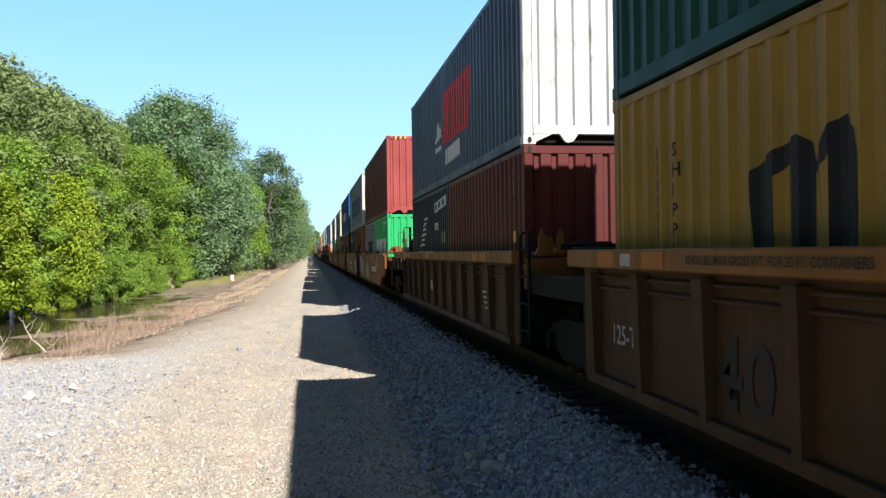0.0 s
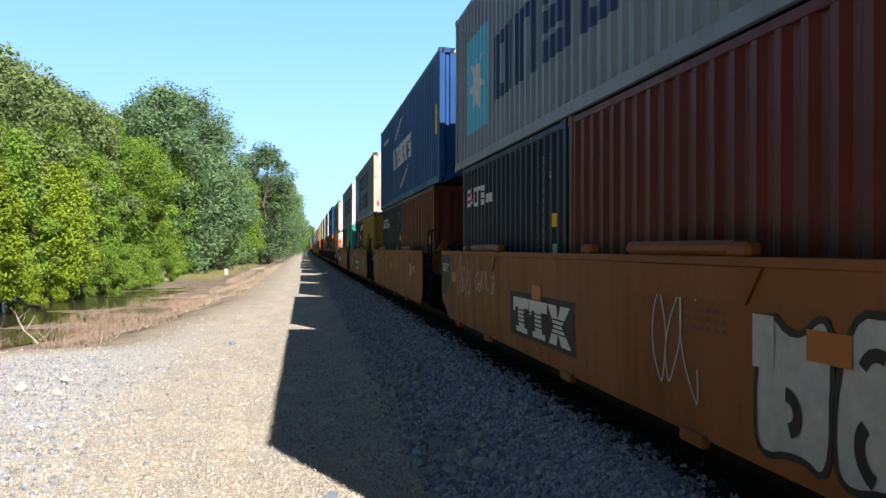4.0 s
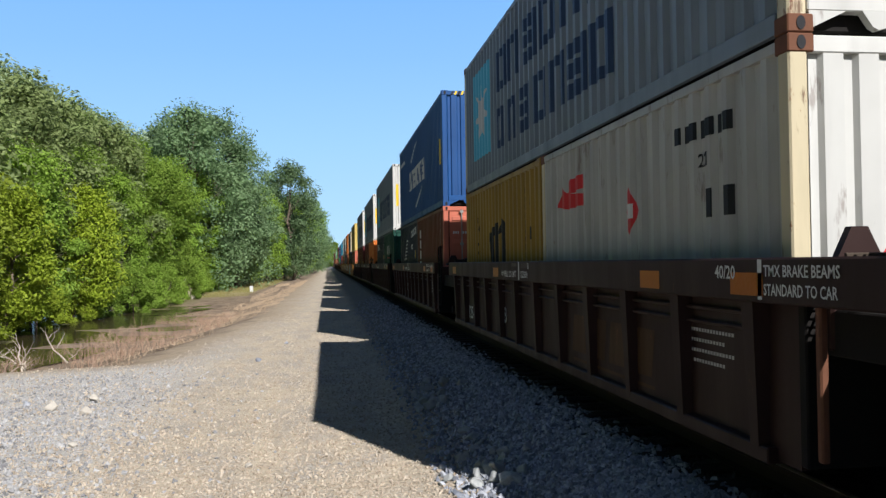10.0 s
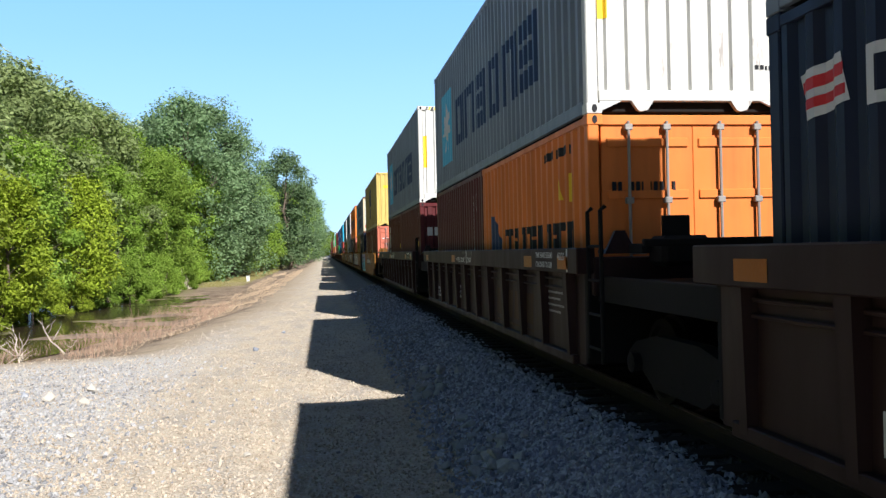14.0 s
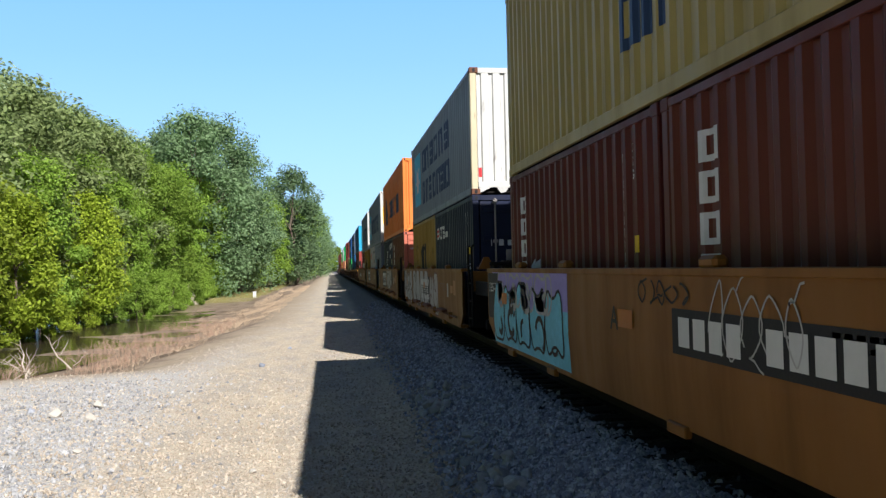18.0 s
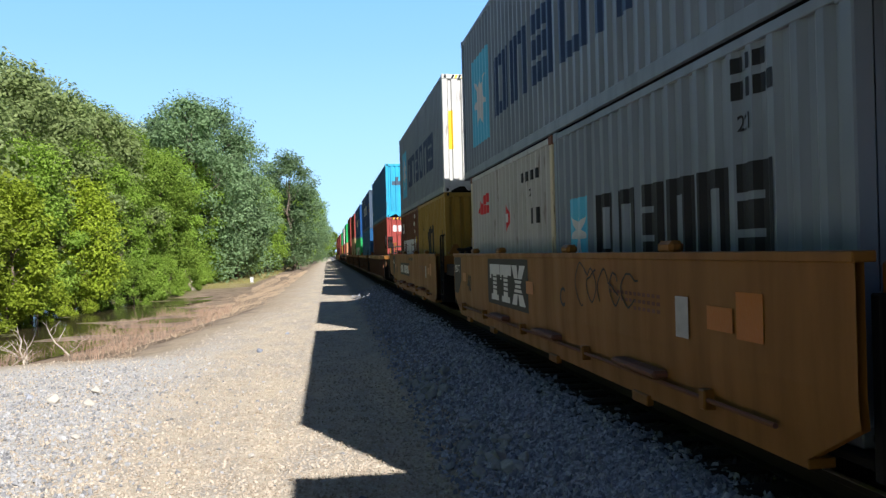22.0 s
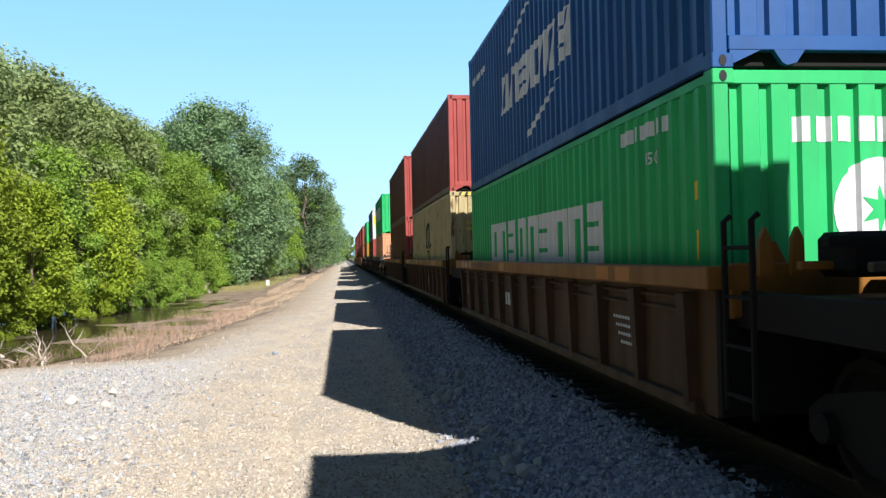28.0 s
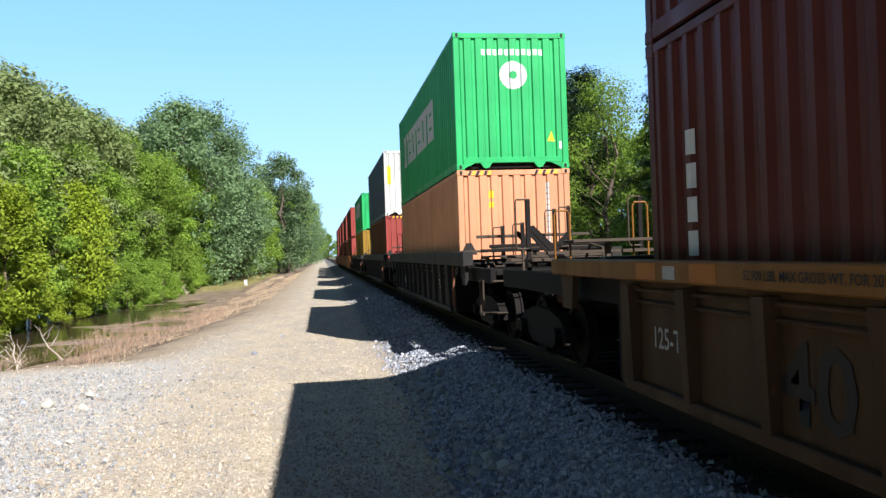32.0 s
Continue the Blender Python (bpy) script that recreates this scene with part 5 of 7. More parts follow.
        mark("emblem", [[(5.3, 1.85), (5.15, 2.12), (4.95, 2.0), (4.75, 2.15), (4.3, 2.18), (4.3, 2.02), (4.75, 1.98), (4.3, 1.95), (4.3, 1.82), (4.9, 1.8)]], RED_MARK, c, label="red lettering emblem")
        mark("diamond_sign", [[(2.98, 1.65), (2.82, 1.42), (2.66, 1.65), (2.82, 1.88)]], RED_MARK, c, label="red diamond placard")
        mark("diamond_centre", [rect(2.75, 2.89, 1.58, 1.72)], WHITE_MARK, c, proud=0.007)
        short_bars(c, 1.75, 0.75, 2.12, 0.14, 7, BLACK_MARK)
        words("221", BLACK_MARK, c, 1.35, 1.9, 0.15)
        mark("small_label", [rect(1.1, 1.22, 1.5, 1.72)], BLACK_MARK, c)
        mark("small_label", [rect(0.78, 0.9, 1.5, 1.72)], BLACK_MARK, c)
        bars_front(c, -0.45, 0.85, 2.18, 0.10, 11, BLACK_MARK)
        bars_front(c, -0.05, 0.35, 1.98, 0.09, 4, BLACK_MARK)
        on_front("faded_emblem", [rect(-0.1, 0.55, 1.55, 1.78)], PINKRED, c, label="faded red emblem")
        on_front("diamond_sign", [[(-0.50, 0.95), (-0.36, 1.12), (-0.50, 1.3), (-0.64, 1.12)]], RED_MARK, c, label="red diamond placard")
    elif load == "redwhite":
        blocks(c, 5.0, 0.75, 0.98, 1.58, 7, WHITE_MARK, gap=0.12, label="row of large white painted blocks")
        mark("small_label", [rect(4.95, 5.45, 1.85, 2.2)], WHITE_MARK, c)
        mark("label_letters", [rect(5.05, 5.38, 1.95, 2.1)], NAVY_MARK, c, proud=0.007)
        mark("tree_emblem", [[(5.3, 1.0), (5.0, 1.0), (5.15, 1.3)]], DKGREEN, c)
        short_bars(c, 1.35, 0.85, 2.26, 0.13, 3, WHITE_MARK)
        short_bars(c, 1.4, 0.85, 2.02, 0.13, 5, WHITE_MARK)
        words("2G1", WHITE_MARK, c, 1.32, 1.78, 0.15)
        mark("small_label", [rect(0.55, 0.72, 1.45, 1.65)], YELLOW_MARK, c)
        mark("small_label", [rect(0.9, 1.05, 1.45, 1.65)], WHITE_MARK, c)
    elif load == "teal":
        mark("name_strip", [rect(4.75, 5.15, 0.8, 2.18)], WHITE_MARK, c, label="tall white name strip")
        for q in range(4):
            mark("strip_sign", [rect(4.82, 4.89, 0.88 + 0.25 * q, 1.07 + 0.25 * q), rect(5.01, 5.08, 0.88 + 0.25 * q, 1.07 + 0.25 * q), rect(4.89, 5.01, (1.02 if q % 2 else 0.88) + 0.25 * q, (1.07 if q % 2 else 0.93) + 0.25 * q)], NAVY_MARK, c, proud=0.007)
        mark("strip_emblem", [disc(4.95, 2.02, 0.08, 10)], NAVY_MARK, c, proud=0.007)
        tall_bars(c, 0.9, 1.1, 2.2, 9, WHITE_MARK, 0.06)
    elif load == "darkred":
        if i == 7:
            mark("name_strip", [rect(5.45, 5.78, 0.8, 1.75)], BLUE, c, label="tall blue name strip")
            mark("name_strip_top", [rect(5.45, 5.78, 1.75, 2.1)], WHITE_MARK, c)
            mark("strip_signs", [rect(5.52, 5.70, 0.88 + 0.29 * k, 1.05 + 0.29 * k) for k in range(3)], WHITE_MARK, c, proud=0.007)
        tall_bars(c, 0.95, 1.0, 2.2, 11, WHITE_MARK, 0.06)
        words("22G1", WHITE_MARK, c, 0.66, 2.12, 0.12, vertical=True)
    elif load in ("rustdoor", "stencilred", "reddoor", "red", "brown", "whiteend"):
        if load in ("rustdoor", "stencilred"):
            for k in range(4):
                blocks(c, 5.35, 5.02, 1.95 - 0.32 * k, 2.2 - 0.32 * k, 1, WHITE_MARK, gap=0.0, label="white vertical stencil")
        tall_bars(c, 1.0, 0.95, 2.3, 11, WHITE_MARK, 0.06)
        words("22G1", WHITE_MARK, c, 0.68, 2.24, 0.13, vertical=True)
        mark("small_label", [rect(0.54, 0.63, 1.28, 1.44)], YELLOW_MARK, c)
        if load == "stencilred" and i == 13:
            mark("placard", [[(4.75, 1.15), (4.55, 0.95), (4.35, 1.1), (4.3, 1.3), (4.5, 1.2), (4.6, 1.35)]], WHITE_MARK, c, label="torn white placard")
        if load in ("rustdoor", "reddoor"):
            bars_front(c, -0.98, -0.62, 1.90, 0.06, 6, WHITE_MARK)
            on_front("round_label", [disc(-0.36, 1.86, 0.085)], SILVER_TAG, c, proud=0.03)
            for q in range(10):
                on_front("stencil_bar", [rect(0.36 + 0.075 * q, 0.41 + 0.075 * q, 1.86, 1.95)], WHITE_MARK, c, proud=0.03)
        if load == "reddoor":
            on_front("name_label", [rect(-0.28, 0.18, 1.25, 1.62)], RED_MARK, c, proud=0.05, label="red name label")
            on_front("label_letters", [rect(-0.24 + 0.14 * k, -0.14 + 0.14 * k, 1.42, 1.54) for k in range(3)] + [rect(-0.24, 0.14, 1.28, 1.31)], WHITE_MARK, c, proud=0.054)
            bars_front(c, 0.45, 1.0, 1.52, 0.10, 8, WHITE_MARK)
        if load == "whiteend":
            bars_front(c, -1.0, -0.35, 1.6, 0.25, 3, WHITE_MARK)
    elif load == "longred40":
        bars_front(c, -0.92, -0.12, 2.2, 0.30, 3, WHITE_MARK)
        on_front("stencil_column", [rect(0.76, 0.84, 0.7 + 0.15 * k, 0.81 + 0.15 * k) for k in range(12)], WHITE_MARK, c)
        tall_bars(c, 11.6, 0.9, 2.1, 4, WHITE_MARK, 0.15)
        tall_bars(c, 0.95, 0.8, 2.3, 11, WHITE_MARK, 0.06)
        mark("warning_sign", [rect(0.75, 1.05, 0.75, 1.05)], YELLOW_MARK, c, label="yellow height sign")
        mark("warning_sign", [[(1.05, 1.25), (0.8, 1.25), (0.92, 1.55)]], YELLOW_MARK, c)
    elif load == "cyan":
        on_front("faded_emblem", [rect(-0.92, -0.35, 1.55, 1.75), rect(-0.75, -0.6, 1.75, 1.95)], SLATE, c, label="faded grey emblem")
        on_front("stencil_column", [rect(0.68, 0.73, 1.15 + 0.12 * k, 1.25 + 0.12 * k) for k in range(11)], WHITE_MARK, c)
        on_front("small_label", [rect(1.0, 1.06, 0.3, 0.48)], WHITE_MARK, c)
        mark("small_label", [rect(11.6, 11.85, 2.0, 2.3)], WHITE_MARK, c)
        mark("small_label", [rect(11.6, 11.85, 0.6, 0.8)], WHITE_MARK, c)
    elif load == "blue40":
        mark("small_label", [rect(11.35, 11.7, 1.75, 2.1)], WHITE_MARK, c, label="white label with a sign")
        mark("label_letters", [rect(11.42, 11.62, 1.8, 1.92)], BLACK_MARK, c, proud=0.007)
        mark("small_label", [rect(11.3, 11.7, 2.2, 2.35)], WHITE_MARK, c)
    elif load == "greendoor":
        blocks(c, 4.1, 2.2, 1.55, 1.98, 7, WHITE_MARK, label="row of white painted blocks")
        mark("underline", [rect(2.3, 3.95, 1.38, 1.42)], RED_MARK, c, label="red line")
        tall_bars(c, 1.04, 0.95, 2.3, 11, WHITE_MARK, 0.055)
        words("22G1", WHITE_MARK, c, 0.80, 1.85, 0.11, vertical=True)
        bars_front(c, -0.78, 0.05, 1.62, 0.14, 7, WHITE_MARK)
        bars_front(c, -0.85, -0.1, 1.05, 0.05, 14, WHITE_MARK)
        bars_front(c, 0.62, 1.0, 1.65, 0.12, 4, WHITE_MARK)
    elif load in ("redpink", "red40") and not far_away:
        if seat == "upper":
            on_front("warning_sign", [rect(-0.6, -0.1, 2.35 if i == 22 else 2.0, 2.7 if i == 22 else 2.15)], YELLOW_MARK if i == 22 else RED, c)
        else:
            tall_bars(c, 11.5, 0.80, 2.12, 5, WHITE_MARK, 0.15)
            tall_bars(c, 1.05, 0.8, 2.3, 11, WHITE_MARK, 0.06)
            words("45G1", WHITE_MARK, c, 0.72, 2.45, 0.13, vertical=True)
    elif load in ("redpink", "red40"):
        on_front("small_label", [rect(-0.5, 0.3, 1.6, 1.9)], WHITE_MARK, c)
    elif load == "peach40":
        on_front("stencil_column", [rect(0.70, 0.76, 1.3 + 0.12 * k, 1.40 + 0.12 * k) for k in range(11)], WHITE_MARK, c)
        on_front("small_label", [rect(-0.55, -0.45, 2.3, 2.45)], YELLOW_MARK, c)
        on_front("small_label", [rect(-0.55, -0.45, 2.1, 2.22)], YELLOW_MARK, c)
    elif load == "whitefront":
        on_front("warning_strip", [rect(-W2 + 0.145, -W2 + 0.3, 1.4, 2.2)], YELLOW_MARK, c)


# ---- paint on the sides of the cars ----
def side_mark(name, outlines, mat, car, proud=0.004, x=-OUT, label=""):
    """Flat paint on a car side; the plate leans in a little below its crease."""
    bm = bmesh.new()
    for o in outlines:
        try:
            bm.faces.new([bm.verts.new((0, y, z)) for y, z in o])
        except ValueError:
            continue
    bmesh.ops.remove_doubles(bm, verts=bm.verts[:], dist=1e-4)
    bmesh.ops.bisect_plane(bm, geom=bm.verts[:] + bm.edges[:] + bm.faces[:], plane_co=(0, 0, 0.78), plane_no=(0, 0, 1), dist=1e-5)
    for v in bm.verts:
        v.co.x = x - proud + (max(0.0, 0.78 - v.co.z) * 0.0667 if x == -OUT else 0.0)
    return put(name, to_mesh(name, bm), mat, car, label=label)


def side_words(text, mat, car, y, z, size, width=None, x=-OUT, proud=0.008):
    bm = bmesh.new()
    lettering(bm, text, size, width)
    for v in bm.verts:
        a, b = v.co.x, v.co.y
        v.co = (x - proud + (max(0.0, 0.78 - z - b) * 0.0667 if x == -OUT else 0.0), y - a, z + b)
    return put("lettering", to_mesh("lettering", bm), mat, car)


def scrawl(car, far, near, z0, z1, mat, seed, w=0.04, loops=5, label="sprayed scrawl"):
    """A quick sprayed tag: looping strokes that cannot be read."""
    r = random.Random(seed)
    step, mid, h = (far - near) / loops, (z0 + z1) / 2, (z1 - z0) / 2
    for k in range(loops):
        c = far - (k + 0.5) * step
        a0, turn, lean = r.uniform(0, 6.28), r.uniform(3.6, 7.0), r.uniform(-0.3, 0.3)
        tall, wide = h * r.uniform(0.6, 1.0), step * r.uniform(0.35, 0.6)
        pts = []
        for q in range(19):
            a = a0 + turn * q / 18
            v = tall * math.sin(a)
            pts.append((c + wide * math.cos(a + 0.25 * math.sin(2 * a)) + lean * v, mid + v))
        tail = r.uniform(0.3, 0.9) * step
        y, z = pts[-1]
        pts += [(y - tail * t, z + h * r.uniform(-0.1, 0.1) + h * 0.5 * t * math.sin(a0)) for t in (0.4, 0.8, 1.1)]
        pts = [(y, min(max(z, 0.36), 1.47)) for y, z in pts]
        side_mark("graffiti", ribbon(pts, w * 0.62), mat, car, 0.006 + 0.001 * (seed % 3) + 0.0003 * k, label=label)


def piece(car, far, near, z0, z1, count, fill, line, seed, label):
    """Large sprayed shapes with outlines, side by side, that cannot be read."""
    r = random.Random(seed)
    step = (far - near) / count
    for k in range(count):
        a, b = far - k * step, far - (k + 0.93) * step
        m, c = (a + b) / 2, (z0 + z1) / 2
        rough = [(a, z0), (a + r.uniform(-0.05, 0.1), c + r.uniform(-0.2, 0.2) * (z1 - z0)), (a - step * r.uniform(0, 0.25), z1), (m + r.uniform(-0.1, 0.1) * step, z1 - (z1 - z0) * r.choice((0.0, 0.0, 0.22))),
                 (b + step * r.uniform(0, 0.2), z1), (b - r.uniform(-0.08, 0.14), c + r.uniform(-0.15, 0.25) * (z1 - z0)), (b + step * r.uniform(0, 0.15), z0), (m + r.uniform(-0.1, 0.1) * step, z0 + (z1 - z0) * r.choice((0.0, 0.12, 0.25)))]
        o = rounded(rounded(rough))
        shape = side_mark("graffiti", [o], fill, car, 0.005 + 0.0004 * (k % 3), label=label)
        strokes = ribbon(o + o[:1], 0.04)
        for q in range(r.choice((1, 2, 2))):
            a0, turn, rad = r.uniform(0, 6.28), r.uniform(1.5, 4.4), step * r.uniform(0.12, 0.26)
            cy, cz = m + r.uniform(-0.16, 0.16) * step, z0 + (z1 - z0) * (0.3 + 0.38 * q + r.uniform(-0.06, 0.06))
            side_mark("graffiti_stroke", ribbon([(cy + rad * math.cos(a0 + turn * t / 8), cz + rad * math.sin(a0 + turn * t / 8)) for t in range(9)], r.uniform(0.05, 0.10)), line, shape, 0.010)
        side_mark("graffiti_outline", strokes, line, shape, 0.009)


def rounded(pts):
    """The same closed outline with its corners cut."""
    out = []
    for (a, b), (c, d) in zip(pts, pts[1:] + pts[:1]):
        out += [(a * 0.75 + c * 0.25, b * 0.75 + d * 0.25), (a * 0.25 + c * 0.75, b * 0.25 + d * 0.75)]
    return out


def plate(car, far, near, z0, z1, text=None):
    side_mark("stencil_panel", [rect(near, far, z0, z1)], BLACK_MARK, car, 0.004, label="black stencil panel")
    h, w = z1 - z0, far - near
    if text:
        for k in range(text):
            if k != 4:
                side_mark("stencil_bar", [rect(far - w * (0.04 + 0.92 * (k + 0.75) / text), far - w * (0.04 + 0.92 * k / text), z0 + h * 0.18, z1 - h * 0.18)], WHITE_MARK, car, 0.008)
    else:
        out = []
        for k in range(3):
            a, b = far - w * (0.07 + 0.29 * k), far - w * (0.07 + 0.29 * k + 0.28)
            lo, hi, mid = z0 + h * 0.10, z1 - h * 0.12, far - w * (0.07 + 0.29 * k + 0.14)
            if k < 2:
                out += [rect(b, a, hi - h * 0.22, hi), rect(mid - w * 0.052, mid + w * 0.052, lo + h * 0.12, hi - h * 0.22), rect(mid - w * 0.10, mid + w * 0.10, lo, lo + h * 0.12),
                        rect(a - w * 0.04, a, hi - h * 0.32, hi - h * 0.22)]
            else:
                out.append([(a, hi), (a - w * 0.12, hi), (mid, (lo + hi) / 2 + h * 0.12), (b + w * 0.10, hi), (b - w * 0.02, hi), (mid - w * 0.055, (lo + hi) / 2),
                            (b - w * 0.02, lo), (b + w * 0.11, lo), (mid, (lo + hi) / 2 - h * 0.12), (a - w * 0.11, lo), (a, lo), (mid + w * 0.055, (lo + hi) / 2)])
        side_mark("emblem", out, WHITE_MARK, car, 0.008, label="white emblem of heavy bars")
        side_mark("emblem_lines", [rect(near + w * 0.1, far - w * 0.12, z0 + h * (0.32 + 0.09 * k), z0 + h * (0.35 + 0.09 * k)) for k in range(4)], BLACK_MARK, car, 0.011)


CARS = [ob for ob, _ in MOVING if ob.name.startswith("well_car")]
for i, car in enumerate(CARS):
    kind = UNITS[i][1]
    TOP = 1.38 if 18 <= i < 23 else 1.50
    if UNITS[i][0] > 410:
        continue
    if kind in "SZ":
        for y in (1.0, 6.2, 11.3):
            side_mark("reflector", [rect(y - 0.18, y + 0.18, 0.98, 1.14)], ORANGE_MARK, car, 0.012, label="orange reflector patch")
        side_mark("stencil_panel", [[(11.72, 0.98), (12.12, 0.72), (12.56, 0.72), (12.56, 1.43), (11.72, 1.43)]], BLACK_MARK, car, label="black stencil panel")
        side_mark("data_plate", [rect(1.48, 1.70, 0.88, 1.18)], SILVER_TAG, car, 0.0109, label="small pale data plate")
        side_words("125-T", WHITE_MARK, car, 12.42, 1.14, 0.20, 0.55)
        for k in range(3):
            side_mark("stencil_lines", [rect(2.0 + 0.1 * q, 2.07 + 0.1 * q, 1.14 - 0.06 * k, 1.17 - 0.06 * k) for q in range(12 - 3 * k)], BROWNRED, car)
        if kind == "Z":
            side_mark("lube_mark", [rect(0.45, 0.78, 0.95, 1.25)], ORANGE_MARK, car, 0.0063)
            side_words("40", BLACK_MARK, car, 11.0, 0.82, 0.42)
    if kind == "R" or kind == "G":
        cx = -OUT
        if kind == "R":
            for y in (1.3, 1.9, 7.2, 10.6, 11.6):
                side_mark("reflector", [rect(y - 0.2, y + 0.2, TOP - 0.10, TOP + 0.03)], ORANGE_MARK, car, 0.003, cx - 0.001, "orange reflector patch")
            side_words("52,900 LBS. MAX GROSS WT. FOR 20 FT. CONTAINERS", SPRAY_BLACK, car, 10.03, TOP - 0.06, 0.085, 1.93, x=cx - 0.001)
            side_mark("stencil_panel", [rect(11.04, 11.26, TOP - 0.09, TOP + 0.01)], SILVER_TAG, car, 0.003, cx - 0.001)
        px = -OUT + 0.13
        side_words("125-T", SILVER_TAG, car, 11.75, 0.72, 0.24, 0.5, x=px)
        side_words("40", SPRAY_BLACK if kind == "R" else WHITE_MARK, car, 9.9, 0.5, 0.68, 0.75, x=px)
        side_mark("stencil_lines", [rect(6.8 + 0.2 * k, 6.95 + 0.2 * k, 0.72, 0.92) for k in range(4)], WHITE_MARK, car, 0.004, px)
        if i == 21:
            out = [[(4.4, 0.45), (4.62, 0.45), (4.82, 1.08), (4.2, 1.08)], [(3.6, 0.45), (3.82, 0.45), (4.0, 1.08), (3.4, 1.08)], [(2.35, 0.45), (2.8, 0.45), (2.68, 0.76), (2.8, 1.08), (2.35, 1.08), (2.47, 0.76)]]
            side_mark("emblem", out, SILVER_TAG, car, 0.004, px, "faded white emblem of heavy bars")
        for k in range(4):
            side_mark("stencil_lines", [rect(1.35 + 0.07 * q, 1.40 + 0.07 * q, 0.9 - 0.08 * k, 0.93 - 0.08 * k) for q in range(9 - k)], WHITE_MARK, car, 0.004, px)
    if kind == "B":
        cx = -OUT
        for y in (0.0, 1.55, 7.7, 11.9):
            side_mark("reflector", [rect(y - 0.2, y + 0.2, TOP - 0.18, TOP - 0.04)], ORANGE_MARK, car, 0.003, cx - 0.001, "orange reflector patch")
        first = -1.34 if i == 8 else 0.0
        side_words("TMX BRAKE BEAMS", WHITE_MARK, car, 1.12 + first, TOP - 0.06, 0.095, 0.74, x=cx - 0.001)
        side_words("STANDARD TO CAR", WHITE_MARK, car, 1.12 + first, TOP - 0.17, 0.095, 0.72, x=cx - 0.001)
        side_words("40/20", WHITE_MARK, car, 0.40 if i == 8 else 0.18, TOP - 0.08, 0.12, x=cx - 0.001)
        side_mark("white_bar", [rect(-0.19, -0.14, TOP - 0.2, TOP + 0.04)], WHITE_MARK, car, 0.003, cx - 0.001)
        side_mark("stencil_star", [star(7.22, TOP - 0.12, 0.055, 5)], WHITE_MARK, car, 0.003, cx - 0.001)
        side_words("WELL LD LMT", WHITE_MARK, car, 7.12, TOP - 0.165, 0.12, 0.82, x=cx - 0.001)
        side_mark("white_bar", [rect(6.12, 6.18, TOP - 0.2, TOP + 0.04)], WHITE_MARK, car, 0.003, cx - 0.001)
        side_words("122500", WHITE_MARK, car, 6.04, TOP - 0.165, 0.12, 0.40, x=cx - 0.001)
        side_mark("stencil_bar", [rect(6.28, 6.58, TOP - 0.02, TOP + 0.03)], PIPE, car, 0.003, cx - 0.001)
        for q in range(6):
            side_mark("stencil_bar", [rect(5.97 - 0.06 * q, 6.01 - 0.06 * q, TOP - 0.04, TOP + 0.03)], PIPE, car, 0.003, cx - 0.001)
        short = {8: "B", 9: "C", 10: "D", 11: "E", 12: "A"}[i]
        side_words(short, WHITE_MARK, car, 5.62, TOP - 0.05, 0.11, x=cx - 0.001)
        px = -OUT + 0.13
        side_words(short, WHITE_MARK, car, 7.7, 0.62, 0.34, x=px)
        side_words("125-T", WHITE_MARK, car, 10.88, 0.50, 0.32, 0.72, x=px)
        for k in range(4):
            side_mark("stencil_lines", [rect(0.42 + 0.045 * q, 0.453 + 0.045 * q, 1.02 - 0.075 * k, 1.045 - 0.075 * k) for q in range(3 * (k % 2), 20 - 2 * k)], SILVER_TAG, car, 0.004, px)
            side_mark("stencil_lines", [rect(9.2 - 0.07 * q, 9.25 - 0.07 * q, 1.0 - 0.08 * k, 1.03 - 0.08 * k) for q in range(8)], PIPE, car, 0.004, px)
        for k in range(4):
            side_mark("emblem", [[(4.14 - 0.6 * k, 0.56), (3.66 - 0.6 * k, 0.56), (3.58 - 0.6 * k, 0.96), (4.06 - 0.6 * k, 0.96)]], CAR_PANEL, car, 0.004, px, "faded yellow emblem block")
        side_mark("emblem_line", [rect(1.8, 4.1, 0.46, 0.49)], CAR_PANEL, car, 0.004, px)

TOP = 1.50
plate(CARS[3], 4.0, 1.6, 0.72, 1.06, 11)
piece(CARS[3], 11.6, 8.9, 0.40, 1.42, 4, SILVER_TAG, SPRAY_BLACK, 4, "large white sprayed graffiti with black outlines")
piece(CARS[3], 7.6, 5.6, 0.38, 1.12, 2, SILVER_TAG, SPRAY_BLACK, 5, "large white sprayed graffiti with black outlines")
for k, (a, b, c, d) in enumerate(((8.6, 8.0, 0.55, 1.0), (7.9, 6.5, 1.12, 1.42), (4.6, 3.9, 1.1, 1.4), (2.3, 0.7, 1.08, 1.40), (1.9, 1.4, 0.9, 1.1))):
    scrawl(CARS[3], a, b, c, d, SILVER_TAG, 60 + k, 0.03)
plate(CARS[4], 7.4, 4.9, 0.50, 1.03)
piece(CARS[4], 1.7, 0.2, 0.36, 1.25, 2, SILVER_TAG, SPRAY_BLACK, 7, "large white sprayed graffiti with black outlines")
scrawl(CARS[4], 11.0, 9.9, 0.75, 1.35, SILVER_TAG, 71, 0.03)
scrawl(CARS[4], 9.6, 8.3, 0.85, 1.42, SILVER_TAG, 72, 0.035)
scrawl(CARS[4], 3.1, 2.4, 0.5, 1.35, SILVER_TAG, 73, 0.03, 3)
side_mark("stencil_lines", [rect(5.1 + 0.15 * k, 5.21 + 0.15 * k, 1.0, 1.14) for k in range(6)], BROWNRED, CARS[5], 0.006)
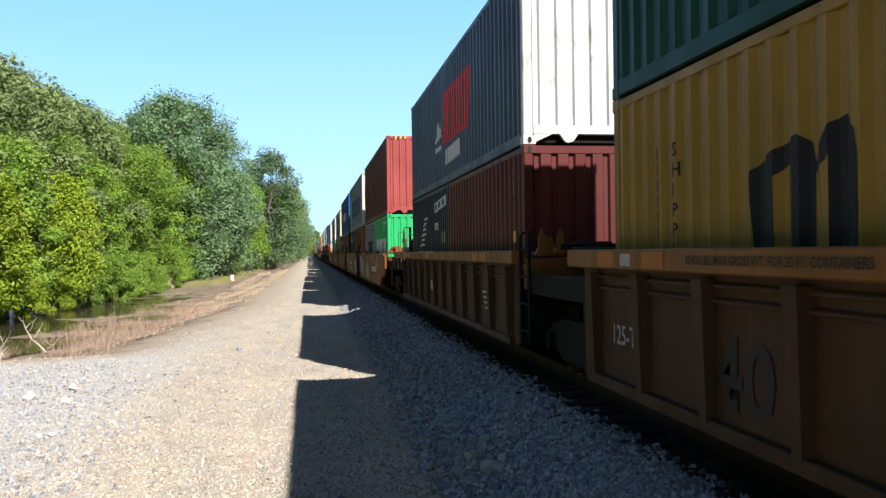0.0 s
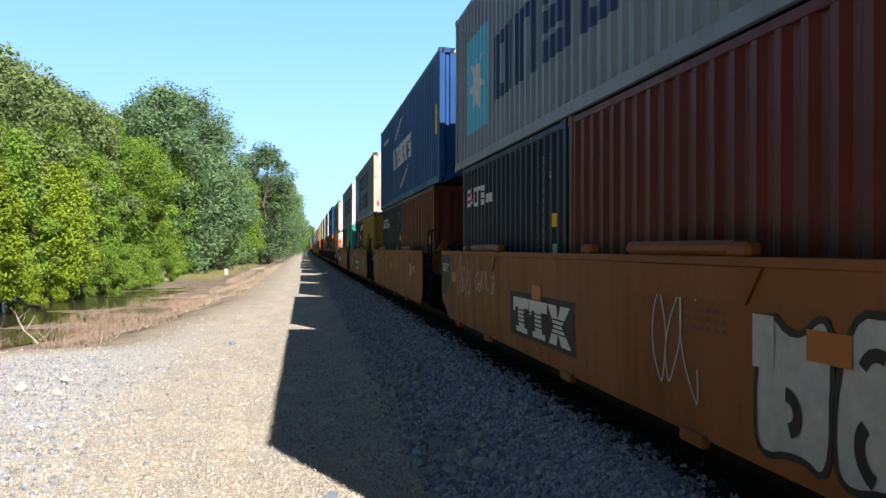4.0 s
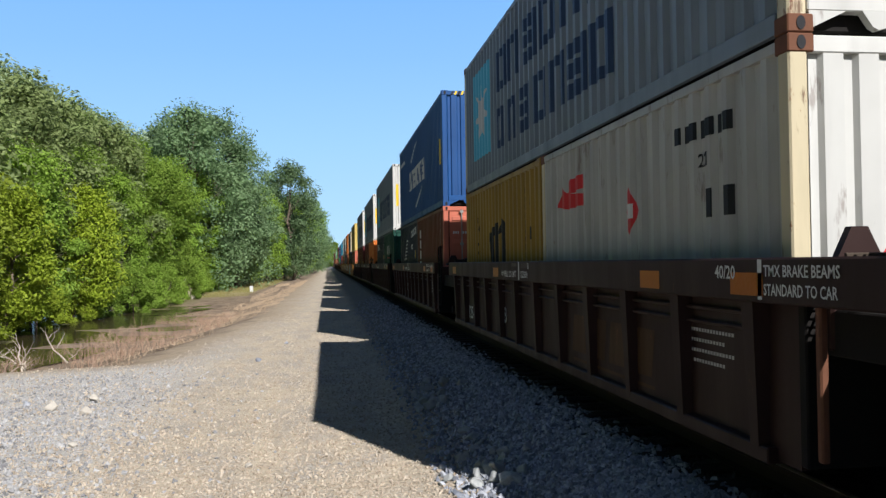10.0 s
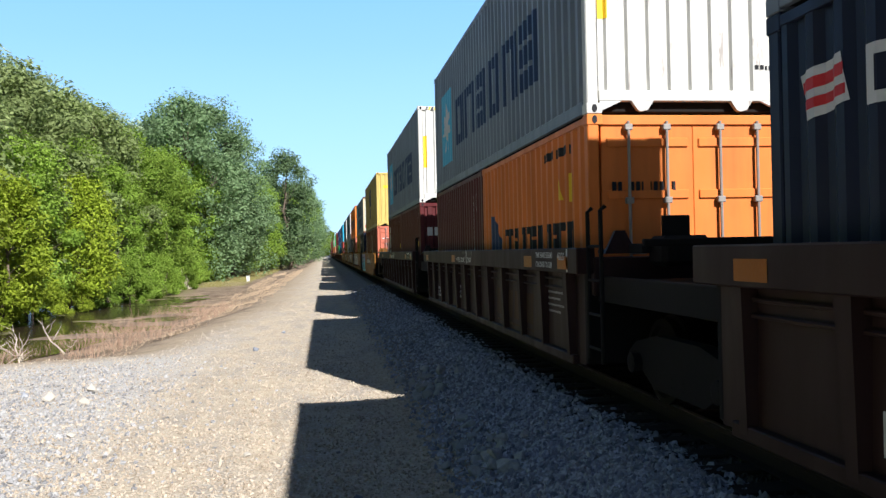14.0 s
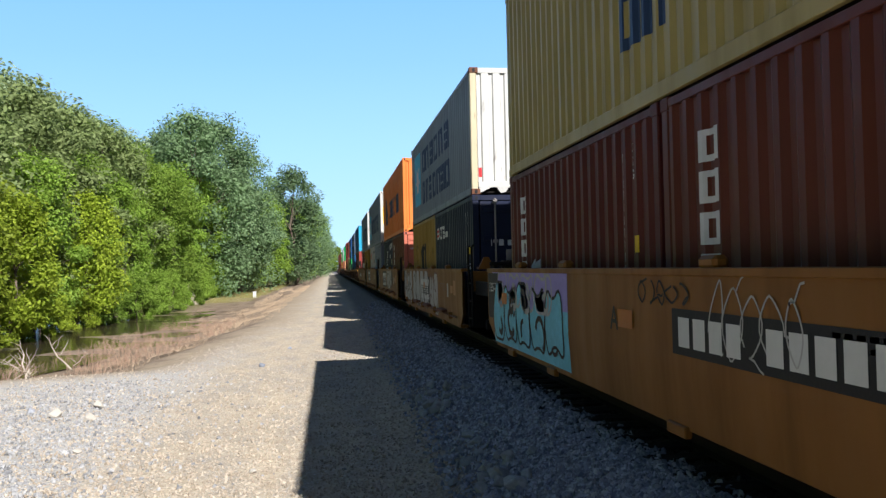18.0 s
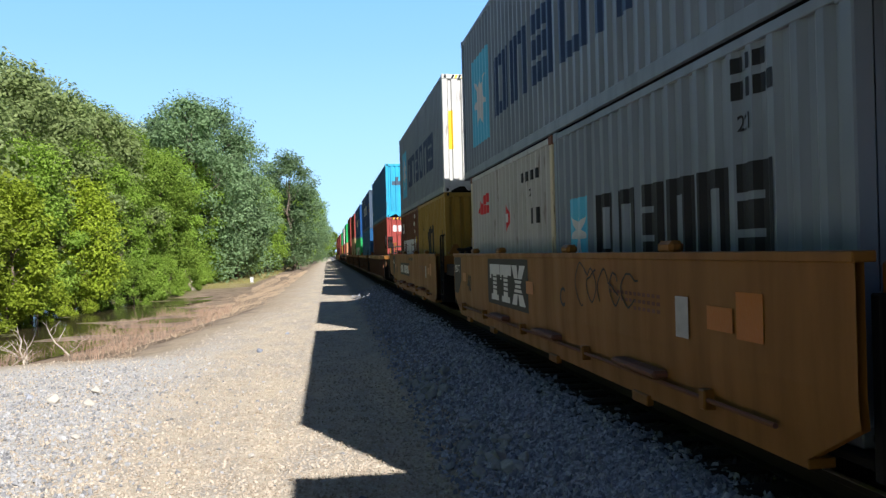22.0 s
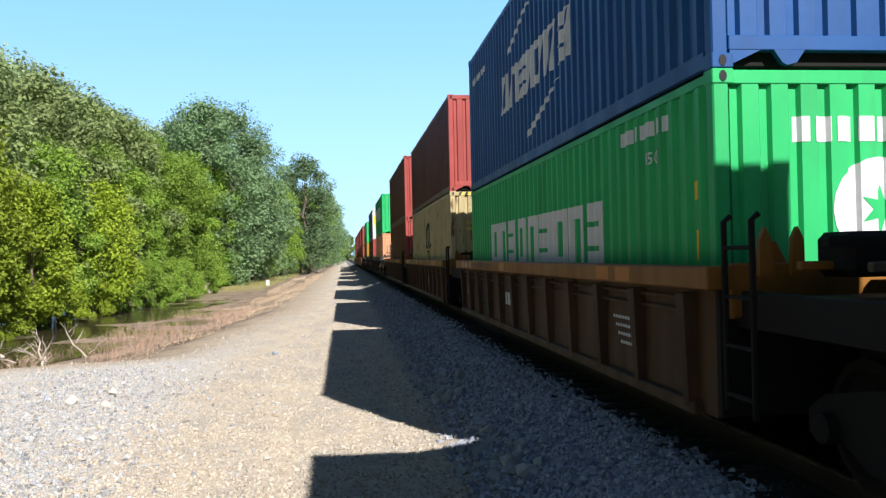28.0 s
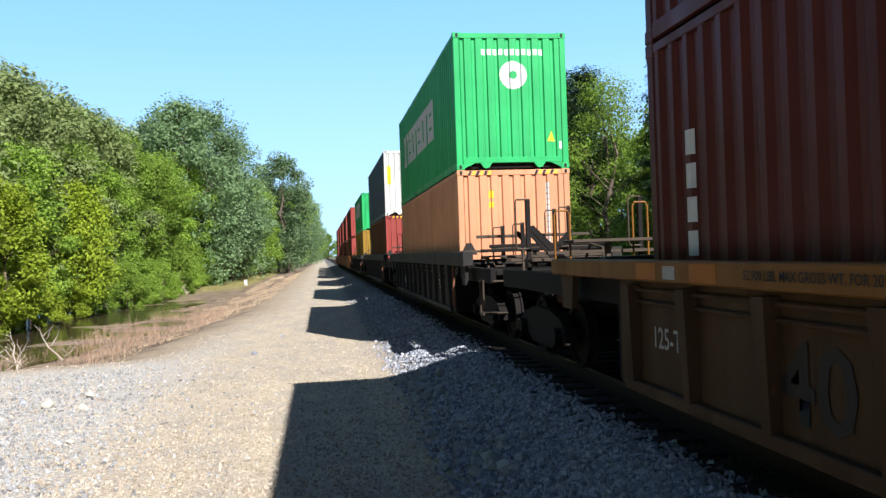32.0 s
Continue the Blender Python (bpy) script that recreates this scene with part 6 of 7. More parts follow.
scrawl(CARS[5], 11.4, 10.2, 0.7, 1.35, SILVER_TAG, 75, 0.03)
plate(CARS[6], 7.0, 4.4, 0.50, 1.03)
piece(CARS[6], 10.6, 8.9, 0.72, 1.32, 4, CAR_ORANGE, SILVER_TAG, 9, "outlined sprayed letters in pale grey")
for k, (a, b, c, d) in enumerate(((8.5, 7.4, 1.1, 1.4), (7.2, 6.3, 1.05, 1.45), (5.3, 4.5, 1.05, 1.42), (3.9, 3.3, 0.6, 1.3), (3.0, 0.6, 0.5, 1.35), (2.2, 0.8, 0.8, 1.4))):
    scrawl(CARS[6], a, b, c, d, SILVER_TAG, 80 + k, 0.04)
scrawl(CARS[6], 8.6, 8.0, 0.5, 0.95, SPRAY_BLACK, 99, 0.03)
plate(CARS[7], 10.1, 7.7, 0.55, 1.08, 11)
for k, (a, b, c, d) in enumerate(((7.2, 6.2, 0.75, 1.4), (5.2, 3.9, 0.55, 1.35), (3.2, 2.3, 0.5, 1.35), (2.0, 0.8, 0.45, 1.42))):
    scrawl(CARS[7], a, b, c, d, SILVER_TAG, 90 + k, 0.04)
scrawl(CARS[7], 6.9, 6.2, 0.8, 1.3, SPRAY_BLACK, 98, 0.04)
plate(CARS[13], 5.2, 2.2, 0.86, 1.20, 11)
side_mark("graffiti", [rect(8.0, 12.2, 1.02, 1.49)], LILAC_TAG, CARS[13], 0.003, label="lilac sprayed background")
side_mark("graffiti", [rect(8.0, 12.2, 0.36, 1.02)], CYAN_TAG, CARS[13], 0.003, label="light blue sprayed background")
piece(CARS[13], 12.1, 8.1, 0.42, 1.30, 5, CYAN_TAG, SPRAY_BLACK, 15, "blue and lilac sprayed graffiti")
piece(CARS[13], 11.8, 8.6, 0.95, 1.45, 4, LILAC_TAG, SILVER_TAG, 18, "lilac sprayed graffiti")
side_words("A", SPRAY_BLACK, CARS[13], 6.6, 0.95, 0.3)
scrawl(CARS[13], 5.9, 4.9, 1.2, 1.42, SPRAY_BLACK, 21, 0.03)
scrawl(CARS[13], 4.6, 3.4, 0.85, 1.42, SILVER_TAG, 22, 0.025)
plate(CARS[14], 7.2, 5.0, 0.62, 1.30)
piece(CARS[14], 12.2, 9.6, 0.40, 1.46, 3, SILVER_TAG, CAR_PANEL, 31, "faded grey sprayed letters")
piece(CARS[14], 9.4, 5.2, 0.36, 1.46, 4, SILVER_TAG, SPRAY_BLACK, 32, "huge grey sprayed letters with black gaps")
piece(CARS[14], 5.0, 3.2, 0.36, 1.40, 2, SILVER_TAG, MAROON, 33, "huge grey sprayed letters with dark red gaps")
plate(CARS[15], 8.8, 6.3, 0.66, 1.40)
piece(CARS[15], 5.9, 2.9, 0.62, 1.46, 4, SILVER_TAG, SPRAY_BLACK, 35, "white sprayed letters on a yellow side")
side_mark("graffiti", [disc(2.6, 1.1, 0.36, 18)], SPRAY_BLACK, CARS[15], 0.005, label="round black sprayed sign")
scrawl(CARS[15], 2.1, 0.7, 1.05, 1.4, SPRAY_BLACK, 36, 0.03)
plate(CARS[16], 9.0, 6.3, 0.72, 1.42)
scrawl(CARS[16], 4.2, 2.5, 0.95, 1.42, SPRAY_BLACK, 37, 0.03)
side_words("C", SPRAY_BLACK, CARS[16], 4.8, 0.92, 0.3)
plate(CARS[17], 9.3, 6.1, 0.80, 1.20, 11)
side_mark("stencil_lines", [rect(5.0 + 0.11 * k, 5.08 + 0.11 * k, 1.3, 1.39) for k in range(12)], SPRAY_BLACK, CARS[17], 0.006)


# ---- ground ----
def off_road(x, y):
    """Metres beyond the left edge of the gravel; the road widens into a pad towards the camera."""
    return min(-2.3 - x, -(x + 3.9) * 0.995 + (y - 20.3) * 0.0955, (y - 20.3) * 0.935 - (x + 3.9) * 0.354)


def along(pts, v):
    for (a, za), (b, zb) in zip(pts, pts[1:]):
        if a <= v <= b:
            return za + (zb - za) * (v - a) / (b - a)


def ground_height(x, y):
    """Height of the ground: wet hollow, gravel road, ballast shoulder, track bed, far side."""
    rough = 0.03 if x < 3 else 0.0
    if x < 0.9:
        s = max(-1.0, off_road(x, y))
        z = along([(-1, 0.0), (0, 0.0), (0.9, -0.10), (2.4, -0.45), (3.6, -0.80), (5.0, -0.95), (9.0, -1.0), (4000, -1.15)], s)
        if s > 2.5 and y > 62:
            z += 0.30 * min(1.0, (y - 62) / 25.0)
        rough = 0.035 if s < 0.5 else 0.15
        z += 0.02 * noise.noise(Vector((x * 2.1, y * 2.1, 3.0)))
    else:
        z = along([(0.9, 0.0), (1.35, 0.06), (2.45, 0.44), (2.75, 0.50), (5.42, 0.50), (5.75, 0.48), (7.6, 0.0), (12, -0.5), (60, -0.6), (3000, -0.6)], x)
    return z + rough * noise.noise(Vector((x * 0.35, y * 0.35, 0.0)))


def spread(near, far, step, grow):
    out, d = [], step
    v = near
    while v < far:
        out.append(v)
        v += d
        d *= grow
    return out + [far]


gx = sorted(set([-x for x in spread(0.0, 1500, 0.16, 1.055)] + [0.12 * k for k in range(1, 64)] + spread(7.7, 1500, 0.6, 1.25)))
gy = sorted(set(spread(0.0, 2500, 0.17, 1.022) + [-y for y in spread(0.3, 600, 0.5, 1.25)]))
gv = [(x, y, ground_height(x, y)) for y in gy for x in gx]
nx = len(gx)
gf = [(j * nx + i, j * nx + i + 1, (j + 1) * nx + i + 1, (j + 1) * nx + i) for j in range(len(gy) - 1) for i in range(nx - 1)]
gm = bpy.data.meshes.new("ground")
gm.from_pydata(gv, [], gf)
gm.polygons.foreach_set("use_smooth", [True] * len(gm.polygons))
m, n, l, b = material("gravel_and_earth")
geo = n.new("ShaderNodeNewGeometry")
sep = n.new("ShaderNodeSeparateXYZ")
l.new(geo.outputs["Position"], sep.inputs[0])
pos = geo.outputs["Position"]
wob = noise_node(n, l, pos, 0.35, 6, 0.65)
big = noise_node(n, l, pos, 0.9, 6, 0.6)
mid = noise_node(n, l, pos, 5.0, 8, 0.7)
vor = n.new("ShaderNodeTexVoronoi")
vor.inputs["Scale"].default_value = 26.0
l.new(pos, vor.inputs["Vector"])
vor2 = n.new("ShaderNodeTexVoronoi")
vor2.inputs["Scale"].default_value = 11.0
l.new(pos, vor2.inputs["Vector"])
sandy = mix(n, l, ramp(n, l, mid, [(0.3, (0, 0, 0)), (0.7, (1, 1, 1))]), (0.36, 0.275, 0.175), (0.60, 0.51, 0.37))
stones = mix(n, l, vor.outputs["Color"], (0.24, 0.235, 0.23), (0.60, 0.58, 0.55), "MIX")
grey = mix(n, l, ramp(n, l, vor.outputs["Distance"], [(0.1, (0, 0, 0)), (0.55, (1, 1, 1))]), stones, (0.27, 0.24, 0.20))
stony = mix(n, l, ramp(n, l, vor2.outputs["Distance"], [(0.22, (1, 1, 1)), (0.42, (0, 0, 0))]), grey, stones)


def sums(op, a, b, c=None):
    q = n.new("ShaderNodeMath")
    q.operation = op
    for sock, v in zip(q.inputs, (a, b, c)):
        if isinstance(v, (int, float)):
            sock.default_value = v
        elif v is not None:
            l.new(v, sock)
    return q.outputs[0]


def between(value, lo, hi):
    r = n.new("ShaderNodeMapRange")
    r.interpolation_type = "SMOOTHSTEP"
    r.inputs["From Min"].default_value, r.inputs["From Max"].default_value = lo, hi
    l.new(value, r.inputs["Value"])
    return r.outputs["Result"]


wobble = sums("MULTIPLY_ADD", wob, 2.6, -1.3)
X, Y = sep.outputs["X"], sep.outputs["Y"]
xw = sums("ADD", X, wobble)
# the same left edge of the gravel as in off_road()
side = sums("SUBTRACT", -2.3, X)
slant = sums("MULTIPLY_ADD", Y, 0.0955, sums("MULTIPLY_ADD", X, -0.995, -3.88 - 1.939))
pad = sums("MULTIPLY_ADD", Y, 0.935, sums("MULTIPLY_ADD", X, -0.354, -1.381 - 18.98))
off = sums("ADD", sums("MINIMUM", side, sums("MINIMUM", slant, pad)), sums("MULTIPLY", wobble, 0.55))
patch = ramp(n, l, big, [(0.42, (0, 0, 0)), (0.60, (1, 1, 1))])
ruts = noise_node(n, l, pos, 1.6, 6, 0.6, (1.0, 0.16, 1.0))
track_wear = ramp(n, l, ruts, [(0.46, (0, 0, 0)), (0.62, (1, 1, 1))])
road = mix(n, l, patch, mix(n, l, 0.75, sandy, grey), mix(n, l, 0.35, sandy, grey))
road = mix(n, l, track_wear, road, mix(n, l, 0.2, sandy, grey))
# Bed colour darkened to paint shade into the gaps between ballast stones.
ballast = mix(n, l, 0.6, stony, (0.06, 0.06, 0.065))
greyroad = mix(n, l, 0.40, stony, (0.50, 0.49, 0.47))
c = mix(n, l, between(xw, -3.6, -2.0), greyroad, road)
c = mix(n, l, between(sums("MULTIPLY_ADD", wobble, 0.3, X), 1.0, 1.6), c, ballast)
# Near-black band: the shade beneath the train, put into the ground colour.
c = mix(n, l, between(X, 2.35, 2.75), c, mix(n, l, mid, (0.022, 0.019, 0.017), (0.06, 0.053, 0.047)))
earth = mix(n, l, mid, (0.115, 0.08, 0.052), (0.33, 0.25, 0.165))
earth = mix(n, l, ramp(n, l, big, [(0.42, (0, 0, 0)), (0.66, (1, 1, 1))]), earth, (0.10, 0.065, 0.038))
c = mix(n, l, between(off, -1.5, 0.4), c, mix(n, l, 0.45, earth, sandy))
c = mix(n, l, between(off, 0.2, 1.8), c, earth)
grassy = mix(n, l, mid, (0.10, 0.085, 0.03), (0.20, 0.19, 0.06))
c = mix(n, l, between(off, 8.0, 11.0), c, grassy)
c = mix(n, l, sums("MULTIPLY", between(off, 5.0, 7.0), between(Y, 75.0, 95.0)), c, mix(n, l, mid, (0.20, 0.15, 0.06), (0.30, 0.27, 0.10)))
c = mix(n, l, between(xw, 7.0, 9.5), c, grassy)
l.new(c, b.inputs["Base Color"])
b.inputs["Roughness"].default_value = 0.9
h1 = n.new("ShaderNodeMath")
h1.operation = "ADD"
l.new(vor.outputs["Distance"], h1.inputs[0])
l.new(mid, h1.inputs[1])
bump(n, l, b, h1.outputs[0], 0.7, 0.03)
gm.materials.append(m)
ground = tagged(new("ground", gm), "pale gravel road, earth verge and ballast bed", "ground", kind="structure")


# ---- track ----
def rail_mesh(bm):
    prof = [(-0.037, 0.0), (0.037, 0.0), (0.037, -0.035), (0.012, -0.05), (0.012, -0.14), (0.07, -0.16), (0.07, -0.17), (-0.07, -0.17), (-0.07, -0.16), (-0.012, -0.14), (-0.012, -0.05), (-0.037, -0.035)]
    prism(bm, prof, "y", -60, 900)


track = empty("track", Matrix.Translation((TRACK_X, 0, 0)))
tagged(track, "single railway track of timber ties in grey ballast", "track", kind="structure")
for s in (-1, 1):
    rl = put("rail", cached(("rail",), rail_mesh), RAIL_RUST, track, (s * 0.7525, 0, RAIL_Z), "rusty steel rail with a bright head")
    put("rail_head", cached(("rail_head",), lambda bm: box(bm, -0.028, 0.028, -60, 900, 0.0, 0.003)), STEEL, rl, (0, 0, 0.001))
tie_me = cached(("tie",), lambda bm: box(bm, -1.3, 1.3, -0.115, 0.115, -0.18, 0.0, 0.012))
rng = random.Random(5)
for k in range(100):
    put("tie", tie_me, TIE, track, Matrix.Translation((rng.uniform(-0.05, 0.05), -4 + k * 0.5, RAIL_Z - 0.165)) @ Matrix.Rotation(rng.uniform(-0.02, 0.02), 4, "Z"))
bm = bmesh.new()
for k in range(1090):
    y = 46 + k * 0.5
    box(bm, -1.3, 1.3, y - 0.115, y + 0.115, RAIL_Z - 0.34, RAIL_Z - 0.165)
tagged(put("far_ties", to_mesh("far_ties", bm), TIE, track), kind="stuff")


# ---- loose stones ----
def stone_field(name, count, where, size, mat, seed, label):
    """Many small broken stones pressed into the ground, in one mesh."""
    r = random.Random(seed)
    base = []
    for k in range(6):
        pts = []
        for a, bq, cq in ((1, 0, 0.0), (-1, 0, 0), (0, 1, 0), (0, -1, 0), (0, 0, 1), (0, 0, -1), (0.7, 0.7, 0.3), (-0.7, 0.6, 0.4)):
            v = Vector((a, bq, cq)) * r.uniform(0.65, 1.15)
            pts.append(v)
        t = bmesh.new()
        for p in pts:
            t.verts.new(p)
        bmesh.ops.convex_hull(t, input=t.verts[:])
        bmesh.ops.delete(t, geom=[v for v in t.verts if not v.link_faces], context="VERTS")
        bmesh.ops.triangulate(t, faces=t.faces[:])
        t.verts.index_update()
        base.append((np.array([v.co[:] for v in t.verts]), [[v.index for v in f.verts] for f in t.faces]))
        t.free()
    vs, fs, off = [], [], 0
    for _ in range(count):
        x, y = where(r)
        while off_road(x, y) > r.uniform(-0.5, 0.4):
            x, y = where(r)
        s = size(r)
        bv, bf = base[r.randrange(6)]
        rot = np.array(Euler((r.uniform(0, 6.3), r.uniform(0, 6.3), r.uniform(0, 6.3))).to_matrix())
        q = (bv * np.array([1.0, r.uniform(0.6, 1.0), r.uniform(0.45, 0.8)])) @ rot.T * s
        q += np.array([x, y, ground_height(x, y) + s * 0.15])
        vs.append(q)
        fs += [[i + off for i in f] for f in bf]
        off += len(bv)
    me = bpy.data.meshes.new(name)
    me.from_pydata(np.concatenate(vs).tolist(), [], fs)
    me.materials.append(mat)
    return tagged(new(name, me), label, "stones", kind="stuff")


def stone_material(name, lo, hi):
    m, n, l, b = material(name)
    geo = n.new("ShaderNodeNewGeometry")
    c = mix(n, l, geo.outputs["Random Per Island"], lo, hi)
    tint = noise_node(n, l, geo.outputs["Position"], 30.0, 5)
    c = mix(n, l, tint, tuple(v * 0.7 for v in lo), c)
    l.new(c, b.inputs["Base Color"])
    b.inputs["Roughness"].default_value = 0.85
    return m


BALLAST = stone_material("granite_ballast", (0.14, 0.155, 0.19), (0.68, 0.69, 0.73))
GRAVEL = stone_material("pale_road_gravel", (0.31, 0.25, 0.18), (0.70, 0.61, 0.49))
# Ballast colour with the shade under the train painted in.
SHADED_BED = stone_material("shaded_track_ballast", (0.02, 0.018, 0.016), (0.085, 0.075, 0.066))
ROCK = stone_material("broken_grey_rock", (0.26, 0.27, 0.265), (0.44, 0.45, 0.43))
BOULDER = stone_material("pale_boulder", (0.42, 0.38, 0.32), (0.56, 0.52, 0.45))


def depth_y(r, near, far):
    """More stones near the camera than far off."""
    u = r.random()
    return 1.0 / (1.0 / near + u * (1.0 / far - 1.0 / near))


PALE_GREY = stone_material("pale_grey_gravel", (0.18, 0.18, 0.185), (0.58, 0.57, 0.55))
stone_field("ballast_stones", 46000, lambda r: (r.triangular(1.05, 3.0, 2.3), depth_y(r, 2.6, 46)), lambda r: r.triangular(0.02, 0.066, 0.036), BALLAST, 1, "grey crushed ballast stones on the shoulder")
stone_field("road_gravel", 85000, lambda r: (r.uniform(-7.5, 1.75), depth_y(r, 3.6, 40)), lambda r: r.triangular(0.006, 0.032, 0.014), GRAVEL, 2, "pale loose gravel on the road")
stone_field("grey_gravel", 15000, lambda r: (r.gauss(-4.6, 1.3), depth_y(r, 4.0, 18)), lambda r: r.triangular(0.012, 0.06, 0.02), PALE_GREY, 3, "pale grey loose stones beside the road")
stone_field("track_stones", 9000, lambda r: (r.uniform(2.5, 5.6), depth_y(r, 3.0, 60)), lambda r: r.uniform(0.02, 0.04), SHADED_BED, 4, "ballast between the ties, painted dark with the train's shade")


# ---- trees ----
def leaf_material(name, dark, light):
    m, n, l, b = material(name)
    geo, oi = n.new("ShaderNodeNewGeometry"), n.new("ShaderNodeObjectInfo")
    c = mix(n, l, geo.outputs["Random Per Island"], dark, light)
    c = mix(n, l, noise_node(n, l, geo.outputs["Position"], 0.45, 4), c, dark)
    hs = n.new("ShaderNodeHueSaturation")
    mr = n.new("ShaderNodeMapRange")
    mr.inputs["To Min"].default_value, mr.inputs["To Max"].default_value = 0.80, 1.2
    l.new(oi.outputs["Random"], mr.inputs["Value"])
    l.new(mr.outputs["Result"], hs.inputs["Value"])
    l.new(c, hs.inputs["Color"])
    l.new(hs.outputs["Color"], b.inputs["Base Color"])
    b.inputs["Roughness"].default_value = 0.6
    b.inputs["Specular IOR Level"].default_value = 0.2
    tr, add = n.new("ShaderNodeBsdfTranslucent"), n.new("ShaderNodeMixShader")
    l.new(hs.outputs["Color"], tr.inputs["Color"])
    add.inputs["Fac"].default_value = 0.5
    l.new(b.outputs["BSDF"], add.inputs[1])
    l.new(tr.outputs["BSDF"], add.inputs[2])
    l.new(add.outputs["Shader"], n["Material Output"].inputs["Surface"])
    return m


LEAF_LIME = leaf_material("lime_leaves", (0.20, 0.27, 0.02), (0.45, 0.53, 0.055))
LEAF_MID = leaf_material("fresh_green_leaves", (0.17, 0.27, 0.035), (0.38, 0.52, 0.085))
# Greyed green: the haze over farther trees is put into the leaf colour.
LEAF_DARK = leaf_material("hazed_dark_green_leaves", (0.15, 0.235, 0.105), (0.30, 0.41, 0.21))
LEAF_GREY = leaf_material("dull_green_leaves", (0.19, 0.25, 0.085), (0.42, 0.49, 0.20))
# Paler still, painting haze onto the deepest row.
LEAF_PALE = leaf_material("hazed_pale_green_leaves", (0.28, 0.37, 0.21), (0.52, 0.61, 0.38))
LEAF_PINE = leaf_material("pine_needles", (0.02, 0.045, 0.018), (0.06, 0.10, 0.035))
BARK = plain("grey_brown_bark", (0.13, 0.10, 0.075), 0.9, 0, 0.45, 6.0)
DRY = plain("dry_brush_stems", (0.36, 0.27, 0.18), 0.9, 0, 0.4, 4.0)
TWIG = plain("bleached_dead_wood", (0.42, 0.36, 0.28), 0.9, 0, 0.3, 6.0)


def limb(bm, a, b, ra, rb, r, bends=3, sides=6):
    pts, rad = [], []
    for k in range(bends + 1):
        t = k / bends
        p = Vector(a).lerp(Vector(b), t)
        if 0 < k < bends:
            p += Vector((r.uniform(-1, 1), r.uniform(-1, 1), r.uniform(-0.5, 0.5))) * (Vector(b) - Vector(a)).length * 0.06
        pts.append(p)
        rad.append(ra + (rb - ra) * t)
    rings = []
    for p, q in zip(pts, rad):
        rings.append([bm.verts.new(p + Vector((math.cos(w), math.sin(w), 0)) * q) for w in (2 * math.pi * s / sides for s in range(sides))])
    for u, v in zip(rings, rings[1:]):
        for s in range(sides):
            bm.faces.new((u[s], u[(s + 1) % sides], v[(s + 1) % sides], v[s]))
    return pts


def tree_kind(seed, height, radius, base, leaf, count, size, pine=False, lobes=16, bark=None):
    """A tree with a trunk, limbs and a crown of single leaves set in uneven clumps; stands at the origin."""
    r = random.Random(seed)
    root = empty("tree", Matrix())
    bm = bmesh.new()
    lean = Vector((r.uniform(-0.4, 0.4), r.uniform(-0.4, 0.4), height * (0.95 if pine else 0.8)))
    limb(bm, (0, 0, -0.6), lean, height * 0.017, height * 0.004, r, 6, 8)
    centres = []
    for k in range(lobes):
        t = (k + r.random()) / lobes
        z = base + (height - base) * t
        belly = math.sin(math.pi * min(1, 0.18 + 0.80 * t)) ** 0.7 if not pine else (1.05 - t)
        a = k * 2.4 + r.uniform(-0.5, 0.5)
        d = radius * belly * r.uniform(0.45, 0.95)
        c = Vector((lean.x * t + d * math.cos(a), lean.y * t + d * math.sin(a), z))
        centres.append((c, radius * r.uniform(0.22, 0.50) * (0.8 if pine else 1.0)))
    for k, (c, q) in enumerate(centres):
        if k % 2 == 0:
            limb(bm, (lean.x * 0.4 * c.z / height, lean.y * 0.4 * c.z / height, max(0.3, c.z * 0.72)), c, height * 0.005, height * 0.0015, r, 3, 5)
    put("trunk", to_mesh("trunk", bm), bark or BARK, root)
    vs, fs = [], []
    for k in range(count):
        c, q = centres[r.randrange(len(centres))]
        d = Vector((r.gauss(0, 1), r.gauss(0, 1), r.gauss(0, 1))).normalized()
        p = c + Vector((d.x, d.y, d.z * (0.45 if pine else 0.72))) * q * (r.random() ** 0.42) * r.uniform(0.85, 1.2)
        s = size * r.uniform(0.6, 1.35)
        nrm = (d * 0.6 + Vector((r.uniform(-1, 1), r.uniform(-1, 1), r.uniform(-0.2, 1.8))) * 0.75).normalized()
        u = nrm.orthogonal().normalized()
        w = nrm.cross(u)
        an = r.uniform(0, 6.283)
        u, w = u * math.cos(an) + w * math.sin(an), w * math.cos(an) - u * math.sin(an)
        o = len(vs)
        thin = 0.16 if pine else 0.55
        vs += [p - u * s, p + w * s * thin, p + u * s, p - w * s * thin]
        fs.append((o, o + 1, o + 2, o + 3))
    me = bpy.data.meshes.new("crown")
    me.from_pydata(vs, [], fs)
    me.materials.append(None)
    put("crown", me, leaf, root)
    return root


def plant(src, x, y, scale, turn, label, group, leaf=None):
    m = Matrix.Translation((x, y, ground_height(x, y) - 0.1)) @ Matrix.Rotation(turn, 4, "Z") @ Matrix.Diagonal((scale, scale, scale, 1))
    t = copy_thing(src, m)
    tagged(t, label, "tree", group)
    if leaf:
        for ch in t.children:
            if ch.name.startswith("crown"):
                ch.material_slots[0].material = leaf
    return t


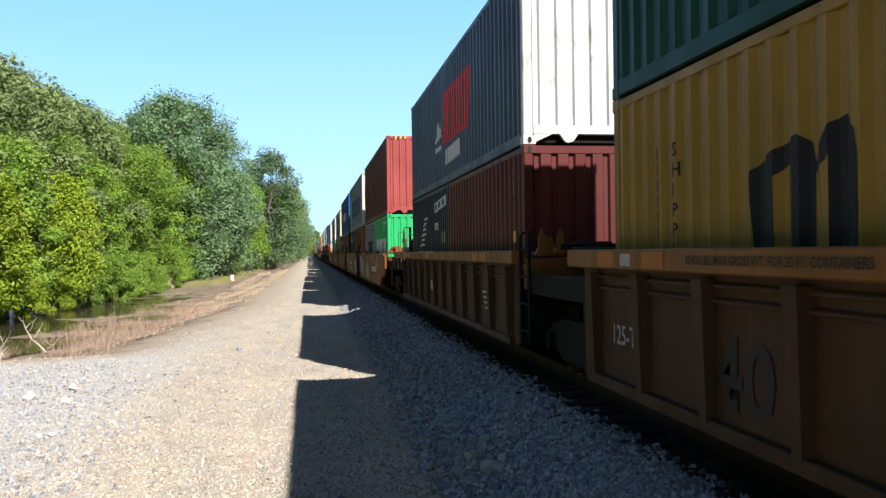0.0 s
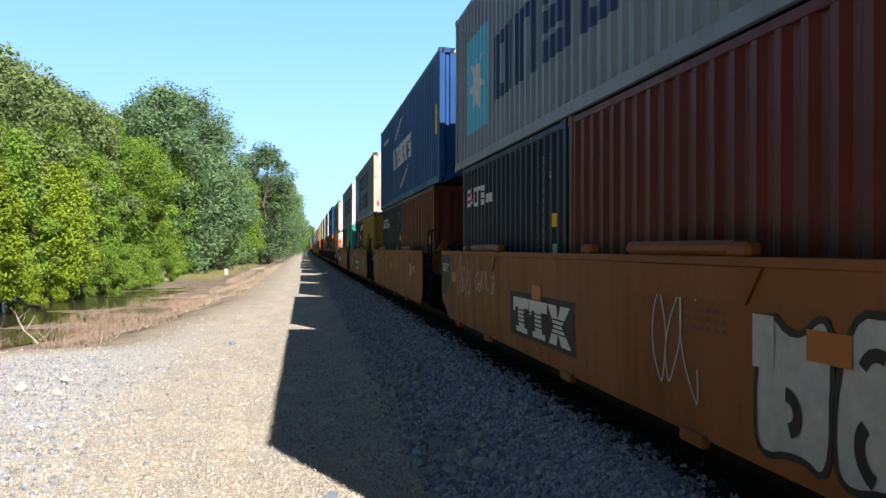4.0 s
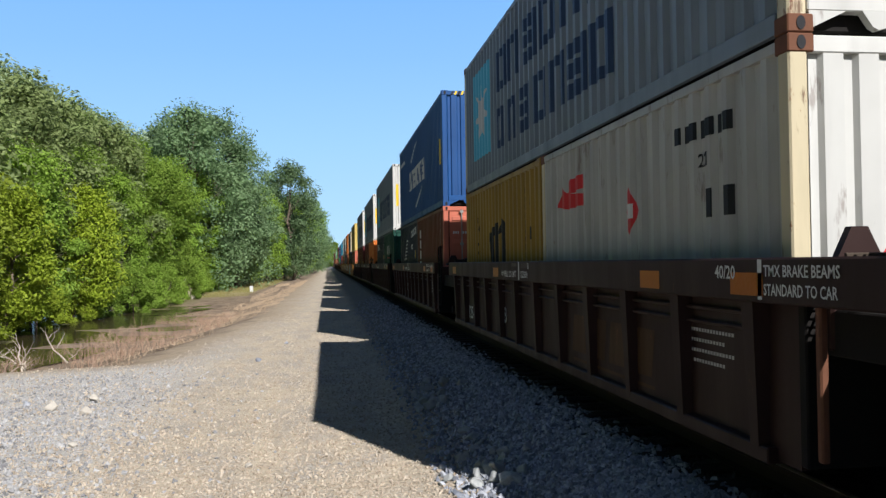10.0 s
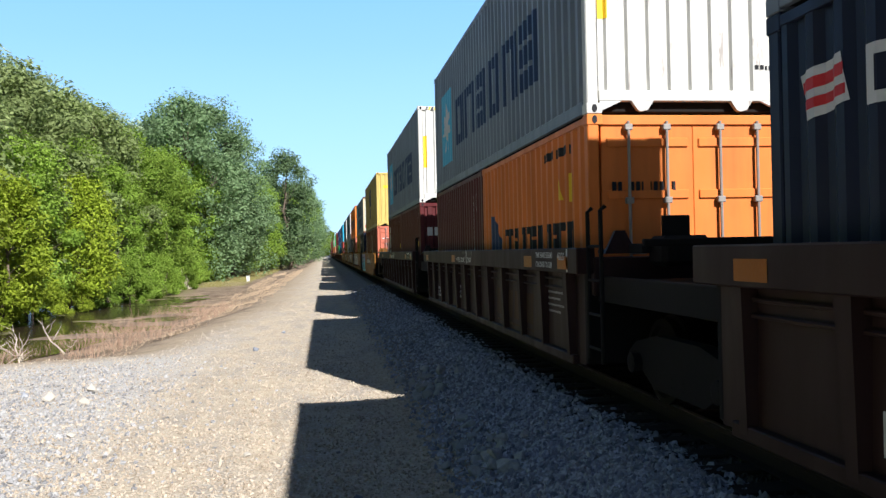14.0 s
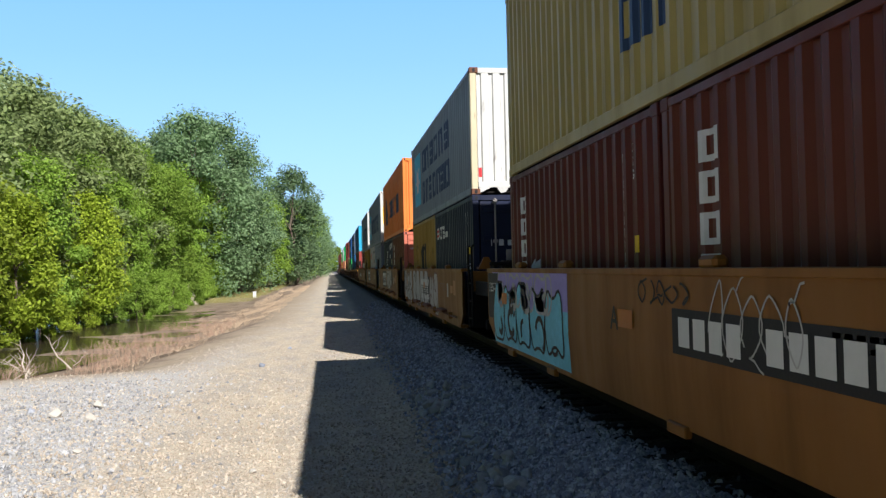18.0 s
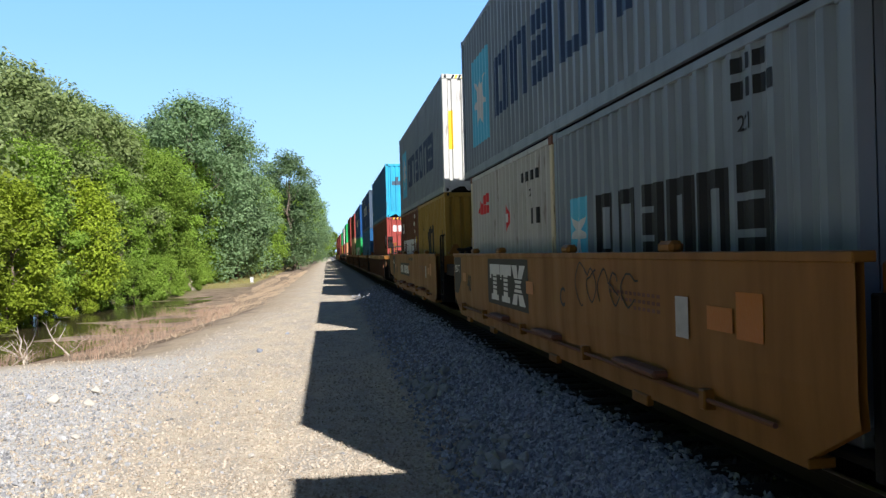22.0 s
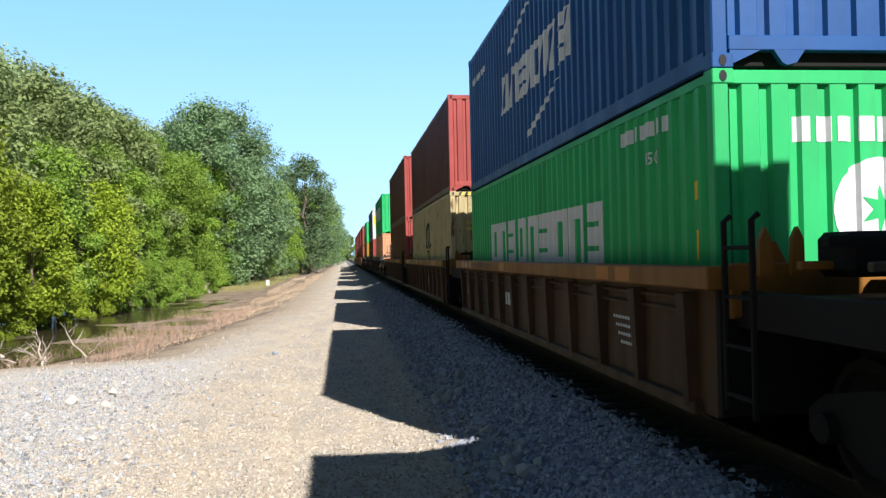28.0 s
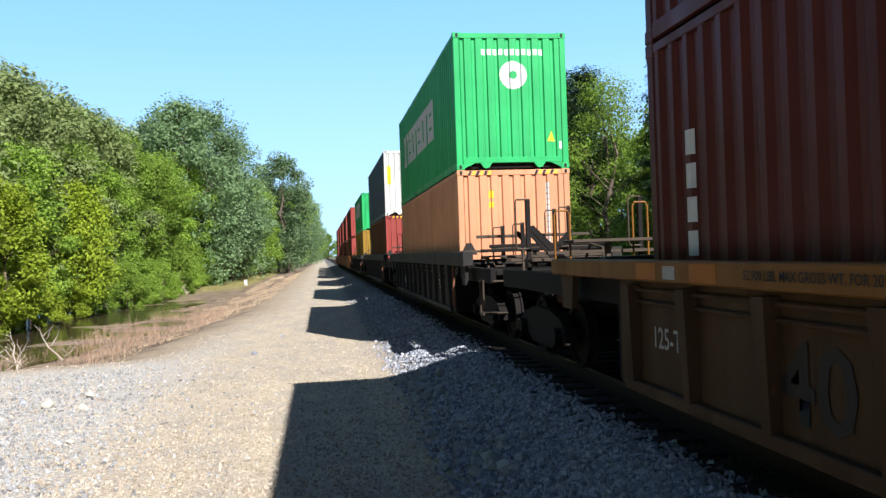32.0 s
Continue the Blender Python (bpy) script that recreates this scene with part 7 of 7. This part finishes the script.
KINDS = [
    tree_kind(11, 10.0, 3.5, 1.5, LEAF_LIME, 15000, 0.13, lobes=34),
    tree_kind(12, 13.0, 3.8, 1.0, LEAF_MID, 19000, 0.125, lobes=30),
    tree_kind(13, 16.0, 5.0, 1.5, LEAF_DARK, 24000, 0.145, lobes=46),
    tree_kind(14, 12.0, 3.6, 1.5, LEAF_GREY, 17000, 0.125, lobes=32, bark=BARK),
    tree_kind(15, 15.0, 3.6, 3.5, LEAF_PINE, 9000, 0.30, True, 26),
    tree_kind(16, 5.0, 2.4, 0.1, LEAF_MID, 9000, 0.10, lobes=18),
    tree_kind(17, 14.0, 4.2, 1.0, LEAF_MID, 6000, 0.27, lobes=22),
    tree_kind(18, 16.0, 4.0, 1.0, LEAF_MID, 17000, 0.10, lobes=40),
    tree_kind(19, 18.0, 4.6, 2.5, LEAF_PINE, 30000, 0.19, True, 46),
]
FULL = [10.6, 13.6, 16.8, 12.6, 15.5, 5.6, 14.6, 16.6, 18.6]
rng = random.Random(21)
LEFT = "trees along the left of the road"
WORDS = ("lime-green broadleaf tree in full sun at the wood's edge", "dull green tree standing behind the lime bushes", "fresh green broadleaf tree at the wood's edge", "tall dark green tree of the wood")
for x, y, k, h in [
    (-12.4, 28.5, 0, 7.4), (-13.6, 31.0, 0, 8.6), (-11.9, 33.5, 0, 6.4), (-12.8, 38.0, 1, 8.4), (-12.0, 43.0, 0, 7.2), (-13.2, 46.0, 1, 9.2), (-16.0, 29.0, 3, 10.2),
    (-14.8, 35.0, 3, 11.6), (-17.4, 40.0, 3, 12.6), (-14.6, 42.5, 3, 12.2), (-14.4, 48.5, 3, 12.4), (-13.8, 53.5, 3, 12.0), (-12.4, 51.0, 1, 8.6), (-15.6, 58.0, 1, 13.6),
    (-13.0, 58.5, 1, 10.8), (-12.6, 65.0, 1, 11.2), (-15.4, 66.0, 1, 13.4), (-13.2, 72.0, 1, 12.2), (-12.2, 78.0, 2, 16.4), (-11.4, 86.0, 2, 17.0), (-15.8, 84.0, 2, 15.8), (-9.6, 90.0, 2, 15.0),
    (-12.4, 79.0, 1, 11.4), (-11.6, 90.0, 1, 12.4), (-11.4, 98.0, 1, 13.0), (-12.8, 106.0, 2, 14.6), (-11.0, 113.0, 1, 12.6), (-11.4, 123.0, 1, 14.0), (-10.4, 133.0, 1, 14.2),
    (-6.6, 150.0, 3, 19.6), (-9.4, 160.0, 2, 15.5), (-8.8, 174.0, 1, 16.0), (-8.0, 192.0, 2, 17.5), (-7.0, 212.0, 1, 18.0), (-6.4, 232.0, 2, 19.5), (-6.0, 250.0, 2, 21.0), (-6.0, 270.0, 1, 22.0),
    (-6.2, 296.0, 2, 22.0), (-6.0, 332.0, 3, 21.0), (-6.0, 372.0, 1, 20.0), (-5.2, 420.0, 2, 20.0)]:
    back = 1.25 - 0.25 * max(0.0, min(1.0, (y - 90) / 60))
    taller = 1.08 if y < 54 else (1.0 if y < 75 else 1.13)
    plant(KINDS[k], x * back, y * back, ((h - 3.2) * back * taller + 3.2) / FULL[k], rng.uniform(0, 6.28), WORDS[(0, 2, 3, 1)[k]], LEFT, LEAF_DARK if y == 150.0 else None)
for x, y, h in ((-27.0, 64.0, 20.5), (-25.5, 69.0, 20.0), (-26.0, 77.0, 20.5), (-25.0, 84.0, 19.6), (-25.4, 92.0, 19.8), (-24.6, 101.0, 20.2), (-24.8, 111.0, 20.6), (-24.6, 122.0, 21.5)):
    plant(KINDS[3], x, y, h / FULL[3], rng.uniform(0, 6.28), "tall tree deep in the wood, haze painted into its leaves", LEFT, LEAF_PALE)
for k in range(24):
    y = 46 + k * 8.5 + rng.uniform(-3, 3)
    j = (3, 2, 3, 1)[k % 4]
    plant(KINDS[j], -24.0 - rng.uniform(0, 5) + min(8, y * 0.025), y, rng.uniform(13.5, 16.0) / FULL[j], rng.uniform(0, 6.28), "taller tree standing deeper in the wood", LEFT)
# Out-of-view trees, added to block skylight from the train's left side.
for k in range(14):
    plant(KINDS[6], -14.0 - rng.uniform(0, 6), 22 - k * 5 + rng.uniform(-2, 2), rng.uniform(11, 14) / FULL[6], rng.uniform(0, 6.28), "unseen tree added to keep skylight off the train", LEFT)
for k in range(20):
    y = 34 + k * 4.4 + rng.uniform(-1.2, 1.2)
    plant(KINDS[5], -14.9 + (1.6 if y > 60 else 0.0) + rng.uniform(-0.9, 0.7), y, rng.uniform(0.42, 0.72), rng.uniform(0, 6.28), "leafy green bush hanging over the wet hollow", "bushes at the wood's edge", LEAF_LIME if k < 5 else LEAF_MID)
RIGHT = "trees beyond the track"
for k in range(46):
    y = -6 + k * (4.0 if k < 26 else 7.0) + rng.uniform(-2, 2)
    x = 19.0 + rng.uniform(-2.0, 4.0)
    j = (8, 7, 8, 8, 7)[k % 5] if k < 26 else (4, 6, 6, 4, 6)[k % 5]
    plant(KINDS[j], x, y, (rng.uniform(15.0, 19.0) if j in (4, 8) else rng.uniform(11.5, 15.5)) / FULL[j], rng.uniform(0, 6.28), "shaded pine with a dark trunk beyond the track" if j in (4, 8) else "leafy broadleaf tree beyond the track", RIGHT, None if j in (4, 8) else LEAF_MID)
for k in range(20):
    plant(KINDS[(6, 1)[k % 2]], 29.0 + rng.uniform(-2, 8), 4 + k * 7.5 + rng.uniform(-2, 2), rng.uniform(14, 19) / FULL[6], rng.uniform(0, 6.28), "sunlit broadleaf tree deeper beyond the track", RIGHT, LEAF_LIME if k % 3 == 0 else LEAF_MID)
for k in range(14):
    plant(KINDS[5], 14.5 + rng.uniform(-1, 1.5), 2 + k * 9 + rng.uniform(-2, 2), rng.uniform(0.6, 1.0), rng.uniform(0, 6.28), "shaded undergrowth bush beyond the track", "bushes beyond the track")
for k in range(22):
    plant(KINDS[6], -62 + k * 6.2 + rng.uniform(-2, 2), 540 + rng.uniform(0, 60), rng.uniform(16, 20) / FULL[6], rng.uniform(0, 6.28), "distant tree closing the view down the line", "distant trees")
for src in KINDS:
    for ob in (*src.children_recursive, src):
        bpy.data.objects.remove(ob)


# ---- verge: dry brush, dead branches, water, stump, post, stones ----
def stems(name, count, where, height, mat, seed, label, spread_=0.5):
    r = random.Random(seed)
    vs, fs = [], []
    for _ in range(count):
        x, y = where(r)
        z = ground_height(x, y) - 0.03
        h = height(r)
        dx, dy = r.gauss(0, spread_) * h, r.gauss(0, spread_) * h
        w = r.uniform(0.004, 0.010)
        o = len(vs)
        mx, my = x + dx * 0.4, y + dy * 0.4
        vs += [(x - w, y, z), (x + w, y, z), (mx + w * 0.7, my, z + h * 0.6), (mx - w * 0.7, my, z + h * 0.6), (x + dx, y + dy, z + h)]
        fs += [(o, o + 1, o + 2, o + 3), (o + 3, o + 2, o + 4)]
    me = bpy.data.meshes.new(name)
    me.from_pydata(vs, [], fs)
    me.materials.append(mat)
    return tagged(new(name, me), label, "grass", kind="stuff")


def hollow(lo, hi, y0, y1, x0=-13.0):
    """A picker of places between two distances from the gravel's edge, in loose patches."""
    def pick(r):
        while True:
            x, y = r.uniform(x0, -2.6), r.uniform(y0, y1)
            if lo < off_road(x, y) < hi and noise.noise(Vector((x * 0.5, y * 0.35, 7.0))) > r.uniform(-0.15, 0.45):
                return x, y
    return pick


RED_DRY = plain("reddish_dry_stems", (0.27, 0.18, 0.125), 0.9, 0, 0.6, 4.0)
stems("dry_brush", 1700, hollow(2.4, 7.5, 21, 50), lambda r: r.triangular(0.1, 0.9, 0.25), RED_DRY, 31, "reddish dry brush in the wet hollow")
stems("fallen_straw", 4200, hollow(1.2, 8.5, 19, 70), lambda r: r.uniform(0.06, 0.22), DRY, 34, "flattened dry straw and twigs on the verge", 1.6)
stems("dry_grass", 7000, hollow(0.6, 4.5, 40, 120), lambda r: r.uniform(0.05, 0.3), DRY, 32, "short dry grass on the verge")
GRASS = plain("yellow_green_grass", (0.19, 0.17, 0.06), 0.9, 0, 0.4, 3.0)
stems("green_grass", 8000, hollow(5.5, 10.0, 80, 170), lambda r: r.uniform(0.12, 0.4), GRASS, 33, "yellow-green grass at the foot of the trees")


def dead_branch(x, y, seed, size, label):
    r = random.Random(seed)
    bm = bmesh.new()
    a = Vector((0, 0, 0))
    tip = Vector((r.uniform(-1, 1), r.uniform(-0.6, 0.6), r.uniform(0.1, 0.9))).normalized() * size
    limb(bm, a, tip, 0.03 * size, 0.006, r, 5, 5)
    for k in range(5):
        p = tip * r.uniform(0.25, 0.85)
        limb(bm, p, p + Vector((r.uniform(-1, 1), r.uniform(-1, 1), r.uniform(0.1, 1))) * size * 0.35, 0.012 * size, 0.003, r, 3, 4)
    return tagged(put("dead_branch", to_mesh("dead_branch", bm), TWIG, None, (x, y, ground_height(x, y))), label, "branch", "dead branches")


for k in range(16):
    dead_branch(-10.6 + rng.uniform(-1.3, 1.8), 22 + rng.uniform(-2, 9), 40 + k, rng.uniform(0.9, 2.2), "bleached dead branch lying in the hollow")
dead_branch(-9.4, 24.0, 77, 2.1, "bleached dead sapling standing in the hollow")

m, n, l, b = material("still_dark_water")
b.inputs["Base Color"].default_value = (0.035, 0.026, 0.015, 1)
b.inputs["Roughness"].default_value = 0.15
geo = n.new("ShaderNodeNewGeometry")
bump(n, l, b, noise_node(n, l, geo.outputs["Position"], 3.0, 3), 0.05, 0.02)
WATER = m
for x0, x1, y0, y1 in ((-26.0, -5.5, 22, 62), (-24.0, -4.5, 58, 108)):
    bm = bmesh.new()
    pts = [((x0 + x1) / 2 + (x1 - x0) / 2 * math.cos(a) * (1 + 0.15 * math.sin(3 * a)), (y0 + y1) / 2 + (y1 - y0) / 2 * math.sin(a) * (1 + 0.1 * math.cos(5 * a))) for a in (2 * math.pi * k / 40 for k in range(40))]
    level = -0.95 if y0 < 40 else -0.94
    bm.faces.new([bm.verts.new((x, y, level)) for x, y in pts])
    tagged(put("water", to_mesh("water", bm), WATER), "dark standing water in the hollow", "water", kind="structure")

bm = bmesh.new()
r = random.Random(8)
for k in range(14):
    a = k * 0.449
    limb(bm, (0.75 * math.cos(a), 0.55 * math.sin(a), -0.2), (0.16 * math.cos(a + 0.3), 0.16 * math.sin(a + 0.3), r.uniform(1.2, 1.9)), 0.16, 0.05, r, 4, 6)
tagged(put("tree_stump", to_mesh("tree_stump", bm), TWIG, None, (-13.0, 80.0, ground_height(-13.0, 80.0))), "pale weathered tree stump at the wood's edge", "stump")
marker = empty("marker_post", Matrix.Translation((-8.4, 94.0, ground_height(-8.4, 94.0) - 0.05)))
tagged(marker, "short white marker post beside the track", "post")
boxed("post", (0.34, 0.18, 0.62), WHITE_MARK, marker, (0, 0, 0), 0.02)
boxed("cap", (0.42, 0.24, 0.08), WHITE_MARK, marker, (0, 0, 0.62), 0.02)


def boulder(x, y, size, seed, mat, label):
    r = random.Random(seed)
    bm = bmesh.new()
    for _ in range(14):
        d = Vector((r.gauss(0, 1), r.gauss(0, 1), r.gauss(0, 0.8))).normalized() * size * r.uniform(0.75, 1.1)
        bm.verts.new(d)
    bmesh.ops.convex_hull(bm, input=bm.verts[:])
    bmesh.ops.delete(bm, geom=[v for v in bm.verts if not v.link_faces], context="VERTS")
    bmesh.ops.bevel(bm, geom=bm.edges[:], offset=size * 0.08, segments=1, affect="EDGES")
    return tagged(put("rock", to_mesh("rock", bm), mat, None, (x, y, ground_height(x, y) + size * 0.35)), label, "rock", "rocks by the road")


boulder(-4.35, 13.8, 0.13, 1, BOULDER, "pale rounded rock on the road's edge")
for k, (x, y, s) in enumerate(((-3.7, 13.4, 0.10), (-4.9, 14.4, 0.09), (-3.9, 14.6, 0.10), (-1.63, 19.9, 0.10), (-1.6, 17.0, 0.07), (-1.2, 24.0, 0.07), (-3.2, 11.0, 0.07), (0.25, 7.5, 0.07), (-0.9, 9.5, 0.05))):
    boulder(x, y, s, 3 + k, BALLAST if k % 2 else BOULDER, "loose rock on the gravel road")
for k in range(24):
    boulder(1.65 + rng.gauss(0, 0.22), 8.6 + rng.gauss(0, 0.7), rng.uniform(0.06, 0.13), 60 + k, ROCK, "broken grey rock at the foot of the ballast")
for k in range(22):
    boulder(1.5 + rng.gauss(0, 0.25), 13.0 + rng.gauss(0, 0.9), rng.uniform(0.06, 0.13), 90 + k, ROCK, "broken grey rock at the foot of the ballast")


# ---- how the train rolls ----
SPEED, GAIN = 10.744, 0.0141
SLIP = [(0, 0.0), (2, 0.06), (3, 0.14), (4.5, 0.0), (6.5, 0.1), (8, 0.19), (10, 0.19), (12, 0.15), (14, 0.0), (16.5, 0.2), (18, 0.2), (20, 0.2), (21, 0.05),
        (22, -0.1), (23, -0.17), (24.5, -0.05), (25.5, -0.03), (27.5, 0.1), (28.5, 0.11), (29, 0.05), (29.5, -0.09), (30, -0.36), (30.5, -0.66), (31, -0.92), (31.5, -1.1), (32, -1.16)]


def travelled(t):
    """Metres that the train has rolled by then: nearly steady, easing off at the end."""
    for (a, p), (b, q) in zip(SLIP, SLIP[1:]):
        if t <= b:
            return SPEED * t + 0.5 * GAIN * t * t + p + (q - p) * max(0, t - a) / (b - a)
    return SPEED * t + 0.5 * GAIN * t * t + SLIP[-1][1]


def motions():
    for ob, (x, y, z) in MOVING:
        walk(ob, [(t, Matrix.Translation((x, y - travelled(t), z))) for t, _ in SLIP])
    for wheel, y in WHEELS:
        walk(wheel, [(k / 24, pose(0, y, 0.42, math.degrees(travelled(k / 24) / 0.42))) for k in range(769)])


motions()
